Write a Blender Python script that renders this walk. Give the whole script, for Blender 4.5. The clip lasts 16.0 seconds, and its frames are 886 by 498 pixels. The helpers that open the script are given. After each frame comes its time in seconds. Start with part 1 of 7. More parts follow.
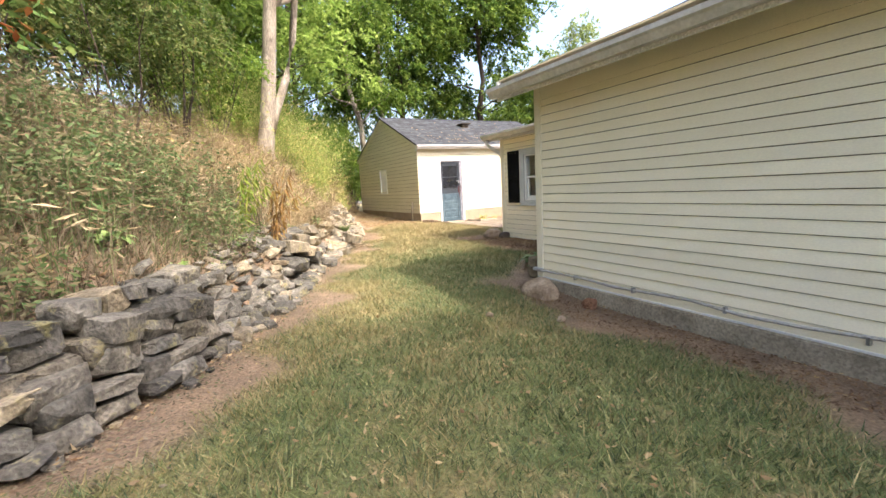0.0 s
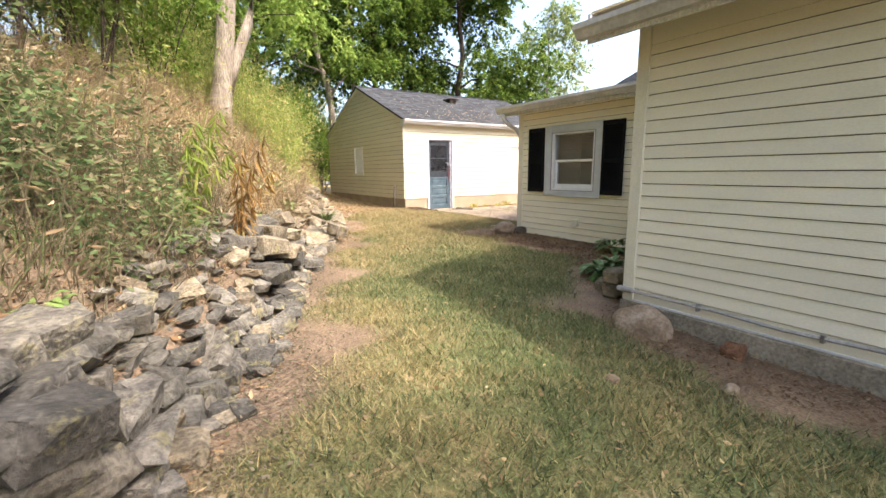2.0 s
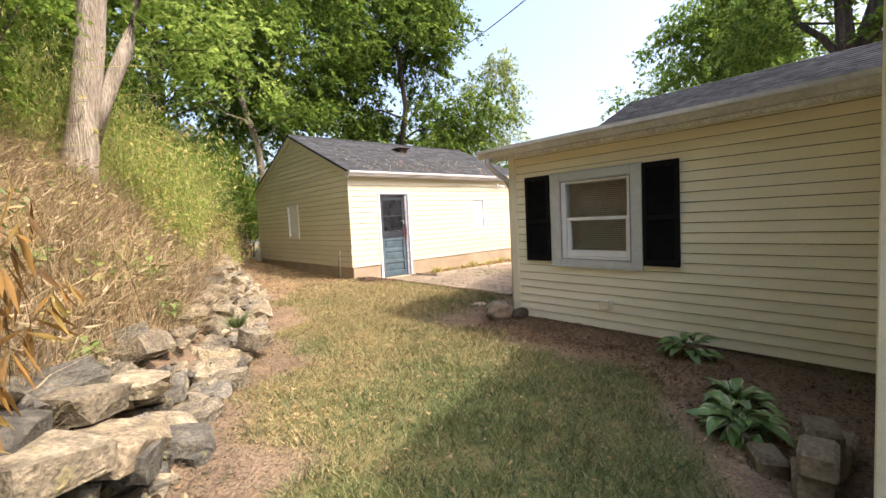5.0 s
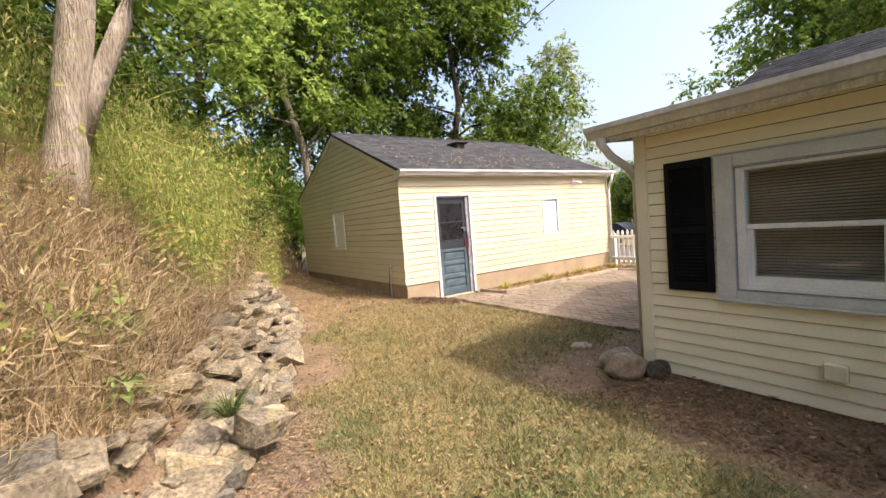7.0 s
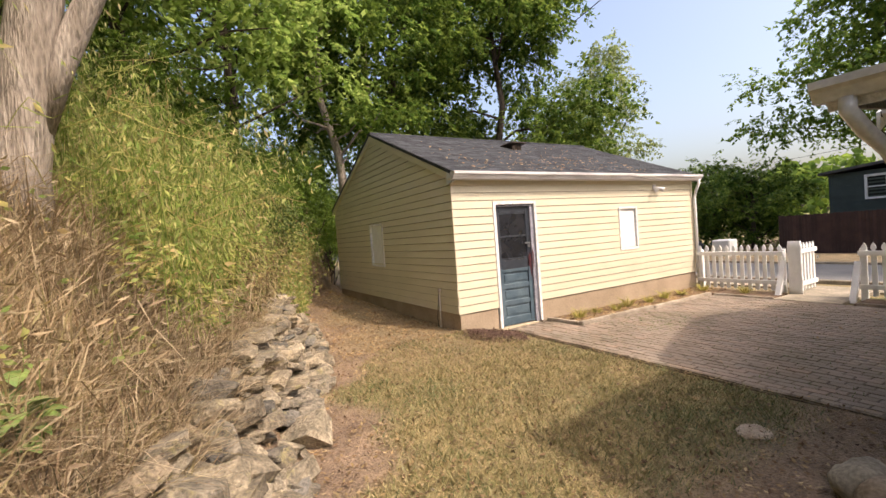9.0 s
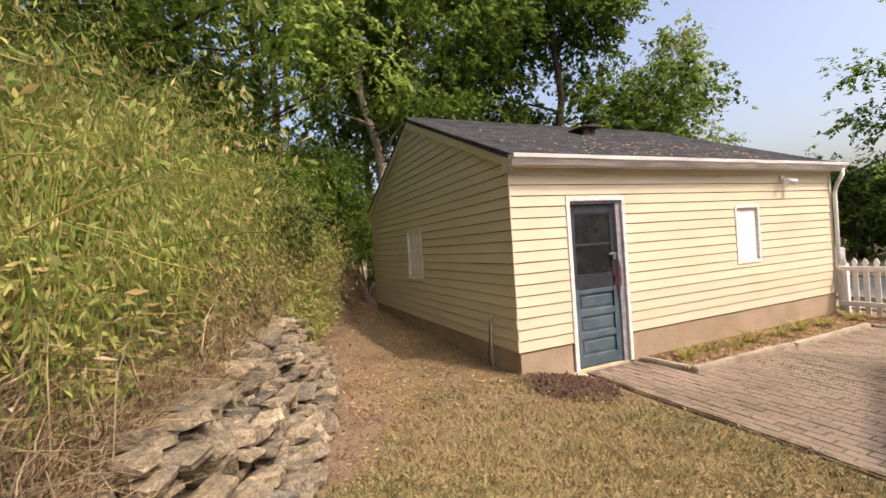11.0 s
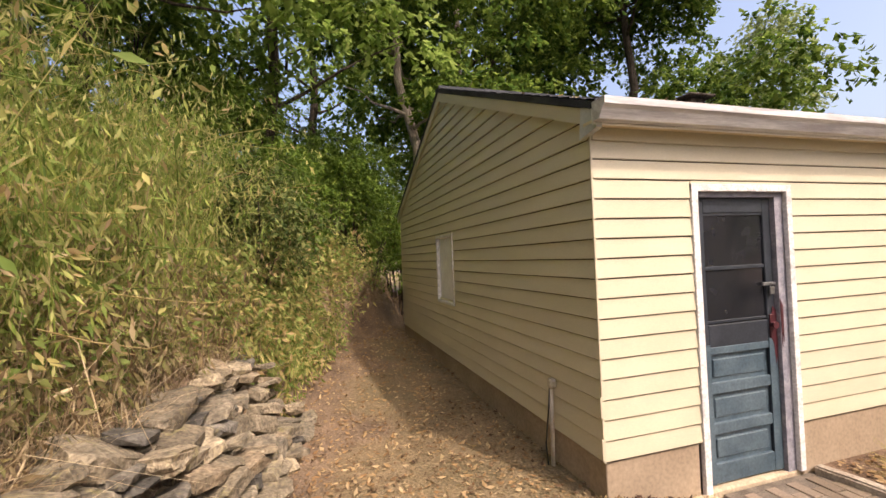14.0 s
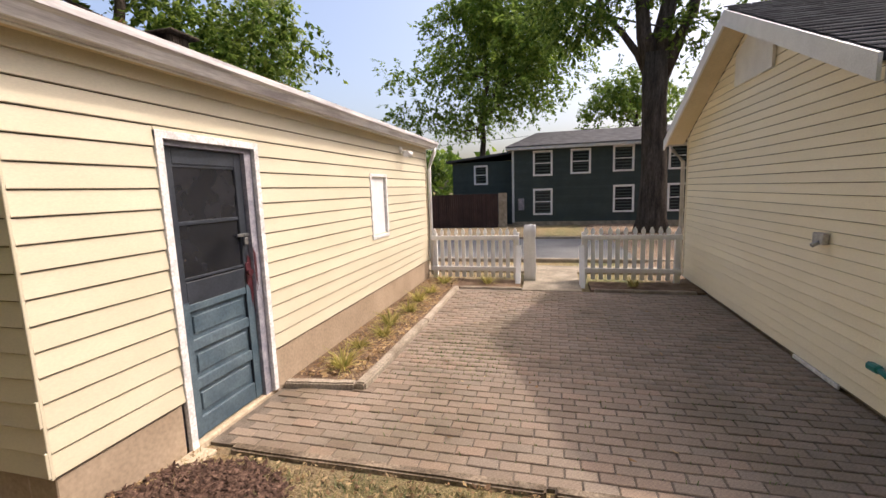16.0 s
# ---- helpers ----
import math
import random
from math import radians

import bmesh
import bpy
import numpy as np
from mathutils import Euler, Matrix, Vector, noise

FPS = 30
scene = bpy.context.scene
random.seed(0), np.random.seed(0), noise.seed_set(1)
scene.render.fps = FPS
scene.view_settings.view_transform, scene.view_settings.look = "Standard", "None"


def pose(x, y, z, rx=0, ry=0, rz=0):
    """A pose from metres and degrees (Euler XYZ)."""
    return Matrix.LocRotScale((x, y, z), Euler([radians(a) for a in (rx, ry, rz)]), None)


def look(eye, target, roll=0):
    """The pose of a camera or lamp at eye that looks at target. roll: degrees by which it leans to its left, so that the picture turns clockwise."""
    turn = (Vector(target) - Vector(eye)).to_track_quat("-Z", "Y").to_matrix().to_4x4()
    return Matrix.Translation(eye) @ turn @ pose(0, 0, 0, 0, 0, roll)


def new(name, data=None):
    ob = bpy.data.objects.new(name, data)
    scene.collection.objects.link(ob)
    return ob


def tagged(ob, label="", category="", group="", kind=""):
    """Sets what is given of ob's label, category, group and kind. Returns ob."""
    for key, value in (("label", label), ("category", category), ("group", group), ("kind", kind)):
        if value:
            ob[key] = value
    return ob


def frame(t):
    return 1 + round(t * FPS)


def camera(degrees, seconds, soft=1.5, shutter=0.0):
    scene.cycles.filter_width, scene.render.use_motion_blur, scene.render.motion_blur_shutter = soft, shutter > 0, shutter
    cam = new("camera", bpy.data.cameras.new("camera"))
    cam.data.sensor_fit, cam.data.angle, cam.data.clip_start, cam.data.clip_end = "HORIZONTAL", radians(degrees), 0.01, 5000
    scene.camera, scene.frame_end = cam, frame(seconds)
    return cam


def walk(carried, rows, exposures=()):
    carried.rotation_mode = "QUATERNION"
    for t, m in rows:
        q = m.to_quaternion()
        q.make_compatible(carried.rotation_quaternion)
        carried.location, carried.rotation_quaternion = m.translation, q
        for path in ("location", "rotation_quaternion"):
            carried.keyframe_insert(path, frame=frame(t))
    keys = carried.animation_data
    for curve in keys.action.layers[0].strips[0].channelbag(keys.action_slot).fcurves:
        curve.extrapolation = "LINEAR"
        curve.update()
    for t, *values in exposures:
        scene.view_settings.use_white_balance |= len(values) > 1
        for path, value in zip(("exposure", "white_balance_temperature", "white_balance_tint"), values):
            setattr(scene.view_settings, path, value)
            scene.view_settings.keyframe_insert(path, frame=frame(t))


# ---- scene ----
cam = camera(92.2, 16.0)
METRES, EYE, TILT, LEAN, TURN = 12.7, 1.5, 0.0, 0.0, -27.2
PATH = [
    (0, (0.014, 0.033, 1.259), (0.933, 1.786, 0.974), -3.1),
    (0.5, (0.11, 0.489, 1.234), (0.863, 2.32, 0.953), -3.3),
    (1, (0.064, 1.0, 1.226), (0.888, 2.795, 0.91), -2.6),
    (1.5, (0.109, 1.54, 1.231), (1.071, 3.253, 0.858), -1.3),
    (2, (0.115, 2.057, 1.248), (1.195, 3.7, 0.885), -0.7),
    (2.5, (0.193, 2.435, 1.273), (1.362, 4.033, 0.988), -0.8),
    (3, (0.339, 2.844, 1.31), (1.57, 4.408, 1.115), -1.2),
    (3.5, (0.449, 3.304, 1.322), (1.742, 4.824, 1.199), -1.0),
    (3.7, (0.511, 3.433, 1.319), (1.821, 4.941, 1.214), -0.9),
    (5.8, (1.535, 4.954, 1.557), (2.817, 6.48, 1.386), -4.5),
    (6, (1.605, 5.147, 1.56), (2.862, 6.693, 1.39), -4.4),
    (6.5, (1.862, 5.506, 1.556), (3.053, 7.105, 1.401), -4.3),
    (7, (2.084, 5.918, 1.596), (3.208, 7.568, 1.477), -4.5),
    (7.5, (2.222, 6.301, 1.624), (3.293, 7.988, 1.532), -4.4),
    (8, (2.442, 6.695, 1.636), (3.475, 8.406, 1.563), -4.4),
    (8.5, (2.56, 7.114, 1.641), (3.563, 8.843, 1.583), -4.4),
    (8.7, (2.556, 7.274, 1.671), (3.564, 9.0, 1.614), -4.2),
    (10.8, (3.405, 8.96, 1.733), (4.229, 10.782, 1.702), -4.2),
    (11, (3.47, 9.117, 1.729), (4.268, 10.951, 1.713), -3.9),
    (11.5, (3.694, 9.464, 1.732), (4.415, 11.329, 1.764), -3.5),
    (12, (3.961, 9.799, 1.73), (4.568, 11.703, 1.814), -3.4),
    (12.5, (4.115, 10.178, 1.73), (4.597, 12.115, 1.859), -3.3),
    (13, (4.278, 10.454, 1.741), (4.602, 12.421, 1.904), -3.2),
    (13.5, (4.401, 10.703, 1.756), (4.625, 12.685, 1.909), -2.8),
    (14, (4.45, 10.968, 1.774), (5.024, 12.883, 1.813), -2.3),
    (14.5, (4.619, 11.044, 1.733), (5.749, 12.689, 1.605), -2.3),
    (15, (4.74, 11.017, 1.766), (6.297, 12.253, 1.544), -3.2),
    (15.5, (4.773, 11.001, 1.79), (6.571, 11.834, 1.521), -2.5),
    (16, (4.795, 10.912, 1.787), (6.712, 11.415, 1.512), -1.9),
]
walk(cam, [(t, look(eye, target, roll)) for t, eye, target, roll in PATH], exposures=[(0.0, 2.16, 6350, 12), (3.5, 1.84, 6450, 13), (7.0, 1.52, 6700, 15), (11.0, 0.98, 6850, 19), (13.0, 1.1, 6850, 20), (14.0, 1.1, 6850, 20), (14.7, 0.95, 6750, 19), (16.0, 0.95, 6550, 18)])

# ---- world, sun ----
SUN_WAY = Vector((0.35, -0.71, 1.0)).normalized()      # towards the sun
world = bpy.data.worlds.new("sky")
scene.world = world
world.use_nodes = True
wn = world.node_tree
wn.nodes.clear()
sky = wn.nodes.new("ShaderNodeTexSky")
sky.sky_type = "NISHITA"
sky.sun_disc = False
sky.sun_elevation = math.asin(SUN_WAY.z)
sky.sun_rotation = math.atan2(SUN_WAY.x, SUN_WAY.y)
sky.air_density, sky.dust_density, sky.ozone_density = 1.1, 6.0, 0.8
wbg = wn.nodes.new("ShaderNodeBackground")
wbg.inputs[1].default_value = 0.15
wout = wn.nodes.new("ShaderNodeOutputWorld")
wn.links.new(sky.outputs[0], wbg.inputs[0])
wn.links.new(wbg.outputs[0], wout.inputs[0])
sun = new("sun", bpy.data.lights.new("sun", "SUN"))
sun.data.energy, sun.data.angle, sun.data.color = 1.7, radians(1.4), (1.0, 0.92, 0.79)
sun.matrix_world = look(SUN_WAY * 60, (0, 0, 0))

rng = np.random.default_rng(7)


# ---- materials ----
def base_mat(name, rough=0.8):
    m = bpy.data.materials.new(name)
    m.use_nodes = True
    nt = m.node_tree
    b = nt.nodes["Principled BSDF"]
    b.inputs["Roughness"].default_value = rough
    return m, nt, b


def add_noise(nt, scale, detail=4.0, space="Object", stretch=None):
    tc = nt.nodes.new("ShaderNodeTexCoord")
    n = nt.nodes.new("ShaderNodeTexNoise")
    n.inputs["Scale"].default_value = scale
    n.inputs["Detail"].default_value = detail
    out = tc.outputs[space]
    if space == "World":
        out = tc.outputs["Object"]
    if stretch:
        mp = nt.nodes.new("ShaderNodeMapping")
        mp.inputs["Scale"].default_value = stretch
        nt.links.new(out, mp.inputs[0])
        out = mp.outputs[0]
    nt.links.new(out, n.inputs["Vector"])
    return n.outputs["Fac"]


def ramp(nt, fac, stops):
    r = nt.nodes.new("ShaderNodeValToRGB")
    while len(r.color_ramp.elements) < len(stops):
        r.color_ramp.elements.new(0.5)
    for e, (p, c) in zip(r.color_ramp.elements, stops):
        e.position, e.color = p, (*c, 1) if len(c) == 3 else c
    nt.links.new(fac, r.inputs[0])
    return r.outputs[0]


def mix(nt, a, b, fac, kind="MIX"):
    n = nt.nodes.new("ShaderNodeMix")
    n.data_type, n.blend_type = "RGBA", kind
    for sock, v in ((n.inputs[0], fac), (n.inputs[6], a), (n.inputs[7], b)):
        if isinstance(v, bpy.types.NodeSocket):
            nt.links.new(v, sock)
        elif isinstance(v, (int, float)):
            sock.default_value = v
        else:
            sock.default_value = (*v, 1)
    return n.outputs[2]


def bump(nt, b, height, strength=0.3, dist=0.01):
    n = nt.nodes.new("ShaderNodeBump")
    n.inputs["Strength"].default_value, n.inputs["Distance"].default_value = strength, dist
    nt.links.new(height, n.inputs["Height"])
    nt.links.new(n.outputs[0], b.inputs["Normal"])


def surface(name, c1, c2, coarse=2.0, fine=40.0, rough=0.8, relief=0.3, dist=0.01, vary=0.0, island=False, stretch=None, grain=0.35, metal=0.0):
    """Two-scale surface: coarse patches between two colours, fine grain, relief, and chance per object or piece."""
    m, nt, b = base_mat(name, rough)
    big = add_noise(nt, coarse, 5.0, stretch=stretch)
    small = add_noise(nt, fine, 6.0, stretch=stretch)
    col = ramp(nt, big, [(0.35, c1), (0.65, c2)])
    g = ramp(nt, small, [(0.3, (1 - grain,) * 3), (0.7, (1 + grain * 0.4,) * 3)])
    col = mix(nt, col, g, 1.0, "MULTIPLY")
    if vary:
        src = nt.nodes.new("ShaderNodeNewGeometry").outputs["Random Per Island"] if island else nt.nodes.new("ShaderNodeObjectInfo").outputs["Random"]
        v = ramp(nt, src, [(0.0, (1 - vary,) * 3), (1.0, (1 + vary * 0.6,) * 3)])
        col = mix(nt, col, v, 1.0, "MULTIPLY")
    nt.links.new(col, b.inputs["Base Color"])
    b.inputs["Metallic"].default_value = metal
    if rough >= 0.85:
        b.inputs["Specular IOR Level"].default_value = 0.15
    if relief:
        bump(nt, b, small, relief, dist)
    return m


def leafy(name, colours, through_light=0.35, rough=0.55, patch=0.6, low=0.65):
    """Thin leaves: colour by chance for each leaf and by patches, with light passing through."""
    m, nt, b = base_mat(name, rough)
    isl = nt.nodes.new("ShaderNodeNewGeometry").outputs["Random Per Island"]
    n = len(colours)
    col = ramp(nt, isl, [(i / max(1, n - 1), c) for i, c in enumerate(colours)])
    big = ramp(nt, add_noise(nt, patch, 3.0), [(0.3, (low,) * 3), (0.7, (low + 0.55, low + 0.55, low + 0.45))])
    col = mix(nt, col, big, 1.0, "MULTIPLY")
    nt.links.new(col, b.inputs["Base Color"])
    b.inputs["Specular IOR Level"].default_value = 0.12
    tr = nt.nodes.new("ShaderNodeBsdfTranslucent")
    nt.links.new(col, tr.inputs[0])
    ms = nt.nodes.new("ShaderNodeMixShader")
    ms.inputs[0].default_value = through_light
    nt.links.new(b.outputs[0], ms.inputs[1])
    nt.links.new(tr.outputs[0], ms.inputs[2])
    nt.links.new(ms.outputs[0], nt.nodes["Material Output"].inputs[0])
    return m


# One cream vinyl: colour lowered for the sunlit garage, raised for the shaded house.
GSIDING = surface("cream_siding_cut_for_sun", (0.57, 0.515, 0.375), (0.615, 0.56, 0.415), 1.2, 60, 0.5, 0.05, 0.003, vary=0.05, grain=0.08, stretch=(1, 1, 3))
SIDING = surface("cream_siding_raised_for_shade", (0.86, 0.79, 0.61), (0.89, 0.825, 0.65), 1.2, 60, 0.5, 0.05, 0.003, vary=0.05, grain=0.08, stretch=(1, 1, 3))
TRIM = surface("cream_trim", (0.78, 0.72, 0.55), (0.82, 0.76, 0.60), 3, 50, 0.5, 0.05, 0.003, grain=0.08)
WHITE = surface("white_paint", (0.74, 0.74, 0.73), (0.82, 0.82, 0.81), 6, 70, 0.45, 0.1, 0.003, grain=0.12, vary=0.05)
OLDWHITE = surface("peeling_white_paint", (0.62, 0.61, 0.60), (0.82, 0.81, 0.80), 14, 60, 0.6, 0.3, 0.004, grain=0.3)
GREYTRIM = surface("pale_grey_trim", (0.52, 0.54, 0.54), (0.60, 0.62, 0.62), 5, 50, 0.5, 0.1, 0.003, grain=0.12)
# Wall behind the boards, coloured dark to stand for shadow under each lap.
LAPSHADE = surface("lap_shade_backing", (0.105, 0.09, 0.065), (0.14, 0.12, 0.085), 3, 30, 0.9, 0.1)
CONCRETE = surface("grey_concrete", (0.24, 0.205, 0.155), (0.40, 0.345, 0.265), 3.0, 45, 0.9, 0.5, 0.01, grain=0.4)
TANWALL = surface("tan_painted_block", (0.33, 0.255, 0.18), (0.41, 0.32, 0.23), 2.0, 35, 0.85, 0.25, 0.006, grain=0.2)
PALECONC = surface("pale_concrete", (0.42, 0.34, 0.24), (0.55, 0.46, 0.33), 4, 50, 0.9, 0.3, 0.006, grain=0.25)
GUTTER = surface("white_metal_gutter", (0.70, 0.69, 0.68), (0.80, 0.80, 0.79), 4, 30, 0.35, 0.05, 0.003, grain=0.1)
OLDGUTTER = surface("dull_white_gutter", (0.50, 0.48, 0.45), (0.64, 0.62, 0.59), 4, 30, 0.4, 0.08, 0.003, grain=0.18)
STREAKED = surface("streaked_white_gutter", (0.42, 0.40, 0.41), (0.74, 0.73, 0.72), 3.5, 30, 0.4, 0.08, 0.003, grain=0.2, stretch=(0.5, 6, 6))
SOFFIT = surface("soffit_board", (0.66, 0.56, 0.36), (0.72, 0.62, 0.42), 3, 40, 0.6, 0.05, grain=0.1)
SHINGLE = surface("grey_asphalt_shingle", (0.046, 0.050, 0.057), (0.082, 0.086, 0.096), 5, 160, 0.95, 0.6, 0.004, vary=0.3, island=True, grain=0.5)
BLACK = surface("black_shutter_vinyl", (0.006, 0.006, 0.008), (0.010, 0.010, 0.012), 4, 40, 0.7, 0.05, grain=0.15)
DOORBLUE = surface("weathered_blue_paint", (0.055, 0.092, 0.12), (0.10, 0.145, 0.175), 5, 50, 0.5, 0.15, 0.004, grain=0.3)
DOORDARK = surface("dark_blue_paint", (0.02, 0.026, 0.036), (0.035, 0.042, 0.055), 6, 50, 0.45, 0.1, 0.003, grain=0.3)
BLACK.node_tree.nodes["Principled BSDF"].inputs["Specular IOR Level"].default_value = 0.15
REDSTAIN = surface("dark_red_stain", (0.05, 0.008, 0.013), (0.08, 0.016, 0.022), 20, 60, 0.5, 0.1, grain=0.3)
JAMB = surface("grey_worn_jamb", (0.20, 0.20, 0.24), (0.34, 0.33, 0.37), 9, 50, 0.6, 0.2, grain=0.3)
STEEL = surface("dull_steel", (0.35, 0.35, 0.36), (0.5, 0.5, 0.5), 20, 80, 0.35, 0.1, metal=0.9, grain=0.2)
PIPE = surface("painted_conduit", (0.42, 0.36, 0.28), (0.5, 0.44, 0.36), 12, 60, 0.5, 0.1, grain=0.2)
BARK = surface("pale_grey_bark", (0.26, 0.215, 0.17), (0.42, 0.36, 0.30), 3.0, 26, 0.95, 1.0, 0.04, stretch=(2.2, 2.2, 0.35), grain=0.5)
DARKBARK = surface("dark_bark", (0.055, 0.043, 0.033), (0.12, 0.095, 0.075), 3.0, 20, 0.95, 1.0, 0.04, stretch=(2.0, 2.0, 0.3), grain=0.5)
WOODOLD = surface("weathered_timber", (0.30, 0.25, 0.19), (0.46, 0.40, 0.32), 4, 50, 0.9, 0.5, 0.008, grain=0.4, vary=0.2)
MULCH = surface("dark_wood_mulch", (0.06, 0.035, 0.026), (0.17, 0.105, 0.078), 30, 90, 0.95, 0.6, 0.01, vary=0.35, island=True, grain=0.4)
SOIL = surface("dry_bed_soil", (0.13, 0.085, 0.055), (0.24, 0.165, 0.11), 6, 50, 0.95, 0.8, 0.02, grain=0.5)
SAND = surface("joint_sand", (0.13, 0.108, 0.085), (0.21, 0.175, 0.14), 9, 90, 0.95, 0.4, grain=0.4)
ASPHALT = surface("grey_asphalt", (0.13, 0.13, 0.13), (0.19, 0.19, 0.185), 0.6, 60, 0.9, 0.3, grain=0.25)
DARKGREEN = surface("dark_green_clapboard", (0.030, 0.047, 0.045), (0.040, 0.060, 0.056), 1.5, 20, 0.7, 0.1, vary=0.12, grain=0.15)
REDFENCE = surface("dark_brown_fence_boards", (0.035, 0.016, 0.014), (0.06, 0.03, 0.025), 2, 30, 0.8, 0.2, vary=0.3, grain=0.3)
ROOFFAR = surface("worn_grey_roofing", (0.065, 0.065, 0.07), (0.10, 0.10, 0.105), 2, 40, 0.9, 0.3, grain=0.25)
BLIND = surface("ivory_blind_slat", (0.55, 0.52, 0.44), (0.6, 0.57, 0.5), 5, 30, 0.5, 0.0, grain=0.05)
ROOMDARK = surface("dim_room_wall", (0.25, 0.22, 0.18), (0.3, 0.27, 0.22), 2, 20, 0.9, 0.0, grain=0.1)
WIRE = surface("black_cable", (0.02, 0.02, 0.02), (0.03, 0.03, 0.03), 5, 30, 0.6, 0.0)
CABLE = surface("dirty_white_cable", (0.38, 0.36, 0.33), (0.5, 0.48, 0.45), 15, 60, 0.6, 0.1, grain=0.3)
CARPAINT = surface("dark_car_paint", (0.012, 0.014, 0.02), (0.016, 0.018, 0.025), 3, 30, 0.25, 0.0, grain=0.05)
RUBBER = surface("tyre_rubber", (0.02, 0.02, 0.02), (0.03, 0.03, 0.03), 8, 60, 0.8, 0.2)
ROOFLEAF = leafy("fallen_leaves_brown", [(0.30, 0.17, 0.08), (0.42, 0.28, 0.14), (0.22, 0.12, 0.06), (0.50, 0.38, 0.22)], 0.1, 0.7, 1.5)
GREENPLASTIC = surface("teal_plastic", (0.0, 0.16, 0.14), (0.0, 0.2, 0.17), 5, 30, 0.4, 0.0)
HOSTA = leafy("hosta_leaf", [(0.04, 0.09, 0.04), (0.07, 0.13, 0.05), (0.20, 0.24, 0.11)], 0.25)
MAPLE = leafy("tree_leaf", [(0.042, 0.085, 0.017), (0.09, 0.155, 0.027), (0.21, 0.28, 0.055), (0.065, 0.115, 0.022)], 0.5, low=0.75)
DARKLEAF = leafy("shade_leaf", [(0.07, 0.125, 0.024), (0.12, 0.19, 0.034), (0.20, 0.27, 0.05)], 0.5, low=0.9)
# Tree leaf again in lighter greens: the sunlit look is put into its colour.
BRIGHTLEAF = leafy("leaf_toned_sunlit", [(0.11, 0.18, 0.04), (0.20, 0.29, 0.06), (0.34, 0.42, 0.12), (0.15, 0.23, 0.05)], 0.55, low=0.9)
PALELEAF = leafy("pale_thin_leaf", [(0.14, 0.19, 0.06), (0.22, 0.27, 0.10), (0.30, 0.33, 0.15)], 0.5, low=0.9)
SHRUBLEAF = leafy("shrub_leaf", [(0.06, 0.105, 0.032), (0.11, 0.155, 0.048), (0.16, 0.20, 0.066), (0.24, 0.23, 0.095)], 0.35)
WEEDLEAF = leafy("yellowing_weed_leaf", [(0.09, 0.15, 0.03), (0.24, 0.32, 0.08), (0.40, 0.44, 0.13), (0.54, 0.50, 0.22), (0.14, 0.21, 0.045), (0.30, 0.37, 0.10), (0.42, 0.33, 0.18), (0.20, 0.28, 0.065)], 0.5, patch=2.2, low=0.8)
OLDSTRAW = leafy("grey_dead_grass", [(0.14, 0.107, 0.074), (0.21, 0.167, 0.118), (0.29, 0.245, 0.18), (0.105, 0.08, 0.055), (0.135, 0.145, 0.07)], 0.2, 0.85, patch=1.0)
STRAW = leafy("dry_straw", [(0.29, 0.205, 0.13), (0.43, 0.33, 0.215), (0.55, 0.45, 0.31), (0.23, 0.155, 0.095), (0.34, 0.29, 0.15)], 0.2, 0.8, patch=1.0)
GREENBLADE = leafy("green_weed_blade", [(0.09, 0.14, 0.05), (0.14, 0.19, 0.07), (0.20, 0.23, 0.10)], 0.3, patch=1.0)
RUST = leafy("rust_brown_leaf", [(0.25, 0.13, 0.045), (0.40, 0.23, 0.07), (0.17, 0.10, 0.05), (0.46, 0.33, 0.10)], 0.35)
DEADLEAF = leafy("dead_weed_leaf", [(0.17, 0.11, 0.06), (0.30, 0.22, 0.12), (0.40, 0.32, 0.18), (0.20, 0.21, 0.07), (0.12, 0.08, 0.045)], 0.3)
LIME = leafy("lime_leaf", [(0.17, 0.26, 0.04), (0.27, 0.34, 0.06), (0.36, 0.36, 0.09)], 0.4)
BROADLEAF = leafy("broad_weed_leaf", [(0.13, 0.20, 0.05), (0.22, 0.29, 0.08), (0.32, 0.35, 0.12), (0.46, 0.40, 0.16), (0.40, 0.28, 0.15)], 0.45, low=0.85)
REDLEAF = leafy("reddening_leaf", [(0.08, 0.14, 0.04), (0.12, 0.19, 0.05), (0.10, 0.16, 0.05), (0.36, 0.07, 0.03), (0.15, 0.20, 0.05), (0.42, 0.12, 0.05)], 0.35)
LITTER = leafy("leaf_litter", [(0.28, 0.16, 0.08), (0.40, 0.27, 0.14), (0.18, 0.10, 0.05), (0.50, 0.38, 0.23), (0.32, 0.21, 0.11)], 0.08, 0.8, 2.0)


def lawn_blade_mat():
    """Mown grass: greener in some patches, straw-coloured in others."""
    m, nt, b = base_mat("lawn_blade", 0.6)
    isl = nt.nodes.new("ShaderNodeNewGeometry").outputs["Random Per Island"]
    green = ramp(nt, isl, [(0, (0.022, 0.045, 0.012)), (0.5, (0.075, 0.115, 0.03)), (1, (0.22, 0.23, 0.085))])
    dry = ramp(nt, isl, [(0, (0.20, 0.145, 0.06)), (0.6, (0.42, 0.33, 0.15)), (1, (0.13, 0.14, 0.04))])
    at = nt.nodes.new("ShaderNodeAttribute")
    at.attribute_name = "dry"
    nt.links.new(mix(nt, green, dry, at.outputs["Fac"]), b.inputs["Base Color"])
    return m


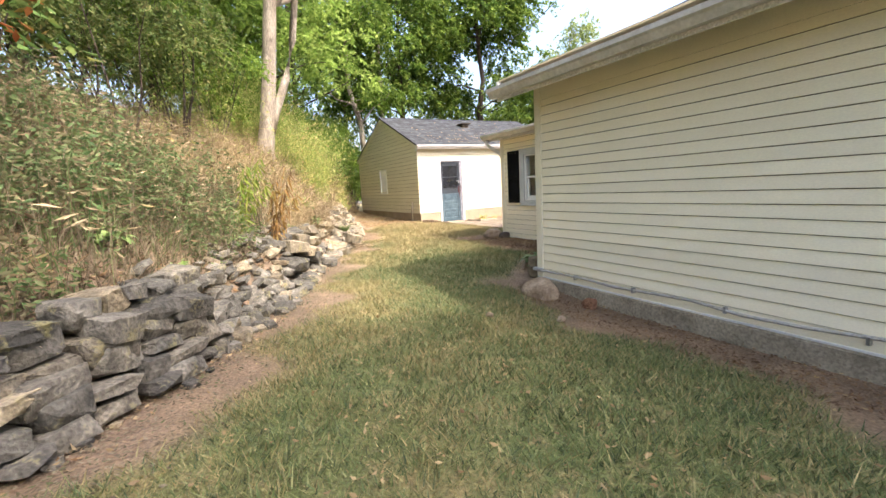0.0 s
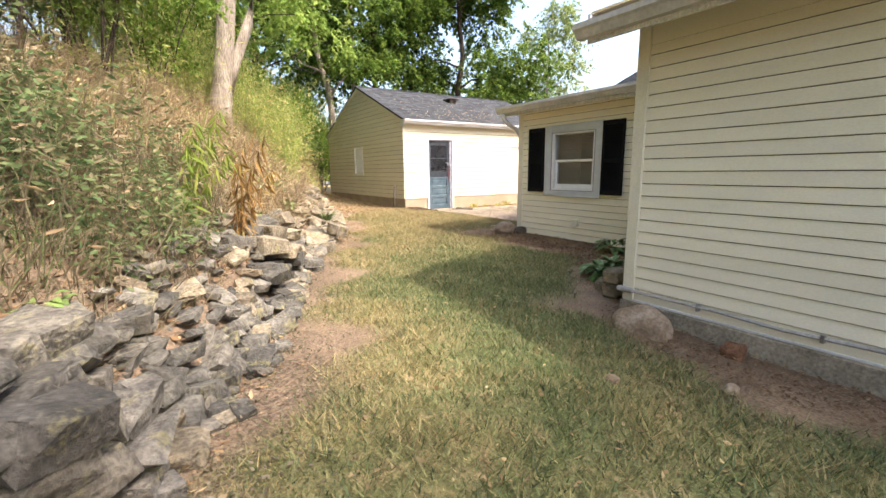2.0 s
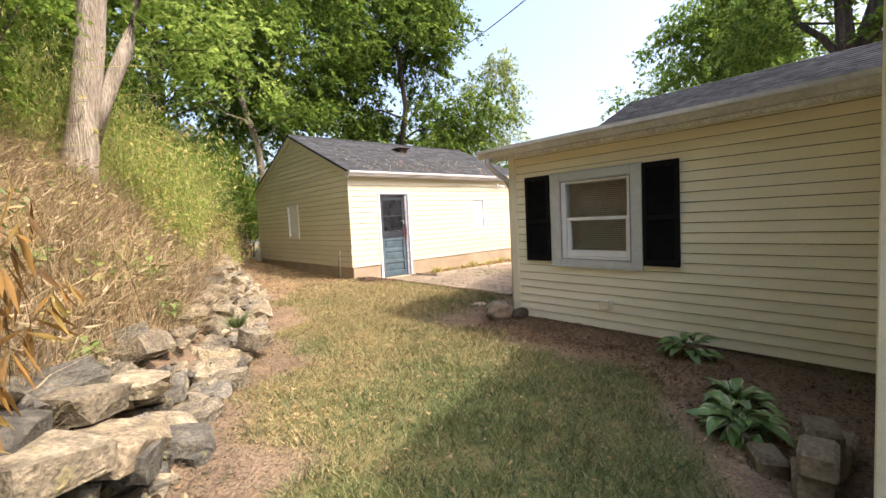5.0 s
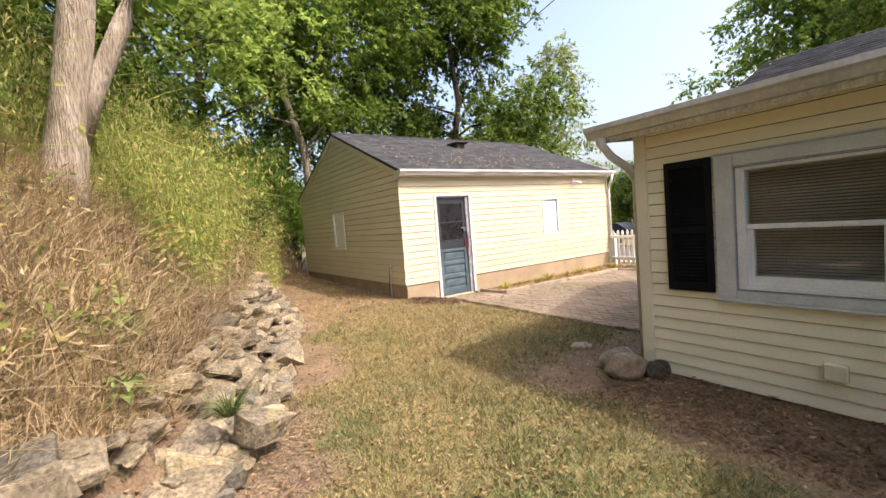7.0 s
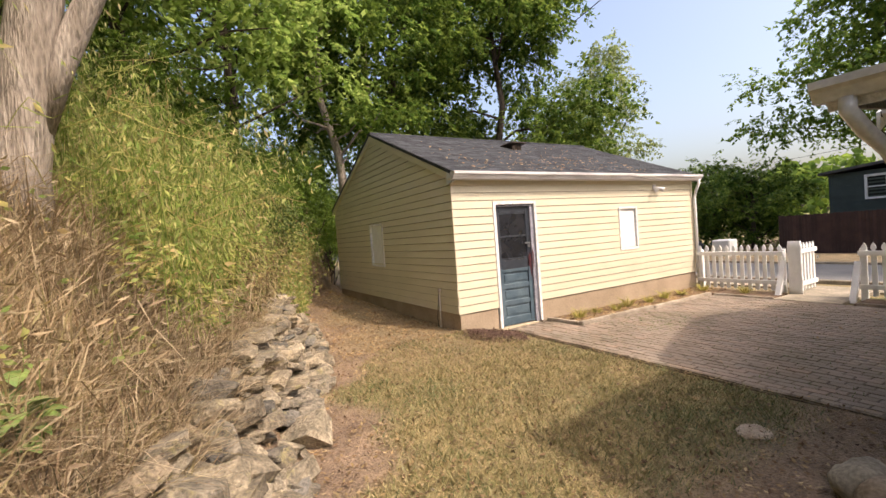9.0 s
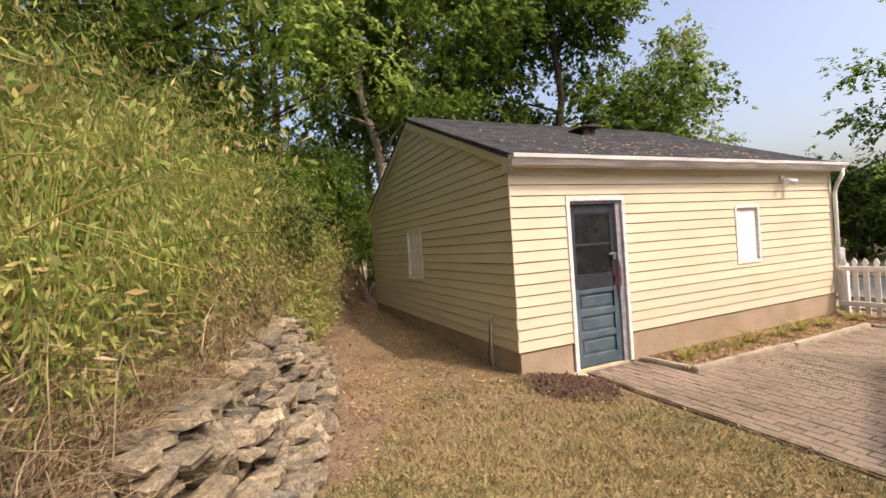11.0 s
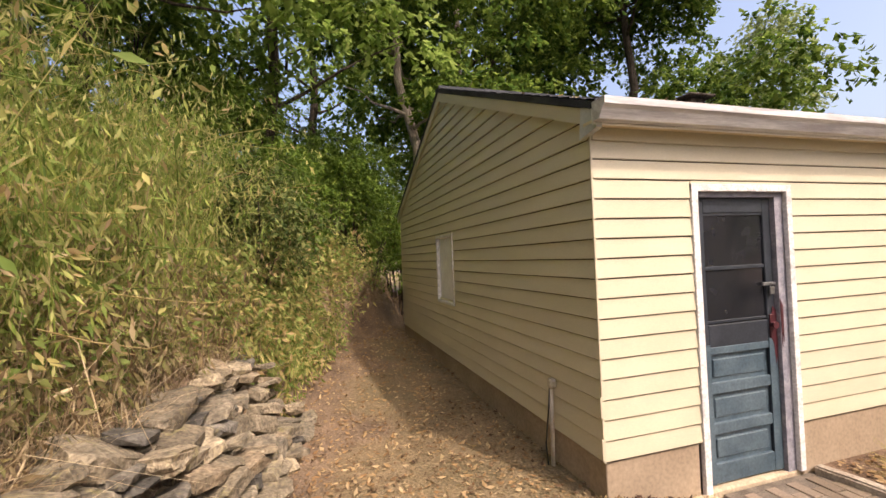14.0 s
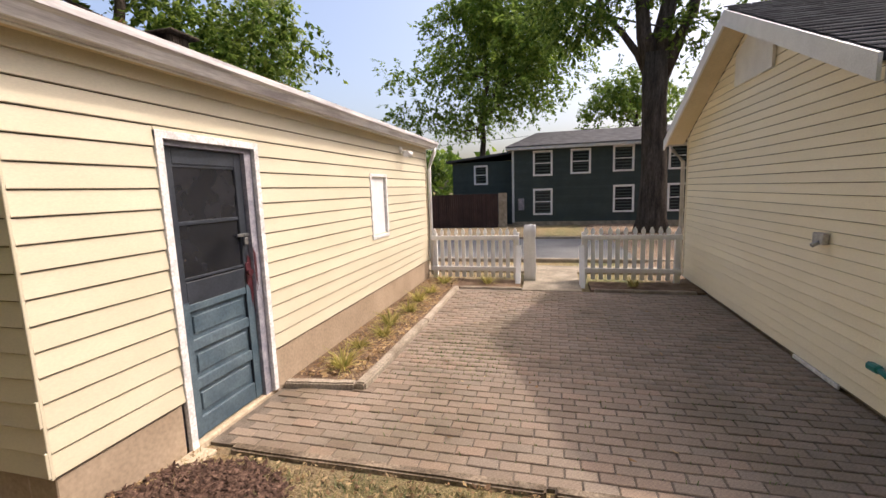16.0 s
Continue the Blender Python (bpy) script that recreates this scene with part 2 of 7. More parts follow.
def ground_mat():
    """Turf, dry turf and bare earth, mixed by the masks that the ground carries."""
    m, nt, b = base_mat("ground_earth_and_turf", 0.95)
    f1, f2 = add_noise(nt, 2.3, 7), add_noise(nt, 55, 7)
    f3 = add_noise(nt, 9, 5)
    turf = ramp(nt, f3, [(0.3, (0.065, 0.095, 0.025)), (0.5, (0.11, 0.13, 0.04)), (0.7, (0.20, 0.165, 0.07))])
    dry = ramp(nt, f3, [(0.3, (0.20, 0.15, 0.06)), (0.7, (0.34, 0.255, 0.12))])
    earth = ramp(nt, f1, [(0.3, (0.155, 0.104, 0.067)), (0.7, (0.285, 0.198, 0.128))])
    at1, at2 = nt.nodes.new("ShaderNodeAttribute"), nt.nodes.new("ShaderNodeAttribute")
    at1.attribute_name, at2.attribute_name = "dry", "earth"
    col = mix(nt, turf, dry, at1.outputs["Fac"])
    col = mix(nt, col, earth, at2.outputs["Fac"])
    col = mix(nt, col, ramp(nt, f2, [(0.32, (0.6,) * 3), (0.68, (1.25,) * 3)]), 1.0, "MULTIPLY")
    nt.links.new(col, b.inputs["Base Color"])
    bump(nt, b, f2, 0.9, 0.03)
    return m


def stone_mat(name, tones):
    """Grey fieldstone: bedding, pale scuffs and patches of yellow lichen."""
    m, nt, b = base_mat(name, 0.9)
    rnd = nt.nodes.new("ShaderNodeObjectInfo").outputs["Random"]
    base = ramp(nt, rnd, [(i / (len(tones) - 1), c) for i, c in enumerate(tones)])
    # true-size grain, shifted by chance from stone to stone
    shift = nt.nodes.new("ShaderNodeVectorMath")
    shift.operation = "MULTIPLY_ADD"
    nt.links.new(rnd, shift.inputs[0])
    shift.inputs[1].default_value = (37.0, 53.0, 71.0)
    nt.links.new(nt.nodes.new("ShaderNodeNewGeometry").outputs["Position"], shift.inputs[2])
    fields = []
    for scale_, detail_ in ((9.0, 8.0), (42.0, 7.0), (6.5, 5.0)):
        tx_ = nt.nodes.new("ShaderNodeTexNoise")
        tx_.inputs["Scale"].default_value, tx_.inputs["Detail"].default_value = scale_, detail_
        nt.links.new(shift.outputs[0], tx_.inputs["Vector"])
        fields.append(tx_.outputs[0])
    n1, n2, n3 = fields
    col = mix(nt, base, ramp(nt, n1, [(0.34, (0.55,) * 3), (0.5, (0.85,) * 3), (0.66, (1.25,) * 3)]), 1.0, "MULTIPLY")
    col = mix(nt, col, ramp(nt, n2, [(0.3, (0.5,) * 3), (0.7, (1.3,) * 3)]), 1.0, "MULTIPLY")
    col = mix(nt, col, (0.25, 0.22, 0.08), ramp(nt, mix(nt, n3, n2, 0.35), [(0.565, (0, 0, 0)), (0.66, (0.55, 0.55, 0.55))]))
    nt.links.new(col, b.inputs["Base Color"])
    mixh = mix(nt, n1, n2, 0.35)
    bump(nt, b, mixh, 1.0, 0.05)
    return m


def pos_noise(nt, scale):
    """Patches that run on from piece to piece across a whole surface."""
    n = nt.nodes.new("ShaderNodeTexNoise")
    n.inputs["Scale"].default_value, n.inputs["Detail"].default_value = scale, 5.0
    nt.links.new(nt.nodes.new("ShaderNodeNewGeometry").outputs["Position"], n.inputs["Vector"])
    return n.outputs["Fac"]


def paver_mat():
    m, nt, b = base_mat("worn_clay_paver", 0.85)
    rnd = nt.nodes.new("ShaderNodeObjectInfo").outputs["Random"]
    isl = nt.nodes.new("ShaderNodeNewGeometry").outputs["Random Per Island"]
    add = nt.nodes.new("ShaderNodeMath")
    add.operation = "ADD"
    nt.links.new(rnd, add.inputs[0]), nt.links.new(isl, add.inputs[1])
    fr = nt.nodes.new("ShaderNodeMath")
    fr.operation = "FRACT"
    nt.links.new(add.outputs[0], fr.inputs[0])
    base = ramp(nt, fr.outputs[0], [(0, (0.205, 0.155, 0.112)), (0.4, (0.27, 0.21, 0.155)), (0.7, (0.235, 0.19, 0.145)), (1, (0.295, 0.215, 0.155))])
    col = mix(nt, base, ramp(nt, pos_noise(nt, 0.9), [(0.3, (0.68, 0.68, 0.62)), (0.5, (0.95,) * 3), (0.7, (1.15,) * 3)]), 1.0, "MULTIPLY")
    f = add_noise(nt, 70, 6)
    col = mix(nt, col, ramp(nt, f, [(0.3, (0.7,) * 3), (0.7, (1.12,) * 3)]), 1.0, "MULTIPLY")
    nt.links.new(col, b.inputs["Base Color"])
    bump(nt, b, f, 0.4, 0.006)
    return m


def glass_mat(name, tint=(0.9, 0.95, 0.95), rough=0.02):
    m, nt, b = base_mat(name, rough)
    b.inputs["Base Color"].default_value = (*tint, 1)
    b.inputs["Transmission Weight"].default_value = 1.0
    b.inputs["IOR"].default_value = 1.5
    return m


def dark_glass_mat():
    m, nt, b = base_mat("grimy_dark_glass", 0.12)
    n = add_noise(nt, 6, 5)
    nt.links.new(ramp(nt, n, [(0.3, (0.008, 0.009, 0.012)), (0.7, (0.022, 0.023, 0.028))]), b.inputs["Base Color"])
    return m


LAWNBLADE, GROUND, PAVER = lawn_blade_mat(), ground_mat(), paver_mat()
STONE = stone_mat("grey_fieldstone", [(0.062, 0.057, 0.048), (0.13, 0.12, 0.10), (0.085, 0.077, 0.064), (0.21, 0.19, 0.158), (0.14, 0.12, 0.09)])
TANSTONE = stone_mat("tan_fieldstone", [(0.16, 0.13, 0.088), (0.29, 0.24, 0.165), (0.20, 0.17, 0.125), (0.38, 0.315, 0.215), (0.26, 0.20, 0.13)])
GLASS, DARKGLASS = glass_mat("window_glass"), dark_glass_mat()


# ---- building helpers ----
def box(bm, x0, x1, y0, y1, z0, z1, bevel=0.0):
    vs = [bm.verts.new((x, y, z)) for x in (x0, x1) for y in (y0, y1) for z in (z0, z1)]
    fs = [bm.faces.new([vs[i] for i in f]) for f in ((0, 1, 3, 2), (4, 6, 7, 5), (0, 4, 5, 1), (2, 3, 7, 6), (0, 2, 6, 4), (1, 5, 7, 3))]
    if bevel:
        es = list({e for f in fs for e in f.edges})
        bmesh.ops.bevel(bm, geom=es, offset=bevel, segments=1, affect="EDGES")
    return bm


def boxes(*dims, bevel=0.0):
    bm = bmesh.new()
    for d in dims:
        box(bm, *d, bevel=bevel)
    return bm


def prism(bm, pts, way):
    """A solid from a flat outline, pushed along way."""
    way = Vector(way)
    a = [bm.verts.new(p) for p in pts]
    b = [bm.verts.new(Vector(p) + way) for p in pts]
    bm.faces.new(a)
    bm.faces.new(b[::-1])
    for i in range(len(pts)):
        j = (i + 1) % len(pts)
        bm.faces.new((a[j], a[i], b[i], b[j]))
    return bm


def tube(bm, pts, radii, sides=8, caps=True):
    """A round tube along points, with its radius at each."""
    rings, n = [], len(pts)
    pts = [Vector(p) for p in pts]
    for i, p in enumerate(pts):
        d = (pts[min(i + 1, n - 1)] - pts[max(i - 1, 0)]).normalized()
        side = d.cross(Vector((0, 0, 1)) if abs(d.z) < 0.95 else Vector((1, 0, 0))).normalized()
        up = side.cross(d)
        r = radii[i] if hasattr(radii, "__len__") else radii
        rings.append([bm.verts.new(p + (side * math.cos(a) + up * math.sin(a)) * r) for a in (k * 2 * math.pi / sides for k in range(sides))])
    for q, r in zip(rings, rings[1:]):
        for k in range(sides):
            bm.faces.new((q[k], q[(k + 1) % sides], r[(k + 1) % sides], r[k])).smooth = sides > 6
    if caps:
        bm.faces.new(rings[0][::-1])
        bm.faces.new(rings[-1])
    return bm


BASE = {}


def thing(name, at=(0, 0, 0), label="", category="", group="", kind=""):
    ob = new(name)
    ob.empty_display_size = 0.1
    ob.location = at
    BASE[ob.name] = Vector(at)
    return tagged(ob, label, category, group, kind)


def part(name, bm, material, parent=None, label="", recalc=True):
    """Links a bmesh, given in world metres, as one mesh under its thing or part."""
    if recalc:
        bmesh.ops.recalc_face_normals(bm, faces=bm.faces)
    off = BASE.get(parent.name, Vector()) if parent else Vector()
    if off.length:
        bmesh.ops.translate(bm, verts=bm.verts, vec=-off)
    me = bpy.data.meshes.new(name)
    bm.to_mesh(me)
    bm.free()
    me.materials.append(material)
    ob = new(name, me)
    if parent:
        ob.parent = parent
        BASE[ob.name] = off
    return tagged(ob, label) if label else ob


def solo(name, bm, material, label="", category="", group="", kind=""):
    return tagged(part(name, bm, material), label, category, group, kind)


def raw_mesh(name, verts, faces_n, loops, material, parent=None, smooth=False):
    """A mesh straight from arrays: verts (n,3), corner counts and corner indices."""
    me = bpy.data.meshes.new(name)
    me.vertices.add(len(verts))
    me.vertices.foreach_set("co", np.ascontiguousarray(verts, dtype=np.float32).ravel())
    me.loops.add(len(loops))
    me.loops.foreach_set("vertex_index", np.ascontiguousarray(loops, dtype=np.int32))
    me.polygons.add(len(faces_n))
    starts = np.concatenate([[0], np.cumsum(faces_n)[:-1]]).astype(np.int32)
    me.polygons.foreach_set("loop_start", starts)
    me.polygons.foreach_set("loop_total", np.asarray(faces_n, dtype=np.int32))
    me.update(calc_edges=True)
    me.materials.append(material)
    ob = new(name, me)
    if parent:
        ob.parent = parent
    return ob


def unit(a):
    return a / np.maximum(1e-9, np.linalg.norm(a, axis=-1, keepdims=True))


def leaf_arrays(p, way, side, length, width, fold=0.25):
    """Folded four-cornered leaves from their stalk points, ways and sides."""
    n = len(p)
    L, W = np.broadcast_to(length, (n,))[:, None], np.broadcast_to(width, (n,))[:, None]
    nrm = unit(np.cross(way, side))
    mid = p + way * L * 0.45
    v = np.stack([p, mid + side * W * 0.5 + nrm * W * fold, p + way * L, mid - side * W * 0.5 + nrm * W * fold], 1)
    idx = np.arange(n)[:, None] * 4
    loops = np.concatenate([idx + [0, 1, 2], idx + [0, 2, 3]], 1).ravel()
    return v.reshape(-1, 3), np.full(n * 2, 3), loops


def blade_arrays(p, height, lean, width):
    """Bent blades: foot, a knee and a tip. lean: how far the tip goes sideways (n,3)."""
    n = len(p)
    H, W = np.broadcast_to(height, (n,))[:, None], np.broadcast_to(width, (n,))[:, None]
    a = rng.uniform(0, 2 * np.pi, n)
    side = np.stack([np.cos(a), np.sin(a), np.zeros(n)], 1)
    up = np.array([0, 0, 1.0])
    knee = p + up * H * 0.62 + lean * 0.32
    tip = p + up * H + lean
    v = np.stack([p - side * W * 0.5, p + side * W * 0.5, knee + side * W * 0.4, knee - side * W * 0.4, tip], 1)
    idx = np.arange(n)[:, None] * 5
    loops = np.concatenate([idx + [0, 1, 2, 3], idx + [3, 2, 4]], 1).ravel()
    return v.reshape(-1, 3), np.tile([4, 3], n), loops


def random_ways(n, flat=1.0):
    v = rng.normal(size=(n, 3))
    v[:, 2] *= flat
    return unit(v)


def sides_of(way):
    return unit(np.cross(way, random_ways(len(way))))


# ---- lie of the land ----
FOOT_Y = [-14, -4, 0, 2.54, 3.63, 4.72, 6.5, 8.2, 9.94, 12.9, 13.74, 16.5, 18.6, 20.4, 23, 40]
FOOT_X = [-13, -5.6, -2.8, -0.97, -0.15, 0.42, 1.12, 1.86, 2.85, 3.78, 4.0, 4.5, 5.1, 6.15, 7.2, 9.0]


def smooth(a, b, v):
    t = np.clip((np.asarray(v, float) - a) / (b - a), 0, 1)
    return t * t * (3 - 2 * t)


def foot(y):
    return (np.interp(np.asarray(y) - 0.4, FOOT_Y, FOOT_X) + np.interp(y, FOOT_Y, FOOT_X) + np.interp(np.asarray(y) + 0.4, FOOT_Y, FOOT_X)) / 3


def behind(x, y):
    """How far a place lies up the bank behind the foot of the stone wall."""
    return (foot(y) - x) * 0.88


def bank_top(y):
    return 0.42 + 0.42 * smooth(5, 14, y) * smooth(26, 18, y)


def land(x, y):
    x, y = np.asarray(x, float), np.asarray(y, float)
    s = behind(x, y)
    yard = 0.03 - 0.2 * smooth(1.0, 3.7, x) * smooth(6.0, 3.0, y)
    yard = yard + 0.11 * smooth(6.9, 6.2, x) * smooth(9.5, 13.0, y) - 0.06 * smooth(6.9, 7.3, x) * smooth(13.1, 13.5, y + 4.7 * smooth(6.9, 7.2, x))
    yard = yard + 0.35 * smooth(14, 22, y) * smooth(6.6, 5.6, x)
    east = -0.2 * smooth(13.2, 16, x) - 0.7 * np.clip((x - 16) / 19, 0, 1)
    top = bank_top(y)
    wide = 0.42 + 0.3 * smooth(6.8, 8.6, y) * smooth(20, 18, y)
    rise = top * smooth(0.05, wide, s) + 0.95 * np.clip(s - wide, 0, 1.55) + 0.45 * np.clip(s - wide - 1.55, 0, 3.2) + 0.22 * np.clip(s - wide - 4.75, 0, 25)
    rise = rise + 0.06 * np.sin(x * 2.1 + y) * np.sin(y * 1.7) * smooth(0.5, 2, s)
    return yard + east + rise


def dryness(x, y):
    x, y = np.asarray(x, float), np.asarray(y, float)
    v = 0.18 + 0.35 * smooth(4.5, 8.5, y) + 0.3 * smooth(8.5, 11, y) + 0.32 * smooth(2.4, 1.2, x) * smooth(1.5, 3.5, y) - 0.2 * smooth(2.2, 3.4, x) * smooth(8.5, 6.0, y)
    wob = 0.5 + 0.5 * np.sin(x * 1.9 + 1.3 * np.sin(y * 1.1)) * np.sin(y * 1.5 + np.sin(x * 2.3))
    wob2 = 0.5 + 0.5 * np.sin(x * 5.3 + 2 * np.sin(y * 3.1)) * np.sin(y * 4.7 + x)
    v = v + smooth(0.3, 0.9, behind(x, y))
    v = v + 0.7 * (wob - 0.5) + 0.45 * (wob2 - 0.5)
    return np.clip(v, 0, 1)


def bareness(x, y):
    x, y = np.asarray(x, float), np.asarray(y, float)
    s = behind(x, y)
    wob = 0.18 * np.sin(y * 2.7 + x) + 0.1 * np.sin(y * 6.1 + 2 * x)
    wall = smooth(-0.75, -0.3, s + wob * 1.3) * (1 - 0.6 * smooth(0.6, 1.4, s + wob))
    h1 = smooth(0.95, 0.5, 3.74 - x + wob) * smooth(5.2, 4.6, y)
    reach = 1.2 * smooth(6.4, 4.6, y)
    h2 = smooth(1.35, 0.85, 5.965 - x + wob - reach) * smooth(4.2, 4.7, y) * smooth(9.6, 8.7, y)
    gar = 0.6 * smooth(11.0, 13.2, y + wob * 2) * smooth(24, 20, y)
    return np.clip(np.maximum.reduce([wall, h1, h2, gar]), 0, 1)


# ---- ground: one sheet to the horizon ----
def spread(lo, hi, step, far):
    core = np.arange(lo, hi + step, step)
    out = np.geomspace(step * 1.5, far, 26)
    return np.concatenate([lo - np.cumsum(out)[::-1], core, hi + step + np.cumsum(out)])


gx, gy = spread(-7, 13.5, 0.14, 110), spread(-3, 21, 0.14, 110)
GX, GY = np.meshgrid(gx, gy, indexing="ij")
GZ = land(GX, GY)
nx, ny = len(gx), len(gy)
gi = np.arange(nx * ny).reshape(nx, ny)
quads = np.stack([gi[:-1, :-1], gi[1:, :-1], gi[1:, 1:], gi[:-1, 1:]], -1).reshape(-1, 4)
ground = raw_mesh("ground", np.stack([GX, GY, GZ], -1).reshape(-1, 3), np.full(len(quads), 4), quads.ravel(), GROUND)
tagged(ground, "patchy mown lawn and bare dry earth with a bank", "ground", kind="structure")
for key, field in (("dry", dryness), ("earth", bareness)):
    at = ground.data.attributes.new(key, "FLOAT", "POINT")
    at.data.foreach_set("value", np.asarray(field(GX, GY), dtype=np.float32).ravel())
ground.data.polygons.foreach_set("use_smooth", np.ones(len(quads), dtype=bool))


# ---- walls with lapped boards ----
class Face:
    """An upright wall face: axis 'x' or 'y' is its normal's axis, out its sense, at its plane."""

    def __init__(self, axis, at, out):
        self.axis, self.at, self.out = axis, at, out

    def p(self, u, n, z):
        c = self.at + self.out * n
        return (c, u, z) if self.axis == "x" else (u, c, z)

    def block(self, bm, u0, u1, n0, n1, z0, z1, bevel=0.0):
        a, b = self.p(min(u0, u1), n0, z0), self.p(max(u0, u1), n1, z1)
        return box(bm, *sorted((a[0], b[0])), *sorted((a[1], b[1])), z0, z1, bevel=bevel)

    def blocks(self, *dims, bevel=0.0):
        bm = bmesh.new()
        for d in dims:
            self.block(bm, *d, bevel=bevel)
        return bm


def solid_wall(face, us, z0, tops, openings, thick=0.14):
    """The wall behind the boards: strips between the breaks us, whose tops are tops(u), with openings through it."""
    bm = bmesh.new()
    cuts = sorted({*us, *(o[0] for o in openings), *(o[1] for o in openings)})
    for a, b in zip(cuts, cuts[1:]):
        hole = [o for o in openings if o[0] <= a + 1e-6 and o[1] >= b - 1e-6]
        spans = [(z0, None)] if not hole else [(z0, hole[0][2]), (hole[0][3], None)]
        for lo, hi in spans:
            ha, hb = (tops(a + 1e-6), tops(b - 1e-6)) if hi is None else (hi, hi)
            if max(ha, hb) - lo < 0.005:
                continue
            prism(bm, [face.p(a, 0, lo), face.p(b, 0, lo), face.p(b, 0, hb), face.p(a, 0, ha)], Vector(face.p(0, -thick, 0)) - Vector(face.p(0, 0, 0)))
    return bm


def lap_boards(face, wall, ends, z0, z1, step, openings, material=SIDING, proud=0.016):
    """Lapped siding: one board a course, cut at openings and along rakes. ends(z): the face's two ends at that height."""
    z = z0
    while z < z1 - 0.02:
        zt = min(z + step, z1)
        (a0, b0), (a1, b1) = ends(z), ends(zt)
        spans, filler = [(a0, b0, a1, b1)], []
        for o in openings:
            if min(zt, o[3]) - max(z, o[2]) > 0.45 * step:
                cut = []
                for s in spans:
                    if o[0] > s[0] and o[1] < s[1]:
                        if o[2] - z > 0.012:
                            filler.append((z, o[2], o[0], o[1]))
                        if zt - o[3] > 0.012:
                            filler.append((o[3], zt, o[0], o[1]))
                        cut += [(s[0], o[0], s[2], o[0]), (o[1], s[1], o[1], s[3])]
                    else:
                        cut.append(s)
                spans = cut
        for s in spans:
            if s[1] - s[0] < 0.02:
                continue
            bm = bmesh.new()
            t0, t1 = proud, 0.004
            # open slot bares the dark wall behind as a drawn lap shadow
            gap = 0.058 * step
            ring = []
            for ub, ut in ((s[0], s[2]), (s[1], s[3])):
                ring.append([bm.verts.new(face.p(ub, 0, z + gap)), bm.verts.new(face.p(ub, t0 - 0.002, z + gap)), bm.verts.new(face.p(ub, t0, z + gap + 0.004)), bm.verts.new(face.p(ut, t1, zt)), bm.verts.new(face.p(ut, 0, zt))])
            bm.faces.new(ring[0])
            bm.faces.new(ring[1][::-1])
            for i in range(5):
                j = (i + 1) % 5
                bm.faces.new((ring[0][j], ring[0][i], ring[1][i], ring[1][j]))
            part("siding_board", bm, material, wall)
        for lo, hi, ua, ub in filler:
            part("siding_board", face.blocks((ua, ub, 0.0, proud * 0.7, lo + 0.002, hi)), material, wall)
        z = zt


def roof_slab(bm, pts, thick=0.05):
    prism(bm, pts, (0, 0, -thick))


def shingles(corner, along, up, cols, rows, tab, exposure, roof):
    """Rows of tabs on a slope, each a thin overlapping piece."""
    corner, along, up = (np.array(v, float) for v in (corner, along, up))
    nrm = unit(np.cross(along, up)[None])[0]
    if nrm[2] < 0:
        nrm = -nrm
    vs = []
    for r in range(rows):
        shift = (r % 2) * 0.5 * tab + rng.uniform(-0.02, 0.02)
        for c in range(cols + 1):
            a = max(0.0, c * tab - shift) + 0.004
            b = min(cols * tab, (c + 1) * tab - shift) - 0.004
            if b - a < 0.03:
                continue
            t = 0.010 + rng.uniform(0, 0.004)
            o = corner + up * (r * exposure)
            e = exposure * 1.08
            vs.append([o + along * a + nrm * t, o + along * b + nrm * t, o + along * b + up * e + nrm * 0.003, o + along * a + up * e + nrm * 0.003, o + along * a, o + along * b])
    vs = np.array(vs)
    n = len(vs)
    idx = np.arange(n)[:, None] * 6
    loops = np.concatenate([idx + [0, 1, 2, 3], idx + [4, 5, 1, 0]], 1).ravel()
    ob = raw_mesh("shingles", vs.reshape(-1, 3) - np.array(BASE.get(roof.name, Vector())), np.full(2 * n, 4), loops, SHINGLE, roof)
    return tagged(ob, "overlapping grey asphalt shingle tabs", kind="stuff")


def gutter(name, axis, a, b, at, z, out, parent, material=GUTTER, size=0.11):
    """An open gutter of moulded section along an eave. at: the fascia; out: the way it stands off."""
    prof = [(0, 0), (0, -size * 0.95), (size * 0.55, -size * 0.95), (size * 0.8, -size * 0.5), (size, -size * 0.35), (size, 0), (size * 0.9, 0), (size * 0.9, -size * 0.3), (size * 0.5, -size * 0.86), (0.008, -size * 0.86), (0.008, 0)]
    bm = bmesh.new()
    if axis == "y":
        prism(bm, [(at + out * n, a, z + h) for n, h in prof], (0, b - a, 0))
        for e in (a - 0.004, b):
            prism(bm, [(at + out * n, e, z + h) for n, h in prof[:6]], (0, 0.004, 0))
    else:
        prism(bm, [(a, at + out * n, z + h) for n, h in prof], (b - a, 0, 0))
        for e in (a - 0.004, b):
            prism(bm, [(e, at + out * n, z + h) for n, h in prof[:6]], (0.004, 0, 0))
    return part(name, bm, material, parent)


# ---- garage ----
GX0, GX1, GY0, GY1 = 6.2, 12.95, 13.35, 19.85
GRID, GEAVE, GSLOPE, GOV = 16.6, 2.60, 0.415, 0.13


def garage_top(y):
    return GEAVE + 0.06 + GSLOPE * (min(y - GY0, GY1 - y))


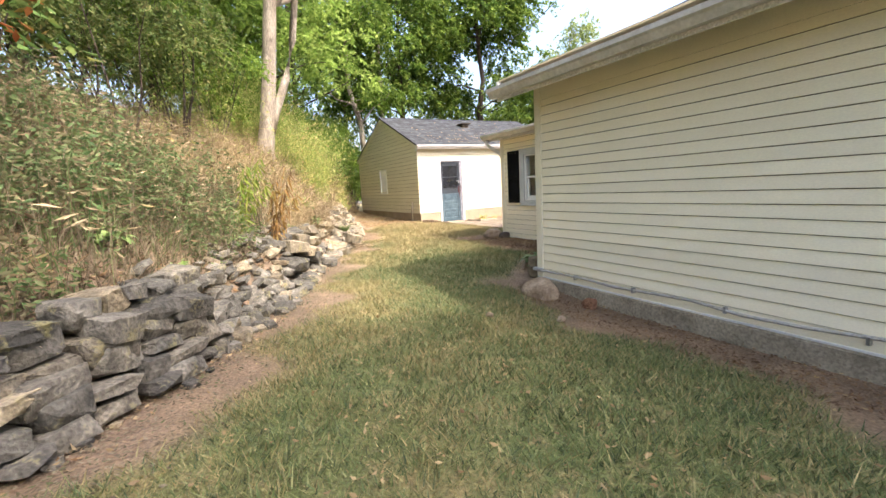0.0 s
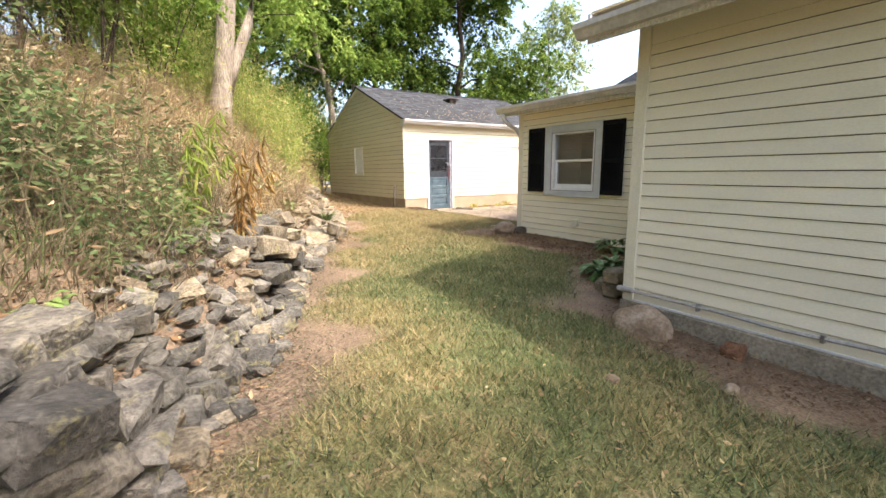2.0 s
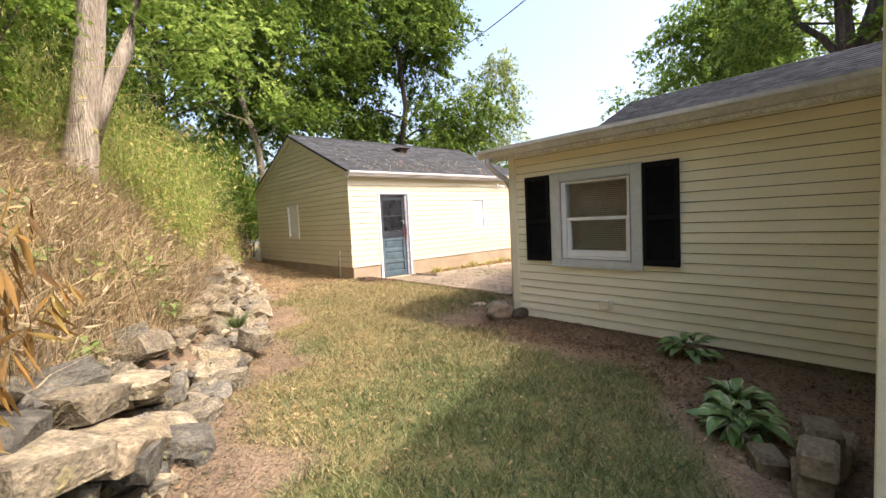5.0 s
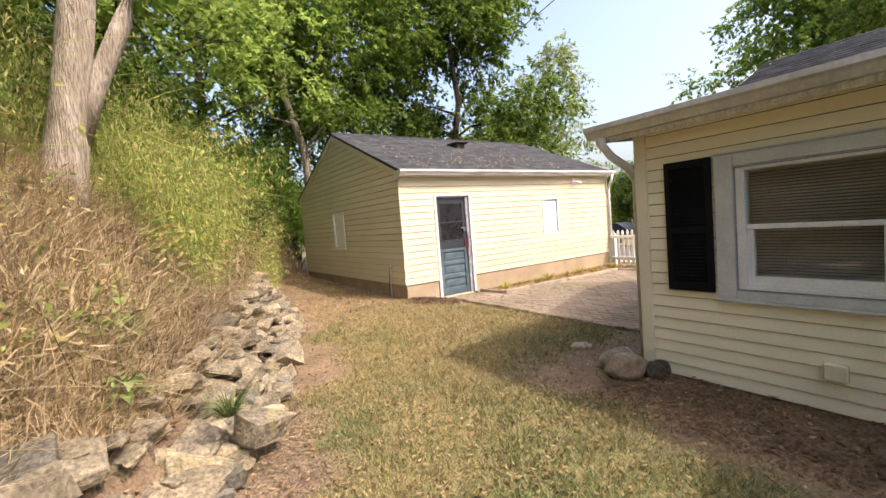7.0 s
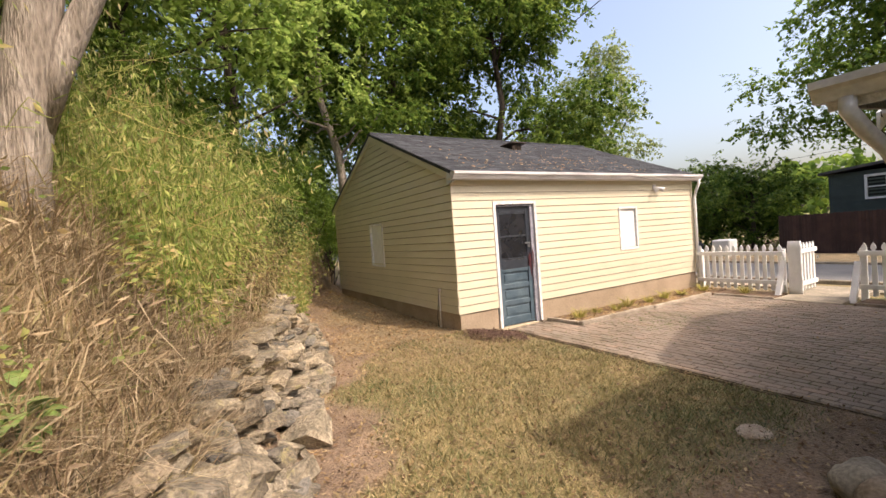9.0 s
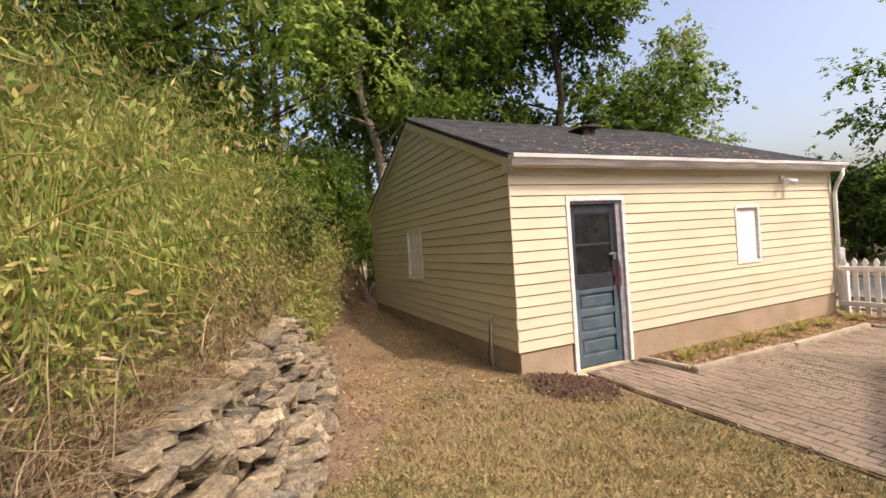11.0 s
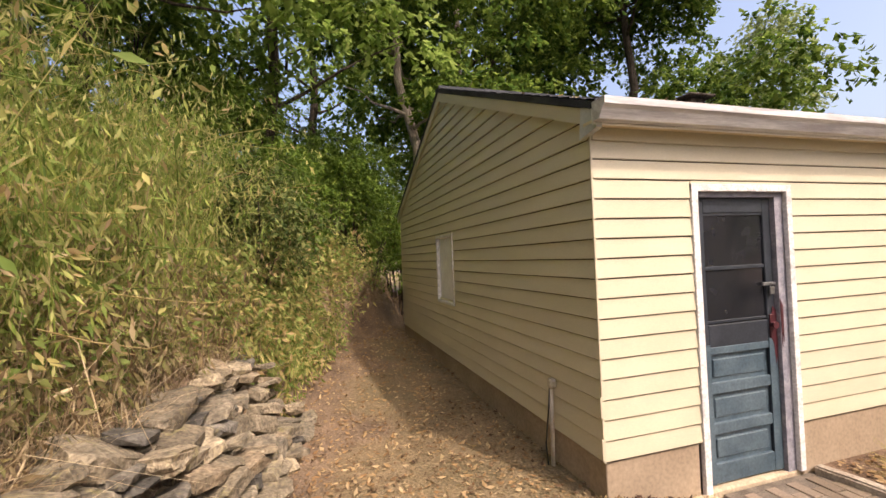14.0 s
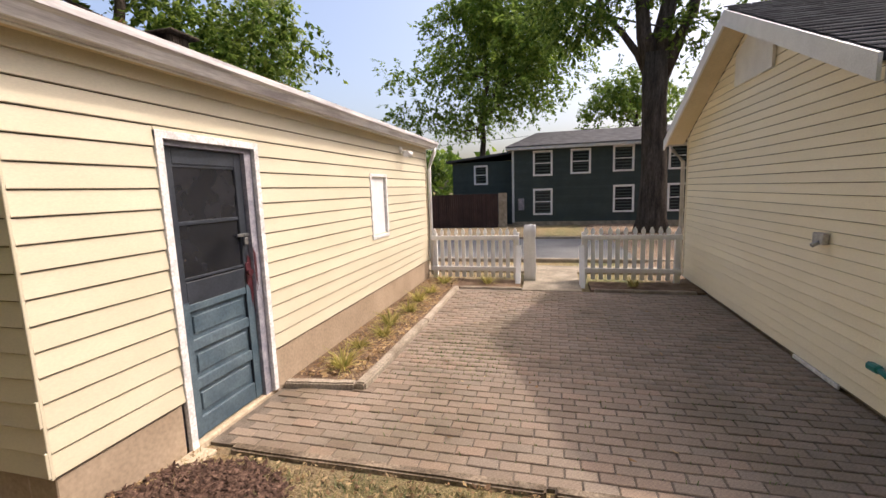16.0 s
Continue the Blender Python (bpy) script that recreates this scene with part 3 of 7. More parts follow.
garage = thing("garage", (GX0, GY0, 0.0), "detached cream vinyl-sided garage with a grey shingle roof", "garage")
south, west = Face("y", GY0, -1), Face("x", GX0, -1)
DOOR = (7.03, 7.93, 0.0, 2.19)
WIN = (10.27, 10.80, 1.16, 2.01)
GWIN = (16.36, 17.07, 1.15, 2.06)
gw_s = part("wall_south", solid_wall(south, [GX0, GX1], 0.40, lambda u: GEAVE + 0.03, [(DOOR[0], DOOR[1], 0.40, DOOR[3]), WIN]), LAPSHADE, garage)
gw_w = part("wall_west", solid_wall(west, [GY0 + 0.14, GRID, GY1], 0.42, garage_top, [GWIN]), LAPSHADE, garage)
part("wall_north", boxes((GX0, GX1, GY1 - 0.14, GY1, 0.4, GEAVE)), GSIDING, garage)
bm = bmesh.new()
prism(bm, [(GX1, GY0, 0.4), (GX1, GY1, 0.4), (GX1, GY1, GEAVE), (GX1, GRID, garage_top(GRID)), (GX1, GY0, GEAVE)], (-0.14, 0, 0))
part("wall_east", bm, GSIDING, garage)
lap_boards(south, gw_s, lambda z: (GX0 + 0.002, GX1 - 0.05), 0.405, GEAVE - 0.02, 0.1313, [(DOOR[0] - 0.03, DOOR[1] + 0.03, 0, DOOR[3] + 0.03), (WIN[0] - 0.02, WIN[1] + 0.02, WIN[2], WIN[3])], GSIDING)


def gable_ends(z):
    k = max(0.0, (z - GEAVE - 0.05) / GSLOPE)
    return (GY0 + 0.002 + k, GY1 - 0.002 - k)


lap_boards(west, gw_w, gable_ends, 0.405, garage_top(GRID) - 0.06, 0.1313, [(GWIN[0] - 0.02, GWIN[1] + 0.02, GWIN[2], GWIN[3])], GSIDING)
# footing, stepping round the doorway
part("foundation", boxes((GX0 + 0.012, DOOR[0] - 0.05, GY0 + 0.004, GY0 + 0.2, -0.3, 0.40), (DOOR[1] + 0.05, GX1, GY0 + 0.004, GY0 + 0.2, -0.3, 0.40), (GX0 + 0.012, GX0 + 0.2, GY0 + 0.2, GY1, -0.3, 0.415), bevel=0.006), TANWALL, garage, "tan painted concrete footing")
part("doorstep", boxes((6.60, 7.06, GY0 - 0.17, GY0 + 0.003, -0.2, 0.05), (7.061, DOOR[1] + 0.02, GY0 + 0.004, GY0 + 0.15, -0.2, 0.045), bevel=0.012), PALECONC, garage, "pale worn concrete sill")
part("corner_bead", boxes((GX0 - 0.014, GX0 + 0.004, GY0 - 0.014, GY0 + 0.004, 0.405, GEAVE - 0.01), bevel=0.003), GSIDING, garage)
part("corner_post", boxes((GX1 - 0.06, GX1 + 0.01, GY0 - 0.02, GY0 + 0.02, 0.40, GEAVE - 0.02), bevel=0.004), GSIDING, garage)
for z in (0.43, 0.70):
    part("loose_corner_cap", boxes((GX0 - 0.035, GX0 - 0.022, GY0 - 0.03, GY0 - 0.015, z, z + 0.135), bevel=0.002), GSIDING, garage, "split and lifting corner cap")
# frieze and eave
part("frieze_board", boxes((GX0, GX1, GY0 - 0.024, GY0 - 0.002, GEAVE - 0.10, GEAVE + 0.0), bevel=0.004), GSIDING, garage)
part("soffit", boxes((GX0 - 0.05, GX1 + 0.05, GY0 - GOV + 0.02, GY0 - 0.002, GEAVE - 0.015, GEAVE + 0.005)), SOFFIT, garage)
part("fascia", boxes((GX0 - 0.06, GX1 + 0.06, GY0 - GOV, GY0 - GOV + 0.025, GEAVE - 0.03, GEAVE + 0.075), bevel=0.003), WHITE, garage)
gutter("gutter", "x", GX0 - 0.07, GX1 + 0.08, GY0 - GOV - 0.002, GEAVE + 0.10, -1, garage, STREAKED, 0.125)
bm = bmesh.new()
tube(bm, [(GX1 + 0.0, GY0 - 0.19, GEAVE - 0.0), (GX1, GY0 - 0.19, GEAVE - 0.10), (GX1, GY0 - 0.12, GEAVE - 0.24), (GX1, GY0 - 0.07, GEAVE - 0.42), (GX1, GY0 - 0.07, 0.10)], 0.035, 8)
part("downspout", bm, WHITE, garage)
rf = bmesh.new()
over = 0.055
ze = GEAVE + 0.165 - GSLOPE * GOV
zr = GEAVE + 0.165 + GSLOPE * (GRID - GY0)
roof_slab(rf, [(GX0 - over, GY0 - GOV, ze), (GX1 + over, GY0 - GOV, ze), (GX1 + over, GRID, zr), (GX0 - over, GRID, zr)])
roof_slab(rf, [(GX0 - over, GRID, zr), (GX1 + over, GRID, zr), (GX1 + over, GY1 + GOV, ze), (GX0 - over, GY1 + GOV, ze)])
groof = part("roof", rf, SHINGLE, garage)
upv = np.array([0, 1, GSLOPE]) / math.hypot(1, GSLOPE)
shingles((GX0 - over, GY0 - GOV, ze + 0.004), (1, 0, 0), upv, 22, 26, (GX1 - GX0 + 2 * over) / 22, 0.142, groof)
part("ridge_cap", boxes((GX0 - over, GX1 + over, GRID - 0.1, GRID + 0.1, zr - 0.02, zr + 0.014)), SHINGLE, groof)
bm = bmesh.new()
for s in (-1, 1):
    ya, yb = GRID + s * (GRID - GY0 + GOV), GRID
    prism(bm, [(GX0 - 0.045, ya, ze - 0.055), (GX0 - 0.045, yb, zr - 0.055), (GX0 - 0.045, yb, zr - 0.18), (GX0 - 0.045, ya, ze - 0.16)], (0.03, 0, 0))
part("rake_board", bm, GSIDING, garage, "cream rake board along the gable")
bm = bmesh.new()
prism(bm, [(GX0 - 0.048, GY0 - GOV - 0.002, ze - 0.052), (GX0 - 0.048, GY0 + 0.02, ze + 0.01), (GX0 - 0.048, GY0 + 0.05, GEAVE - 0.09), (GX0 - 0.048, GY0 - GOV - 0.002, GEAVE - 0.05)], (0.045, 0, 0))
part("eave_return", bm, GREYTRIM, garage, "grey boxed end of the eave")
yv = 15.55
zv = GEAVE + 0.165 + GSLOPE * (yv - GY0)
bm = boxes((9.25, 9.55, yv - 0.17, yv + 0.17, zv - 0.09, zv + 0.10), bevel=0.03)
box(bm, 9.18, 9.62, yv - 0.26, yv + 0.22, zv + 0.085, zv + 0.12, bevel=0.012)
part("roof_vent", bm, DARKBARK, garage, "black box roof vent")

# garage door
gdoor = part("door", boxes((7.085, 7.165, GY0 + 0.045, GY0 + 0.085, 0.06, 2.13), (7.745, 7.825, GY0 + 0.045, GY0 + 0.085, 0.06, 2.13), (7.165, 7.745, GY0 + 0.045, GY0 + 0.085, 2.02, 2.13), bevel=0.004), DOORDARK, garage, "old half-glazed door, dark above and blue below")
for x in (7.083, 7.743):
    part("lower_stile", boxes((x, x + 0.084, GY0 + 0.041, GY0 + 0.046, 0.06, 1.06)), DOORBLUE, gdoor, "weathered blue paint")
part("lock_rail", boxes((7.165, 7.745, GY0 + 0.045, GY0 + 0.085, 1.04, 1.20), bevel=0.004), DOORDARK, gdoor)
for z0, z1 in ((0.06, 0.20), (0.41, 0.49), (0.70, 0.78), (0.985, 1.04)):
    part("rail", boxes((7.165, 7.745, GY0 + 0.045, GY0 + 0.085, z0, z1), bevel=0.004), DOORBLUE, gdoor)
for z0, z1 in ((0.20, 0.41), (0.49, 0.70), (0.78, 0.985)):
    bm = boxes((7.165, 7.745, GY0 + 0.068, GY0 + 0.08, z0, z1))
    box(bm, 7.20, 7.71, GY0 + 0.056, GY0 + 0.068, z0 + 0.035, z1 - 0.035, bevel=0.008)
    part("panel", bm, DOORBLUE, gdoor, "raised blue panel")
for z0, z1 in ((1.20, 1.60), (1.625, 2.02)):
    part("pane", boxes((7.165, 7.745, GY0 + 0.060, GY0 + 0.068, z0, z1)), DARKGLASS, gdoor, "dirty dark glass")
part("glazing_bar", boxes((7.165, 7.745, GY0 + 0.05, GY0 + 0.075, 1.598, 1.627), bevel=0.003), DOORDARK, gdoor)
for z in (1.21, 2.0):
    part("glazing_bead", boxes((7.165, 7.745, GY0 + 0.052, GY0 + 0.06, z, z + 0.02), bevel=0.003), DOORDARK, gdoor)
bm = boxes((7.70, 7.83, GY0 + 0.030, GY0 + 0.045, 1.46, 1.485), (7.755, 7.80, GY0 + 0.018, GY0 + 0.032, 1.395, 1.45), bevel=0.003)
tube(bm, [(7.765, GY0 + 0.025, 1.45), (7.765, GY0 + 0.025, 1.475), (7.79, GY0 + 0.025, 1.475), (7.79, GY0 + 0.025, 1.45)], 0.004, 6)
part("padlock_hasp", bm, STEEL, gdoor, "padlock on a steel hasp")
bm = boxes((7.755, 7.79, GY0 + 0.034, GY0 + 0.046, 1.06, 1.24), bevel=0.004)
tube(bm, [(7.772, GY0 + 0.035, 1.16), (7.772, GY0 - 0.0, 1.16)], [0.02, 0.028], 10)
part("door_knob", bm, REDSTAIN, gdoor, "red-stained knob and plate")
bm = bmesh.new()
prism(bm, [(7.79, GY0 + 0.038, 1.30), (7.826, GY0 + 0.038, 1.27), (7.826, GY0 + 0.038, 0.78), (7.815, GY0 + 0.038, 0.93), (7.803, GY0 + 0.038, 0.86), (7.79, GY0 + 0.038, 1.02), (7.765, GY0 + 0.038, 1.06), (7.772, GY0 + 0.038, 1.20)], (0, 0.0025, 0))
prism(bm, [(7.831, GY0 + 0.0075, 1.36), (7.86, GY0 + 0.0075, 1.30), (7.856, GY0 + 0.0075, 1.02), (7.846, GY0 + 0.0075, 1.10), (7.836, GY0 + 0.0075, 0.98)], (0, 0.003, 0))
part("stain", bm, REDSTAIN, gdoor, "dark red drips of stain")
part("casing", boxes((DOOR[0] - 0.035, DOOR[0] + 0.022, GY0 - 0.026, GY0 + 0.01, 0.03, DOOR[3] + 0.03), (DOOR[1] - 0.02, DOOR[1] + 0.035, GY0 - 0.026, GY0 + 0.01, 0.05, DOOR[3] + 0.03), (DOOR[0] - 0.035, DOOR[1] + 0.035, GY0 - 0.0255, GY0 + 0.01, DOOR[3] - 0.02, DOOR[3] + 0.032), bevel=0.003), OLDWHITE, garage, "peeling white door casing")
part("jamb", boxes((DOOR[0] + 0.0, 7.083, GY0 + 0.011, GY0 + 0.139, 0.045, 2.17), (7.829, DOOR[1] - 0.0, GY0 + 0.011, GY0 + 0.139, 0.045, 2.17), (7.083, 7.829, GY0 + 0.011, GY0 + 0.139, 2.135, 2.17)), JAMB, garage, "grey worn door jamb")
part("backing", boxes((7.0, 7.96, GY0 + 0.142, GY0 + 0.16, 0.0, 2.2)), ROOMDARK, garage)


def boarded_window(name, face, w, parent):
    u0, u1, z0, z1 = w
    ob = part(name, face.blocks((u0, u1, -0.05, -0.02, z0, z1)), WHITE, parent, "small window boarded with a white panel")
    part("window_frame", face.blocks((u0 - 0.035, u0 + 0.012, -0.06, 0.024, z0 - 0.03, z1 + 0.03), (u1 - 0.012, u1 + 0.035, -0.06, 0.024, z0 - 0.03, z1 + 0.03), (u0 + 0.0125, u1 - 0.0125, -0.06, 0.0235, z1 - 0.012, z1 + 0.03), (u0 + 0.0125, u1 - 0.0125, -0.06, 0.027, z0 - 0.03, z0 + 0.012), bevel=0.003), OLDWHITE, ob)
    return ob


boarded_window("window", south, WIN, garage)
boarded_window("window", west, GWIN, garage)
# floodlight under the eave
bm = boxes((11.42, 11.52, GY0 - 0.05, GY0 - 0.018, 2.40, 2.50), bevel=0.008)
tube(bm, [(11.45, GY0 - 0.05, 2.44), (11.40, GY0 - 0.10, 2.41), (11.34, GY0 - 0.17, 2.37)], [0.012, 0.03, 0.055], 10)
tube(bm, [(11.49, GY0 - 0.05, 2.44), (11.54, GY0 - 0.10, 2.41), (11.60, GY0 - 0.17, 2.37)], [0.012, 0.03, 0.055], 10)
solo("flood_light", bm, WHITE, "white twin floodlight under the garage eave", "light")
# conduit stub at the gable
bm = bmesh.new()
tube(bm, [(GX0 - 0.05, 13.92, -0.05), (GX0 - 0.05, 13.90, 0.74)], 0.016, 8)
pipe = solo("conduit", bm, PIPE, "short upright metal conduit beside the garage gable", "pipe")
part("cap", boxes((GX0 - 0.075, GX0 - 0.018, 13.865, 13.925, 0.74, 0.81), bevel=0.012), PIPE, pipe)
bm = bmesh.new()
tube(bm, [(GX0 - 0.075, 13.93, 0.02), (GX0 - 0.085, 13.95, 0.3), (GX0 - 0.07, 13.91, 0.6), (GX0 - 0.06, 13.90, 0.76)], 0.006, 6)
part("wire", bm, WIRE, pipe)
# leaves caught on the roof
n = 260
ly = GY0 + rng.uniform(0, 3, n) * rng.uniform(0.2, 1, n)
lx = rng.uniform(6.6, 11.5, n)
lp = np.stack([lx, ly, GEAVE + 0.19 + GSLOPE * (ly - GY0)], 1)
w = random_ways(n, 0.1)
v, f, l = leaf_arrays(lp, w, unit(np.cross(w, np.array([[0, -GSLOPE, 1.0]]))), rng.uniform(0.04, 0.09, n), 0.035)
tagged(raw_mesh("fallen_leaves", v, f, l, ROOFLEAF), "dry brown leaves scattered on the garage roof", "leaves", kind="stuff")

# ---- main house ----
HX, HY = 3.74, 4.40        # tall wing's corner
WX, WY = 5.965, 8.22       # low wing's corner
EX = 13.45                 # street side
house = thing("house", (HX, HY, -0.2), "cream vinyl-sided house of several gabled wings", "house")
STEP = 0.105
# tall wing: long west wall, gable to the north
w1 = Face("x", HX, -1)
H1T = 2.56
hw1 = part("wall_west", solid_wall(w1, [-9.0, HY], 0.025, lambda u: H1T + 0.05, []), LAPSHADE, house)
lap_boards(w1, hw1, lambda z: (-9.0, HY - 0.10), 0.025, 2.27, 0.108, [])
part("frieze_board", boxes((HX - 0.014, HX, -9.0, HY - 0.101, 2.272, H1T - 0.031)), SIDING, house)
part("corner_post", boxes((HX - 0.026, HX + 0.10, HY - 0.10, HY + 0.012, 0.02, H1T + 0.02), bevel=0.006), TRIM, house, "cream corner post")
n1 = Face("y", HY, 1)
H1R, H1S = 7.6, 0.42


def h1_top(x):
    return H1T + 0.02 + H1S * min(x - HX, 2 * H1R - HX - x)


hn1 = part("wall_north", solid_wall(n1, [HX + 0.14, H1R, 2 * H1R - HX], 0.09, h1_top, []), LAPSHADE, house)
lap_boards(n1, hn1, lambda z: (HX + 0.10 + max(0, (z - H1T) / H1S), 2 * H1R - HX - 0.1 - max(0, (z - H1T) / H1S)), 0.095, h1_top(H1R) - 0.05, STEP, [])
part("wall_south", boxes((HX, 2 * H1R - HX, -9.14, -9.0, 0.09, H1T)), SIDING, house)
part("foundation", boxes((HX - 0.035, HX + 0.3, -9.0, HY + 0.03, -0.6, 0.012), (HX + 0.3, 6.0, HY - 0.3, HY + 0.03, -0.6, 0.012), bevel=0.012), CONCRETE, house, "rough grey concrete foundation")
part("sill_strip", boxes((HX - 0.024, HX, -9.0, HY + 0.005, 0.014, 0.034), bevel=0.003), WHITE, house)
EAX = HX - 0.42
ez = H1T + 0.07 - H1S * (HX - EAX)
rz = H1T + 0.07 + H1S * (H1R - HX)
NY = HY + 0.24
rf = bmesh.new()
roof_slab(rf, [(EAX, -9.3, ez), (H1R, -9.3, rz), (H1R, NY, rz), (EAX, NY, ez)], 0.06)
roof_slab(rf, [(H1R, -9.3, rz), (2 * H1R - EAX, -9.3, ez), (2 * H1R - EAX, NY, ez), (H1R, NY, rz)], 0.06)
r1 = part("roof", rf, SHINGLE, house)
part("soffit", boxes((EAX + 0.01, HX - 0.001, -9.2, NY - 0.02, H1T - 0.03, H1T - 0.012)), SOFFIT, house)
part("fascia", boxes((EAX - 0.012, EAX + 0.012, -9.25, NY - 0.01, ez - 0.16, ez - 0.005), bevel=0.003), OLDWHITE, house)
gutter("gutter", "y", -9.25, NY + 0.05, EAX - 0.013, ez - 0.01, -1, house, OLDGUTTER, 0.12)
bm = bmesh.new()
prism(bm, [(EAX - 0.01, NY - 0.03, ez - 0.065), (H1R, NY - 0.03, rz - 0.065), (H1R, NY - 0.03, rz - 0.21), (HX + 0.05, NY - 0.03, H1T - 0.03), (EAX - 0.01, NY - 0.03, H1T - 0.03)], (0, 0.028, 0))
part("rake_board", bm, OLDWHITE, house, "weathered white rake board")
part("rake_soffit", boxes((HX - 0.0, HX + 0.02, HY + 0.013, NY - 0.031, H1T - 0.03, H1T - 0.012)), SOFFIT, house)
# cable clipped along the foot of the wall
bm = bmesh.new()
cz = [(-4 + i * 0.42, 0.11 + 0.012 * math.sin(i * 1.7) + (0.02 if i % 3 == 0 else 0)) for i in range(21)]
tube(bm, [(HX - 0.045, y, z) for y, z in cz], 0.014, 6)
part("cable", bm, CABLE, house, "dirty white cable run along the siding")
for y in (1.1, 2.0, 2.9, 3.7):
    part("cable_clip", boxes((HX - 0.062, HX - 0.016, y, y + 0.02, 0.085, 0.14)), STEEL, house)
part("cable_end", boxes((HX - 0.075, HX - 0.018, HY - 0.12, HY + 0.05, 0.10, 0.145), bevel=0.012), CABLE, house)

# low wing with the shuttered window
w2 = Face("x", WX, -1)
W2T = 2.30
WIN2 = (6.42, 7.48, 0.86, 1.90)
hw2 = part("wall_west", solid_wall(w2, [HY + 0.02, WY], 0.037, lambda u: W2T + 0.05, [WIN2]), LAPSHADE, house)
lap_boards(w2, hw2, lambda z: (HY + 0.02, WY - 0.09), 0.037, W2T, STEP, [(6.37, 7.555, 0.80, 1.97)])
part("corner_post", boxes((WX - 0.026, WX + 0.075, WY - 0.09, WY + 0.026, 0.035, W2T + 0.02), bevel=0.006), TRIM, house)
part("foundation", boxes((WX + 0.03, WX + 0.2, HY + 0.1, WY - 0.03, -0.6, 0.034), (WX + 0.2, 7.9, WY - 0.2, WY - 0.03, -0.6, 0.05)), CONCRETE, house)
part("trim_board", w2.blocks((6.37, 6.498, -0.02, 0.034, 0.80, 1.97), (7.415, 7.555, -0.02, 0.034, 0.80, 1.97), (6.498, 7.415, -0.02, 0.032, 1.868, 1.97), (6.498, 7.415, -0.02, 0.032, 0.80, 0.868), bevel=0.004), GREYTRIM, house, "pale grey window casing")
part("drip_cap", w2.blocks((6.36, 7.565, 0.0, 0.045, 1.971, 1.985), bevel=0.003), GREYTRIM, house)
win = part("window", w2.blocks((6.50, 6.545, -0.09, 0.022, 0.87, 1.866), (7.345, 7.413, -0.09, 0.022, 0.87, 1.866), (6.545, 7.345, -0.09, 0.022, 1.827, 1.866), (6.545, 7.345, -0.09, 0.024, 0.87, 0.915), bevel=0.004), WHITE, house, "white sash window with blinds drawn behind")
part("storm_frame", w2.blocks((6.503, 6.512, 0.022, 0.03, 0.875, 1.86), (7.401, 7.41, 0.022, 0.03, 0.875, 1.86), (6.512, 7.401, 0.022, 0.03, 1.851, 1.86), (6.512, 7.401, 0.022, 0.03, 0.875, 0.885)), JAMB, win, "thin grey storm window edge")
part("meeting_rail", w2.blocks((6.545, 7.345, -0.055, -0.0, 1.362, 1.402), bevel=0.004), WHITE, win)
part("lower_sash", w2.blocks((6.545, 6.58, -0.06, -0.015, 0.915, 1.362), (7.30, 7.345, -0.06, -0.015, 0.915, 1.362), (6.58, 7.30, -0.06, -0.015, 0.915, 0.99), bevel=0.003), WHITE, win)
pn = part("pane", w2.blocks((6.58, 7.30, -0.042, -0.038, 0.99, 1.362)), GLASS, win)
pn.visible_shadow = False
pn = part("pane", w2.blocks((6.545, 7.345, -0.032, -0.028, 1.402, 1.827)), GLASS, win)
pn.visible_shadow = False
part("window_sill", w2.blocks((6.37, 7.555, 0.0, 0.05, 0.775, 0.798), bevel=0.006), GREYTRIM, win)
bld = thing("window_blind", (WX + 0.13, 6.965, 1.85), "ivory horizontal slat blind hung behind glass", "blind")
part("head_rail", boxes((WX + 0.115, WX + 0.145, 6.56, 7.37, 1.82, 1.85)), BLIND, bld)
for i in range(38):
    z = 1.81 - i * 0.0235
    bm = bmesh.new()
    prism(bm, [(WX + 0.119, 6.57, z - 0.006), (WX + 0.141, 6.57, z + 0.008), (WX + 0.141, 6.57, z + 0.009), (WX + 0.119, 6.57, z - 0.005)], (0, 0.79, 0))
    part("slat", bm, BLIND, bld)
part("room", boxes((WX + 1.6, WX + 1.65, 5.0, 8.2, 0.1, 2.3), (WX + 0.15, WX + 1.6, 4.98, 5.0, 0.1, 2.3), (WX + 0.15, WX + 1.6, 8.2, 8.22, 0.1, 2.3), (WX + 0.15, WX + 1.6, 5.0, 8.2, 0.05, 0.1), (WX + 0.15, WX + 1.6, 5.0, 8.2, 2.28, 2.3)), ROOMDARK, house)


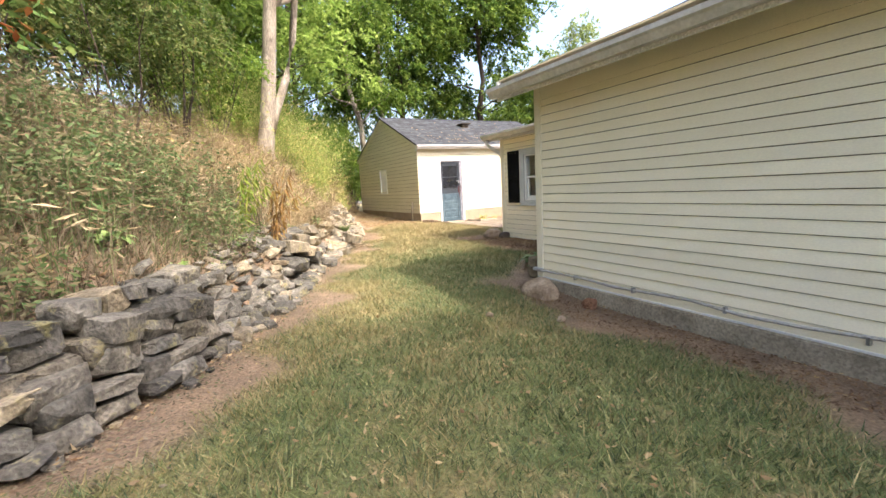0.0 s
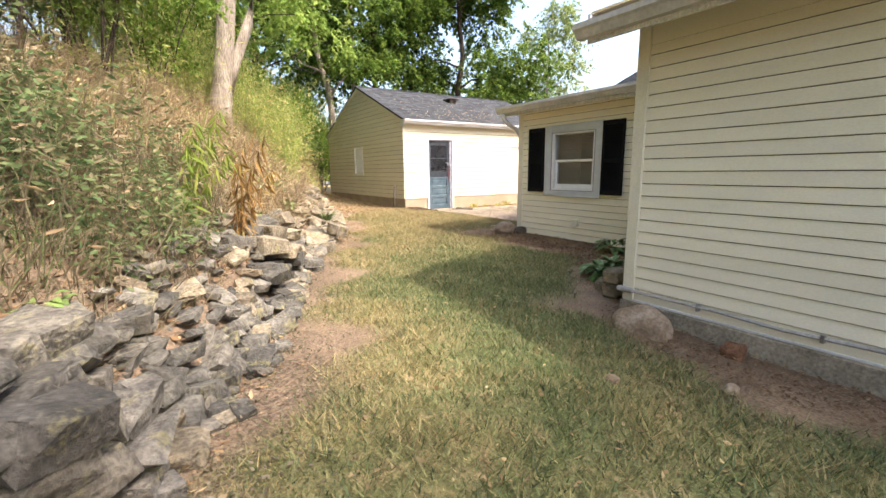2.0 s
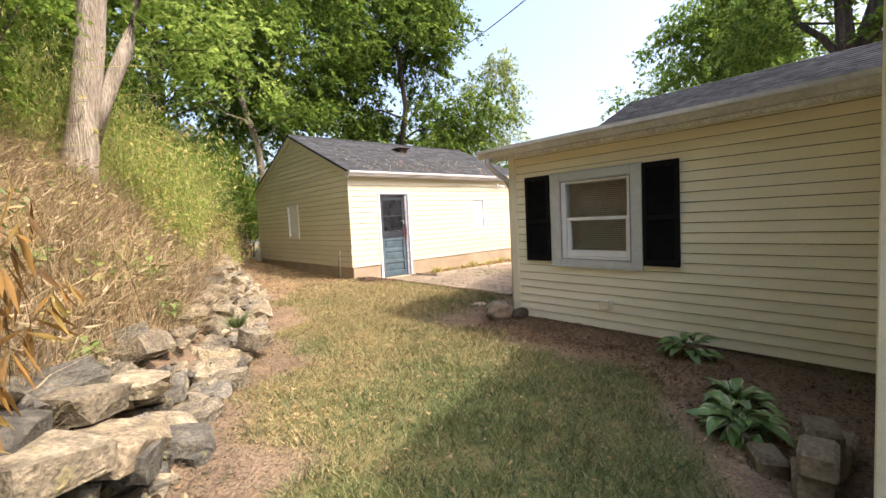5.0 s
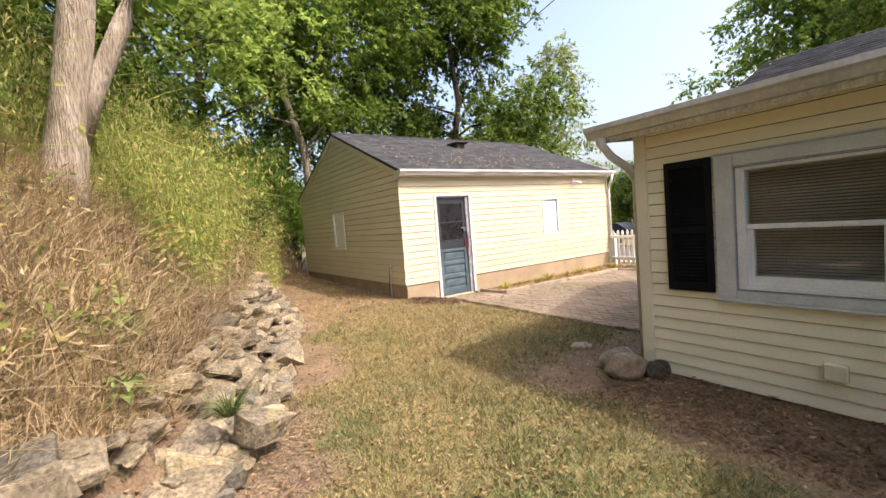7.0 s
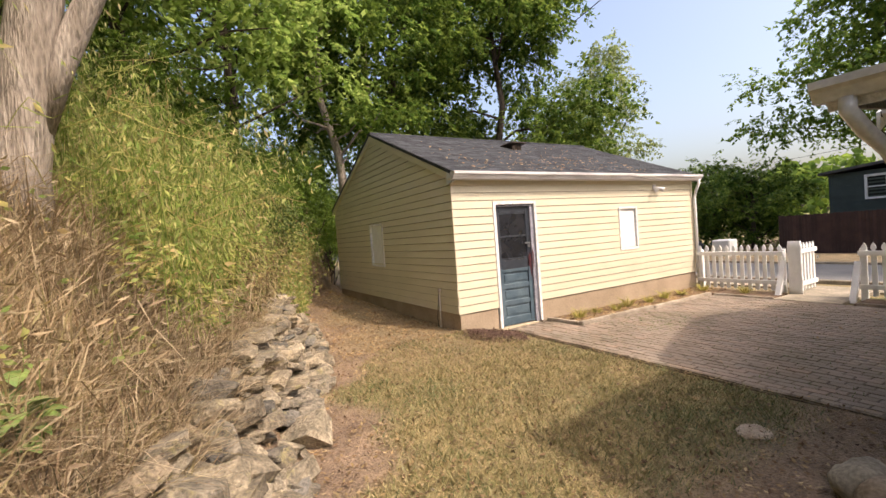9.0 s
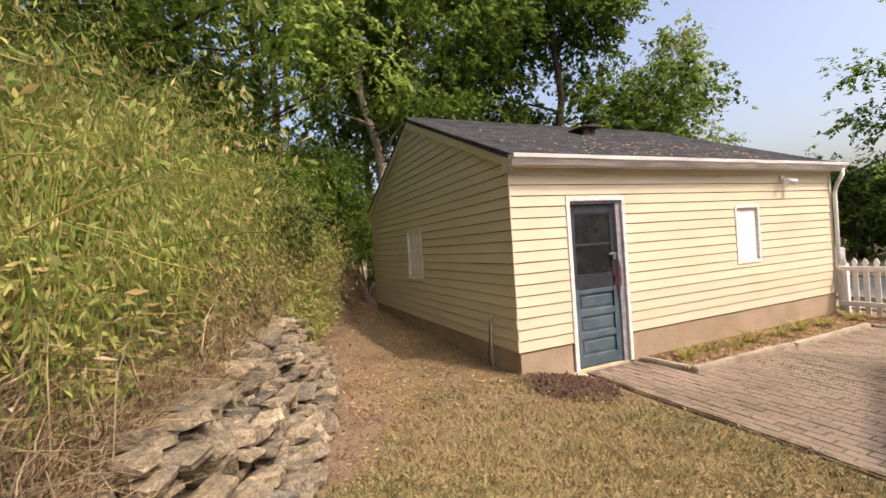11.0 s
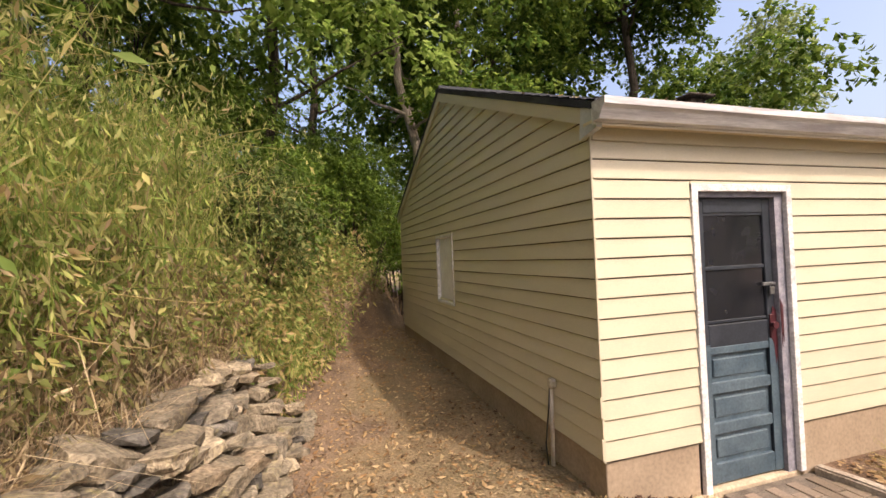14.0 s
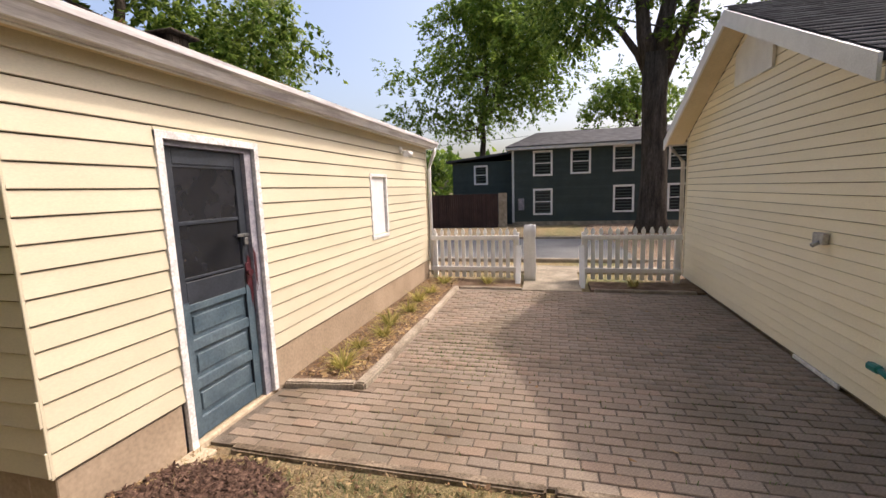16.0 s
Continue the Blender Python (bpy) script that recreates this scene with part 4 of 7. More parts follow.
def shutter(u0, u1, z0, z1):
    """A louvred shutter with stiles, three rails and tilted slats."""
    sh = part("shutter", w2.blocks((u0, u0 + 0.045, 0.017, 0.05, z0, z1), (u1 - 0.045, u1, 0.017, 0.05, z0, z1), (u0 + 0.045, u1 - 0.045, 0.017, 0.048, z0, z0 + 0.07), (u0 + 0.045, u1 - 0.045, 0.017, 0.048, z1 - 0.06, z1), (u0 + 0.045, u1 - 0.045, 0.017, 0.048, z0 + 0.5, z0 + 0.555), bevel=0.003), BLACK, house, "black louvred vinyl shutter")
    for lo, hi in ((z0 + 0.07, z0 + 0.5), (z0 + 0.555, z1 - 0.06)):
        k = int((hi - lo) / 0.03)
        for i in range(k):
            z = lo + i * (hi - lo) / k
            bm = bmesh.new()
            a = [(WX - 0.020, u0 + 0.045, z + 0.028), (WX - 0.042, u0 + 0.045, z + 0.004), (WX - 0.042, u0 + 0.045, z), (WX - 0.020, u0 + 0.045, z + 0.022)]
            prism(bm, a, (0, u1 - u0 - 0.09, 0))
            part("slat", bm, BLACK, sh)
    part("backing", w2.blocks((u0 + 0.045, u1 - 0.045, 0.0165, 0.019, z0 + 0.07, z1 - 0.06)), BLACK, sh)


shutter(7.575, 7.955, 0.84, 1.97)
shutter(5.985, 6.362, 0.835, 1.968)
EA2 = WX - 0.24
e2 = W2T + 0.07
LS = 0.115
RX, RW, RR, RP = 7.90, 8.26, 11.0, 0.464          # main gable: west wall line, its eave, ridge and pitch
RE = 2 * RR - RW
zeave = 2.57
zridge = zeave + RP * (RR - RW)
NY2 = WY + 0.33
GY = 8.58                   # plane of the main gable
NY3 = GY + 0.32
rf = bmesh.new()
roof_slab(rf, [(EA2, HY + 0.05, e2), (RX, HY + 0.05, e2 + LS * (RX - EA2)), (RX, NY2 - 0.05, e2 + LS * (RX - EA2)), (EA2, NY2 - 0.05, e2)], 0.05)
part("roof", rf, SHINGLE, house, "low lean-to roof")
part("soffit", boxes((EA2 + 0.01, WX - 0.001, HY + 0.03, NY2 - 0.07, W2T - 0.03, W2T - 0.012)), SOFFIT, house)
part("fascia", boxes((EA2 - 0.012, EA2 + 0.012, HY + 0.05, NY2 - 0.06, e2 - 0.14, e2 - 0.005), bevel=0.003), OLDWHITE, house)
gutter("gutter", "y", HY + 0.08, NY2 - 0.02, EA2 - 0.013, e2 + 0.02, -1, house, OLDGUTTER, 0.12)
bm = bmesh.new()
prism(bm, [(EA2 - 0.01, NY2 - 0.08, e2 - 0.052), (RX, NY2 - 0.08, e2 + LS * (RX - EA2) - 0.052), (RX, NY2 - 0.08, e2 + LS * (RX - EA2) - 0.19), (WX, NY2 - 0.08, W2T - 0.03), (EA2 - 0.01, NY2 - 0.08, W2T - 0.03)], (0, 0.027, 0))
part("rake_board", bm, OLDWHITE, house)
bm = bmesh.new()
tube(bm, [(EA2 - 0.06, NY2 - 0.16, e2 - 0.09), (EA2 - 0.06, NY2 - 0.16, e2 - 0.16), (EA2 + 0.02, NY2 - 0.20, e2 - 0.27), (WX - 0.02, NY2 - 0.24, e2 - 0.38), (WX + 0.06, WY + 0.06, e2 - 0.52), (WX + 0.06, WY + 0.06, 0.12)], 0.04, 8)
part("downspout", bm, OLDGUTTER, house)
bm = boxes((WX - 0.075, WX - 0.016, 6.75, 6.885, 0.285, 0.41), bevel=0.012)
part("cover_plate", bm, TRIM, house, "cream square cover box low on the siding")

# main gable over the brick yard
n2 = Face("y", GY, 1)


def h3_top(x):
    return zeave - 0.12 + RP * min(x - RW, RE - x)


def h3_ends(z):
    k = max(0.0, (z - zeave + 0.12) / RP)
    return (RX + 0.06 if z < zeave - 0.3 else RW + k, min(EX - 0.05, RE - k))


part("foundation", boxes((RX, EX - 0.05, GY - 0.2, GY - 0.03, -0.6, 0.05)), CONCRETE, house)
hn2 = part("wall_north", solid_wall(n2, [RX, RW, RR, EX], 0.05, h3_top, []), LAPSHADE, house)
lap_boards(n2, hn2, h3_ends, 0.055, zridge - 0.2, STEP, [])
part("corner_post", boxes((EX - 0.05, EX + 0.02, GY - 0.05, GY + 0.022, 0.05, zeave), bevel=0.005), TRIM, house)
part("corner_post", boxes((RX - 0.012, RX + 0.06, GY - 0.05, GY + 0.022, 0.05, zeave - 0.28), bevel=0.005), TRIM, house)
part("wall_inner", boxes((RX, RX + 0.14, WY + 0.01, GY - 0.14, 0.05, zeave - 0.3)), SIDING, house)
part("wall_north", boxes((WX + 0.14, RX - 0.002, WY - 0.14, WY, 0.05, W2T + 0.04)), SIDING, house)
part("wall_east", boxes((EX - 0.14, EX, HY, GY - 0.14, 0.05, zeave)), SIDING, house)
rf = bmesh.new()
roof_slab(rf, [(RW, -6, zeave), (RR, -6, zridge), (RR, NY3, zridge), (RW, NY3, zeave)], 0.06)
roof_slab(rf, [(RR, -6, zridge), (RE, -6, zeave), (RE, NY3, zeave), (RR, NY3, zridge)], 0.06)
r3 = part("roof", rf, SHINGLE, house)
upv = np.array([1, 0, RP]) / math.hypot(1, RP)
shingles((RW, HY + 0.3, zeave + 0.004), (0, 1, 0), upv, 14, 23, (NY3 - HY - 0.3) / 14, 0.142, r3)
bm = bmesh.new()
for xa in (RW - 0.02, RE + 0.02):
    prism(bm, [(xa, NY3 + 0.002, zeave - 0.012), (RR, NY3 + 0.002, zridge - 0.005), (RR, NY3 + 0.002, zridge - 0.19), (xa, NY3 + 0.002, zeave - 0.185)], (0, 0.026, 0))
part("rake_board", bm, WHITE, house, "white rake boards of the gable")
bm = bmesh.new()
for s in (1, -1):
    xa = RW if s > 0 else RE
    prism(bm, [(xa, NY3 - 0.035, zeave - 0.075), (RR, NY3 - 0.035, zridge - 0.075), (RR, NY3 - 0.035, zridge - 0.09), (xa, NY3 - 0.035, zeave - 0.09)], (0, -(NY3 - 0.04 - GY), 0))
part("rake_soffit", bm, SOFFIT, house)
part("fascia", boxes((RW - 0.015, RW + 0.01, HY + 0.3, NY3 - 0.035, zeave - 0.2, zeave - 0.01)), OLDGUTTER, house)
gutter("gutter", "y", HY + 0.3, NY3 - 0.04, RW - 0.017, zeave - 0.01, -1, house, OLDGUTTER, 0.11)
gutter("gutter", "y", HY + 0.3, NY3, RE + 0.01, zeave - 0.01, 1, house, OLDGUTTER, 0.11)
bm = bmesh.new()
tube(bm, [(RE + 0.05, NY3 - 0.12, zeave - 0.1), (RE + 0.03, NY3 - 0.14, zeave - 0.2), (EX + 0.04, GY + 0.07, zeave - 0.42), (EX + 0.03, GY + 0.06, 0.05)], 0.035, 8)
part("downspout", bm, OLDGUTTER, house)
bm = bmesh.new()
prism(bm, [(10.39, GY + 0.02, 2.99), (11.40, GY + 0.02, 2.99), (11.40, GY + 0.02, 3.38), (11.0, GY + 0.02, 3.56), (10.39, GY + 0.02, 3.30)], (0, 0.03, 0))
part("gable_panel", bm, WHITE, house, "white panel closing the gable vent")
bm = boxes((9.18, 9.34, GY + 0.016, GY + 0.07, 1.20, 1.30), bevel=0.006)
tube(bm, [(9.24, GY + 0.06, 1.22), (9.24, GY + 0.12, 1.19)], 0.02, 8)
part("outlet_box", bm, STEEL, house, "grey metal outlet box on siding")


# ---- brick yard ----
PX0, PX1, PY0, PY1 = 7.17, 12.12, 8.60, GY0 - 0.002
BL, BW, JOINT = 0.204, 0.102, 0.010
yard = thing("patio", (PX0, PY0, 0.0), "courtyard of worn clay brick pavers in running bond", "patio", kind="structure")
part("bedding", boxes((PX0, PX1 + 0.02, PY0, PY1, -0.12, 0.012)), SAND, yard)


def paver_mesh(lx, ly):
    bm = bmesh.new()
    box(bm, -lx / 2, lx / 2, -ly / 2, ly / 2, -0.03, 0.0)
    top = [e for e in bm.edges if all(v.co.z > -0.001 for v in e.verts)]
    bmesh.ops.bevel(bm, geom=top, offset=0.005, segments=1, affect="EDGES")
    bmesh.ops.recalc_face_normals(bm, faces=bm.faces)
    me = bpy.data.meshes.new("paver")
    bm.to_mesh(me)
    bm.free()
    me.materials.append(PAVER)
    return me


whole, half = paver_mesh(BW - JOINT, BL - JOINT), paver_mesh(BW - JOINT, BL / 2 - JOINT)
pavers = []
rows = int((PX1 - PX0) / BW)
for r in range(rows):
    x = PX0 + (r + 0.5) * BW
    y = PY0 + (0 if r % 2 else BL / 2)
    if r % 2 == 0:
        pavers.append((x, PY0 + BL / 4, half, r))
    while y + BL <= PY1 + 0.005:
        if not (x > 8.12 and y + BL / 2 > 12.62):
            pavers.append((x, y + BL / 2, whole, r))
        y += BL
picked = [p for p in pavers if p[3] < 14]
rest = [p for p in pavers if p[3] >= 14]

DARKWOOD = surface("rotted_timber", (0.13, 0.10, 0.07), (0.30, 0.24, 0.175), 5, 50, 0.9, 0.6, 0.01, grain=0.5)


# ---- yard edging and planting bed ----
def timber(pts, width=0.10, top=0.085, mat=WOODOLD, label="weathered landscape timber edging the bed"):
    (xa, ya), (xb, yb) = pts
    d = Vector((xb - xa, yb - ya, 0))
    n = Vector((-d.y, d.x, 0)).normalized() * width / 2
    a, b = Vector((xa, ya, -0.06)), Vector((xb, yb, -0.06))
    bm = bmesh.new()
    prism(bm, [a - n, b - n, b + n, a + n], (0, 0, top + 0.06))
    es = list(bm.edges)
    bmesh.ops.bevel(bm, geom=es, offset=0.014, segments=2, affect="EDGES")
    bmesh.ops.subdivide_edges(bm, edges=[e for e in bm.edges if e.calc_length() > 0.4], cuts=6)
    for v in bm.verts:
        v.co += noise.noise_vector(v.co * 6) * 0.008
    return solo("edging_timber", bm, mat, label, "timber", "edging timbers")


timber([(8.08, 13.33), (8.17, 12.66)], 0.09, 0.075)
timber([(8.12, 12.60), (10.05, 12.58)], 0.10, 0.09)
timber([(10.10, 12.585), (12.10, 12.60)], 0.09, 0.075)
timber([(12.17, 12.55), (12.19, 11.45)], 0.08, 0.05, label="pale timber edging the strip below a picket fence")
timber([(12.18, 10.25), (12.16, 8.72)], 0.08, 0.06, label="pale timber edging the strip below a picket fence")
timber([(7.12, 13.1), (7.13, 10.95)], 0.08, 0.05, DARKWOOD, label="dark rotted timber along the edge of the brick yard")
timber([(7.13, 10.9), (7.10, 8.6)], 0.08, 0.045, DARKWOOD, label="dark rotted timber along the edge of the brick yard")
solo("bed_soil", boxes((8.17, 12.9, 12.63, GY0 + 0.003, -0.1, 0.045), (12.22, 12.9, 11.5, 12.63, -0.1, 0.03), (12.22, 12.9, 8.5, 10.3, -0.1, 0.03)), SOIL, "dry mulched soil in the planting beds", "soil", kind="structure")
solo("gate_slab", boxes((12.12, 14.1, 10.45, 11.45, -0.25, 0.03), bevel=0.01), CONCRETE, "grey concrete slab in the gateway", "path", kind="structure")


BEDGRASS = leafy("yellowing_bed_grass", [(0.24, 0.26, 0.06), (0.46, 0.40, 0.13), (0.56, 0.48, 0.20), (0.34, 0.33, 0.09)], 0.4)


def tuft(x, y, z, r, n, mat, label, name="ornamental_grass", cat="plant", group=""):
    a = rng.uniform(0, 2 * np.pi, n)
    p = np.stack([x + 0.03 * np.cos(a), y + 0.03 * np.sin(a), np.full(n, z)], 1)
    k = rng.uniform(0.5, 1.25, n)[:, None] * r
    lean = np.stack([np.cos(a), np.sin(a), rng.uniform(-0.5, 0.1, n)], 1) * k
    v, f, l = blade_arrays(p, rng.uniform(0.35, 0.9, n) * r, lean, 0.011)
    return tagged(raw_mesh(name, v, f, l, mat), label, cat, group)


for x, y, r, m in ((8.5, 12.96, 0.26, 0), (9.05, 13.05, 0.16, 0), (9.45, 12.92, 0.2, 0), (9.9, 13.0, 0.26, 1), (10.5, 12.95, 0.22, 0), (11.1, 13.0, 0.26, 1), (11.65, 12.95, 0.2, 0), (12.4, 12.9, 0.24, 0), (12.5, 12.1, 0.24, 1), (12.5, 9.6, 0.22, 1)):
    tuft(x, y, 0.04, r, 120, BEDGRASS, "tuft of yellowing ornamental grass in the bed", group="tufts in the bed")


def chips(name, n, area, zf, mat, size, label, cat):
    """Flat flakes strewn over a patch; area gives x and y for each."""
    x, y = area(n)
    w = random_ways(n, 0.25)
    sd = unit(np.cross(w, np.array([[0, 0, 1.0]]) + 0.5 * random_ways(n)))
    p = np.stack([x, y, zf(x, y) + rng.uniform(0.004, 0.02, n)], 1)
    L = rng.uniform(size * 0.5, size * 1.4, n)
    v, f, l = leaf_arrays(p, w, sd, L, L * rng.uniform(0.35, 0.6, n), 0.2)
    return tagged(raw_mesh(name, v, f, l, mat), label, cat, kind="stuff")


def disc(cx, cy, rx, ry):
    def go(n):
        a, r = rng.uniform(0, 2 * np.pi, n), np.sqrt(rng.uniform(0, 1, n))
        return cx + rx * r * np.cos(a), cy + ry * r * np.sin(a)
    return go


def rect(x0, x1, y0, y1):
    return lambda n: (rng.uniform(x0, x1, n), rng.uniform(y0, y1, n))


bm = bmesh.new()
bmesh.ops.create_icosphere(bm, subdivisions=3, radius=1.0)
for v in bm.verts:
    q = noise.noise(v.co * 3) * 0.12
    v.co = Vector((6.48 + v.co.x * (0.38 + q), 12.86 + v.co.y * (0.45 + q), 0.075 + v.co.z * 0.04))
solo("mulch_heap", bm, MULCH, "low heap of dark wood mulch beside the garage door", "mulch", kind="structure")
chips("mulch_chips", 4200, disc(6.48, 12.86, 0.46, 0.55), lambda x, y: np.maximum(land(x, y), 0.07) + 0.05 * np.clip(1 - ((x - 6.48) / 0.42) ** 2 - ((y - 12.86) / 0.48) ** 2, 0, 1), MULCH, 0.045, "dark chips of wood mulch strewn loosely", "mulch")
chips("mulch_chips", 2600, rect(8.25, 12.85, 12.68, 13.3), lambda x, y: 0.045 + 0 * x, LITTER, 0.05, "brown mulch and dry leaves in the bed", "mulch")

# grass and moss rooted in the joints of the brick yard
n = 2600
jr = rng.integers(2, 47, n)
spot = rng.random(n) < 0.5
jx = np.where(spot, 7.17 + 0.102 * np.round(rng.normal(19.5, 4, n)), 7.17 + 0.102 * jr)
jy = np.where(spot, rng.normal(11.9, 0.35, n), rng.uniform(8.9, 12.5, n))
ok = (jx < 12.05) & (jy < 12.5) & (jx > 7.3)
jx, jy = jx[ok], jy[ok]
ln = random_ways(len(jx), 0.2) * 0.02
v, f, l = blade_arrays(np.stack([jx, jy, np.full(len(jx), 0.01)], 1), rng.uniform(0.015, 0.04, len(jx)), ln, 0.006)
tagged(raw_mesh("joint_grass", v, f, l, GREENBLADE), "thin grass growing in the joints between bricks", "grass", kind="stuff")

# ---- picket fence ----
FX = 12.95


def picket_mesh(h):
    bm = bmesh.new()
    o = [(-0.036, 0.06), (0.036, 0.06), (0.036, h - 0.17), (0.02, h - 0.155), (0.02, h - 0.135), (0.04, h - 0.10), (0.03, h - 0.05), (0.0, h), (-0.03, h - 0.05), (-0.04, h - 0.10), (-0.02, h - 0.135), (-0.02, h - 0.155), (-0.036, h - 0.17)]
    prism(bm, [(0, u, z) for u, z in o], (0.02, 0, 0))
    bmesh.ops.recalc_face_normals(bm, faces=bm.faces)
    me = bpy.data.meshes.new("picket")
    bm.to_mesh(me)
    bm.free()
    me.materials.append(WHITE)
    return me


PICKET = picket_mesh(1.03)


def fence_run(y0, y1, label):
    fn = thing("picket_fence", (FX, y0, 0.0), label, "fence", "white picket fences")
    for k, z in enumerate((0.80, 0.19)):
        part("rail", boxes((FX - 0.045, FX - 0.002, y0, y1, z, z + 0.085), bevel=0.006), WHITE, fn)
    for y in (y0 + 0.05, y1 - 0.05):
        part("post", boxes((FX + 0.022, FX + 0.11, y - 0.045, y + 0.045, -0.1, 0.93), bevel=0.008), WHITE, fn)
    n = int((y1 - y0) / 0.137)
    for i in range(n):
        ob = new("picket", PICKET)
        ob.parent = fn
        ob.location = (0, (i + 0.5) * (y1 - y0) / n, 0)
        ob.rotation_euler = (rng.uniform(-0.012, 0.012), 0, 0)
    return fn


fence_run(11.55, 13.28, "white picket fence beside the garage corner")
fence_run(8.75, 10.42, "white picket fence beside the house corner")
for y, lean in ((11.55, -0.05), (10.42, 0.05)):
    bm = bmesh.new()
    prism(bm, [(12.55, y - 0.045, -0.02), (12.62, y - 0.045, -0.02), (FX - 0.05, y - 0.045, 0.55), (FX - 0.05, y - 0.045, 0.70)], (0, 0.09, 0))
    solo("fence_brace", bm, WHITE, "slanting white brace board behind the gate post", "brace", "gate braces")
gate = thing("garden_gate", (FX + 0.05, 11.36, 0.0), "white picket gate standing open towards the street", "gate")
part("hinge_post", boxes((FX - 0.045, FX + 0.055, 11.30, 11.40, -0.05, 1.06), bevel=0.008), WHITE, gate)
for z in (0.16, 0.82):
    part("rail", boxes((FX + 0.06, FX + 0.95, 11.33, 11.365, z, z + 0.085), bevel=0.005), WHITE, gate)
for i in range(6):
    ob = new("picket", PICKET)
    ob.parent = gate
    ob.location = (0.10 + i * 0.145, 0.005, 0)
    ob.rotation_euler = (0, 0, radians(90))
bm = boxes((FX - 0.085, FX - 0.048, 11.24, 11.46, 0.0, 1.09))
bmesh.ops.subdivide_edges(bm, edges=list(bm.edges), cuts=7, use_grid_fill=True)
for v in bm.verts:
    q = noise.noise(Vector((v.co.y * 14, v.co.z * 3.5, 2.0)))
    v.co.x += 0.018 * q
    v.co.y += 0.02 * noise.noise(Vector((v.co.z * 6, 3.0, v.co.y * 4)))
for f in bm.faces:
    f.smooth = True
solo("plastic_sheet", bm, WHITE, "crumpled white plastic sheet hung over the gate post", "sheet")
part("latch", boxes((FX + 0.90, FX + 0.96, 11.31, 11.33, 0.66, 0.72), bevel=0.004), STEEL, gate)

# ---- street and the far side ----
def strip(name, x0, x1, y0, y1, lift, mat, label, cat, thick=0.12, n=8):
    bm = bmesh.new()
    xs = np.linspace(x0, x1, n)
    for a, b in zip(xs, xs[1:]):
        za, zb = float(land(a, 5.0)) + lift, float(land(b, 5.0)) + lift
        prism(bm, [(a, y0, za - thick), (b, y0, zb - thick), (b, y0, zb), (a, y0, za)], (0, y1 - y0, 0))
    bmesh.ops.remove_doubles(bm, verts=bm.verts, dist=0.001)
    return solo(name, bm, mat, label, cat, kind="structure")


strip("pavement", 14.1, 15.6, -60, 60, 0.04, CONCRETE, "grey concrete footway along the street", "pavement")
strip("road", 16.6, 24.0, -90, 90, 0.01, ASPHALT, "grey asphalt street", "road")
for x in (16.45, 24.0):
    z = float(land(x, 5.0))
    solo("kerb", boxes((x, x + 0.15, -90, 90, z - 0.2, z + 0.10), bevel=0.02), CONCRETE, "grey concrete kerb of the street", "kerb", kind="structure")


def far_window(face, u0, u1, z0, z1, parent):
    wd = part("window", face.blocks((u0, u0 + 0.13, -0.02, 0.06, z0, z1), (u1 - 0.13, u1, -0.02, 0.06, z0, z1), (u0 + 0.13, u1 - 0.13, -0.02, 0.058, z1 - 0.14, z1), (u0 + 0.13, u1 - 0.13, -0.02, 0.07, z0, z0 + 0.12), (u0 + 0.13, u1 - 0.13, -0.02, 0.04, (z0 + z1) / 2 - 0.03, (z0 + z1) / 2 + 0.03), bevel=0.006), WHITE, parent, "white-framed sash window")
    part("pane", face.blocks((u0 + 0.13, u1 - 0.13, -0.01, 0.012, z0 + 0.12, z1 - 0.14)), DARKGLASS, wd)


BX, BZ = 35.0, -0.95
big = thing("street_house", (BX, 9.0, BZ), "two-storey dark green clapboard house across the street", "house")
f1 = Face("x", BX, -1)
part("foundation", boxes((BX - 0.02, BX + 9, 1.0, 13.7, BZ - 0.3, BZ + 0.35)), CONCRETE, big)
bw = part("wall", boxes((BX, BX + 9, 1.0, 13.7, BZ + 0.3, 4.45)), DARKGREEN, big)
lap_boards(f1, bw, lambda z: (1.0, 13.6), BZ + 0.32, 4.4, 0.2, [], DARKGREEN, 0.02)
part("corner_board", boxes((BX - 0.03, BX + 0.1, 13.58, 13.73, BZ + 0.3, 4.45)), GREYTRIM, big)
bm = bmesh.new()
prism(bm, [(BX - 0.45, 0.6, 4.45), (BX - 0.45, 14.1, 4.45), (BX + 4.2, 12.2, 5.8), (BX + 4.2, 2.2, 5.8)], (0, 0, 0.08))
prism(bm, [(BX - 0.45, 14.1, 4.45), (BX + 9.4, 14.1, 4.45), (BX + 4.2, 12.2, 5.8)], (0, 0, 0.08))
prism(bm, [(BX + 9.4, 14.1, 4.45), (BX + 9.4, 0.6, 4.45), (BX + 4.2, 2.2, 5.8), (BX + 4.2, 12.2, 5.8)], (0, 0, 0.08))
part("roof", bm, ROOFFAR, big, "low hipped grey roof")
part("eave", boxes((BX - 0.45, BX + 9.4, 0.6, 14.1, 4.28, 4.46)), GREYTRIM, big)
for u0, u1, z0, z1 in ((11.0, 12.3, 2.5, 4.2), (8.55, 9.85, 2.55, 4.2), (5.9, 7.2, 2.6, 4.3), (11.0, 12.3, -0.15, 1.65), (5.85, 7.15, -0.05, 1.75), (2.6, 3.9, 2.6, 4.3), (2.6, 3.9, -0.05, 1.75)):
    far_window(f1, u0, u1, z0, z1, big)
part("meter_box", boxes((BX - 0.15, BX, 12.9, 13.3, 0.2, 1.0), bevel=0.02), JAMB, big)
wing = thing("street_house_wing", (BX + 2, 15.8, BZ), "lower dark green wing with a sloping roof", "house")
f2 = Face("x", BX + 2, -1)
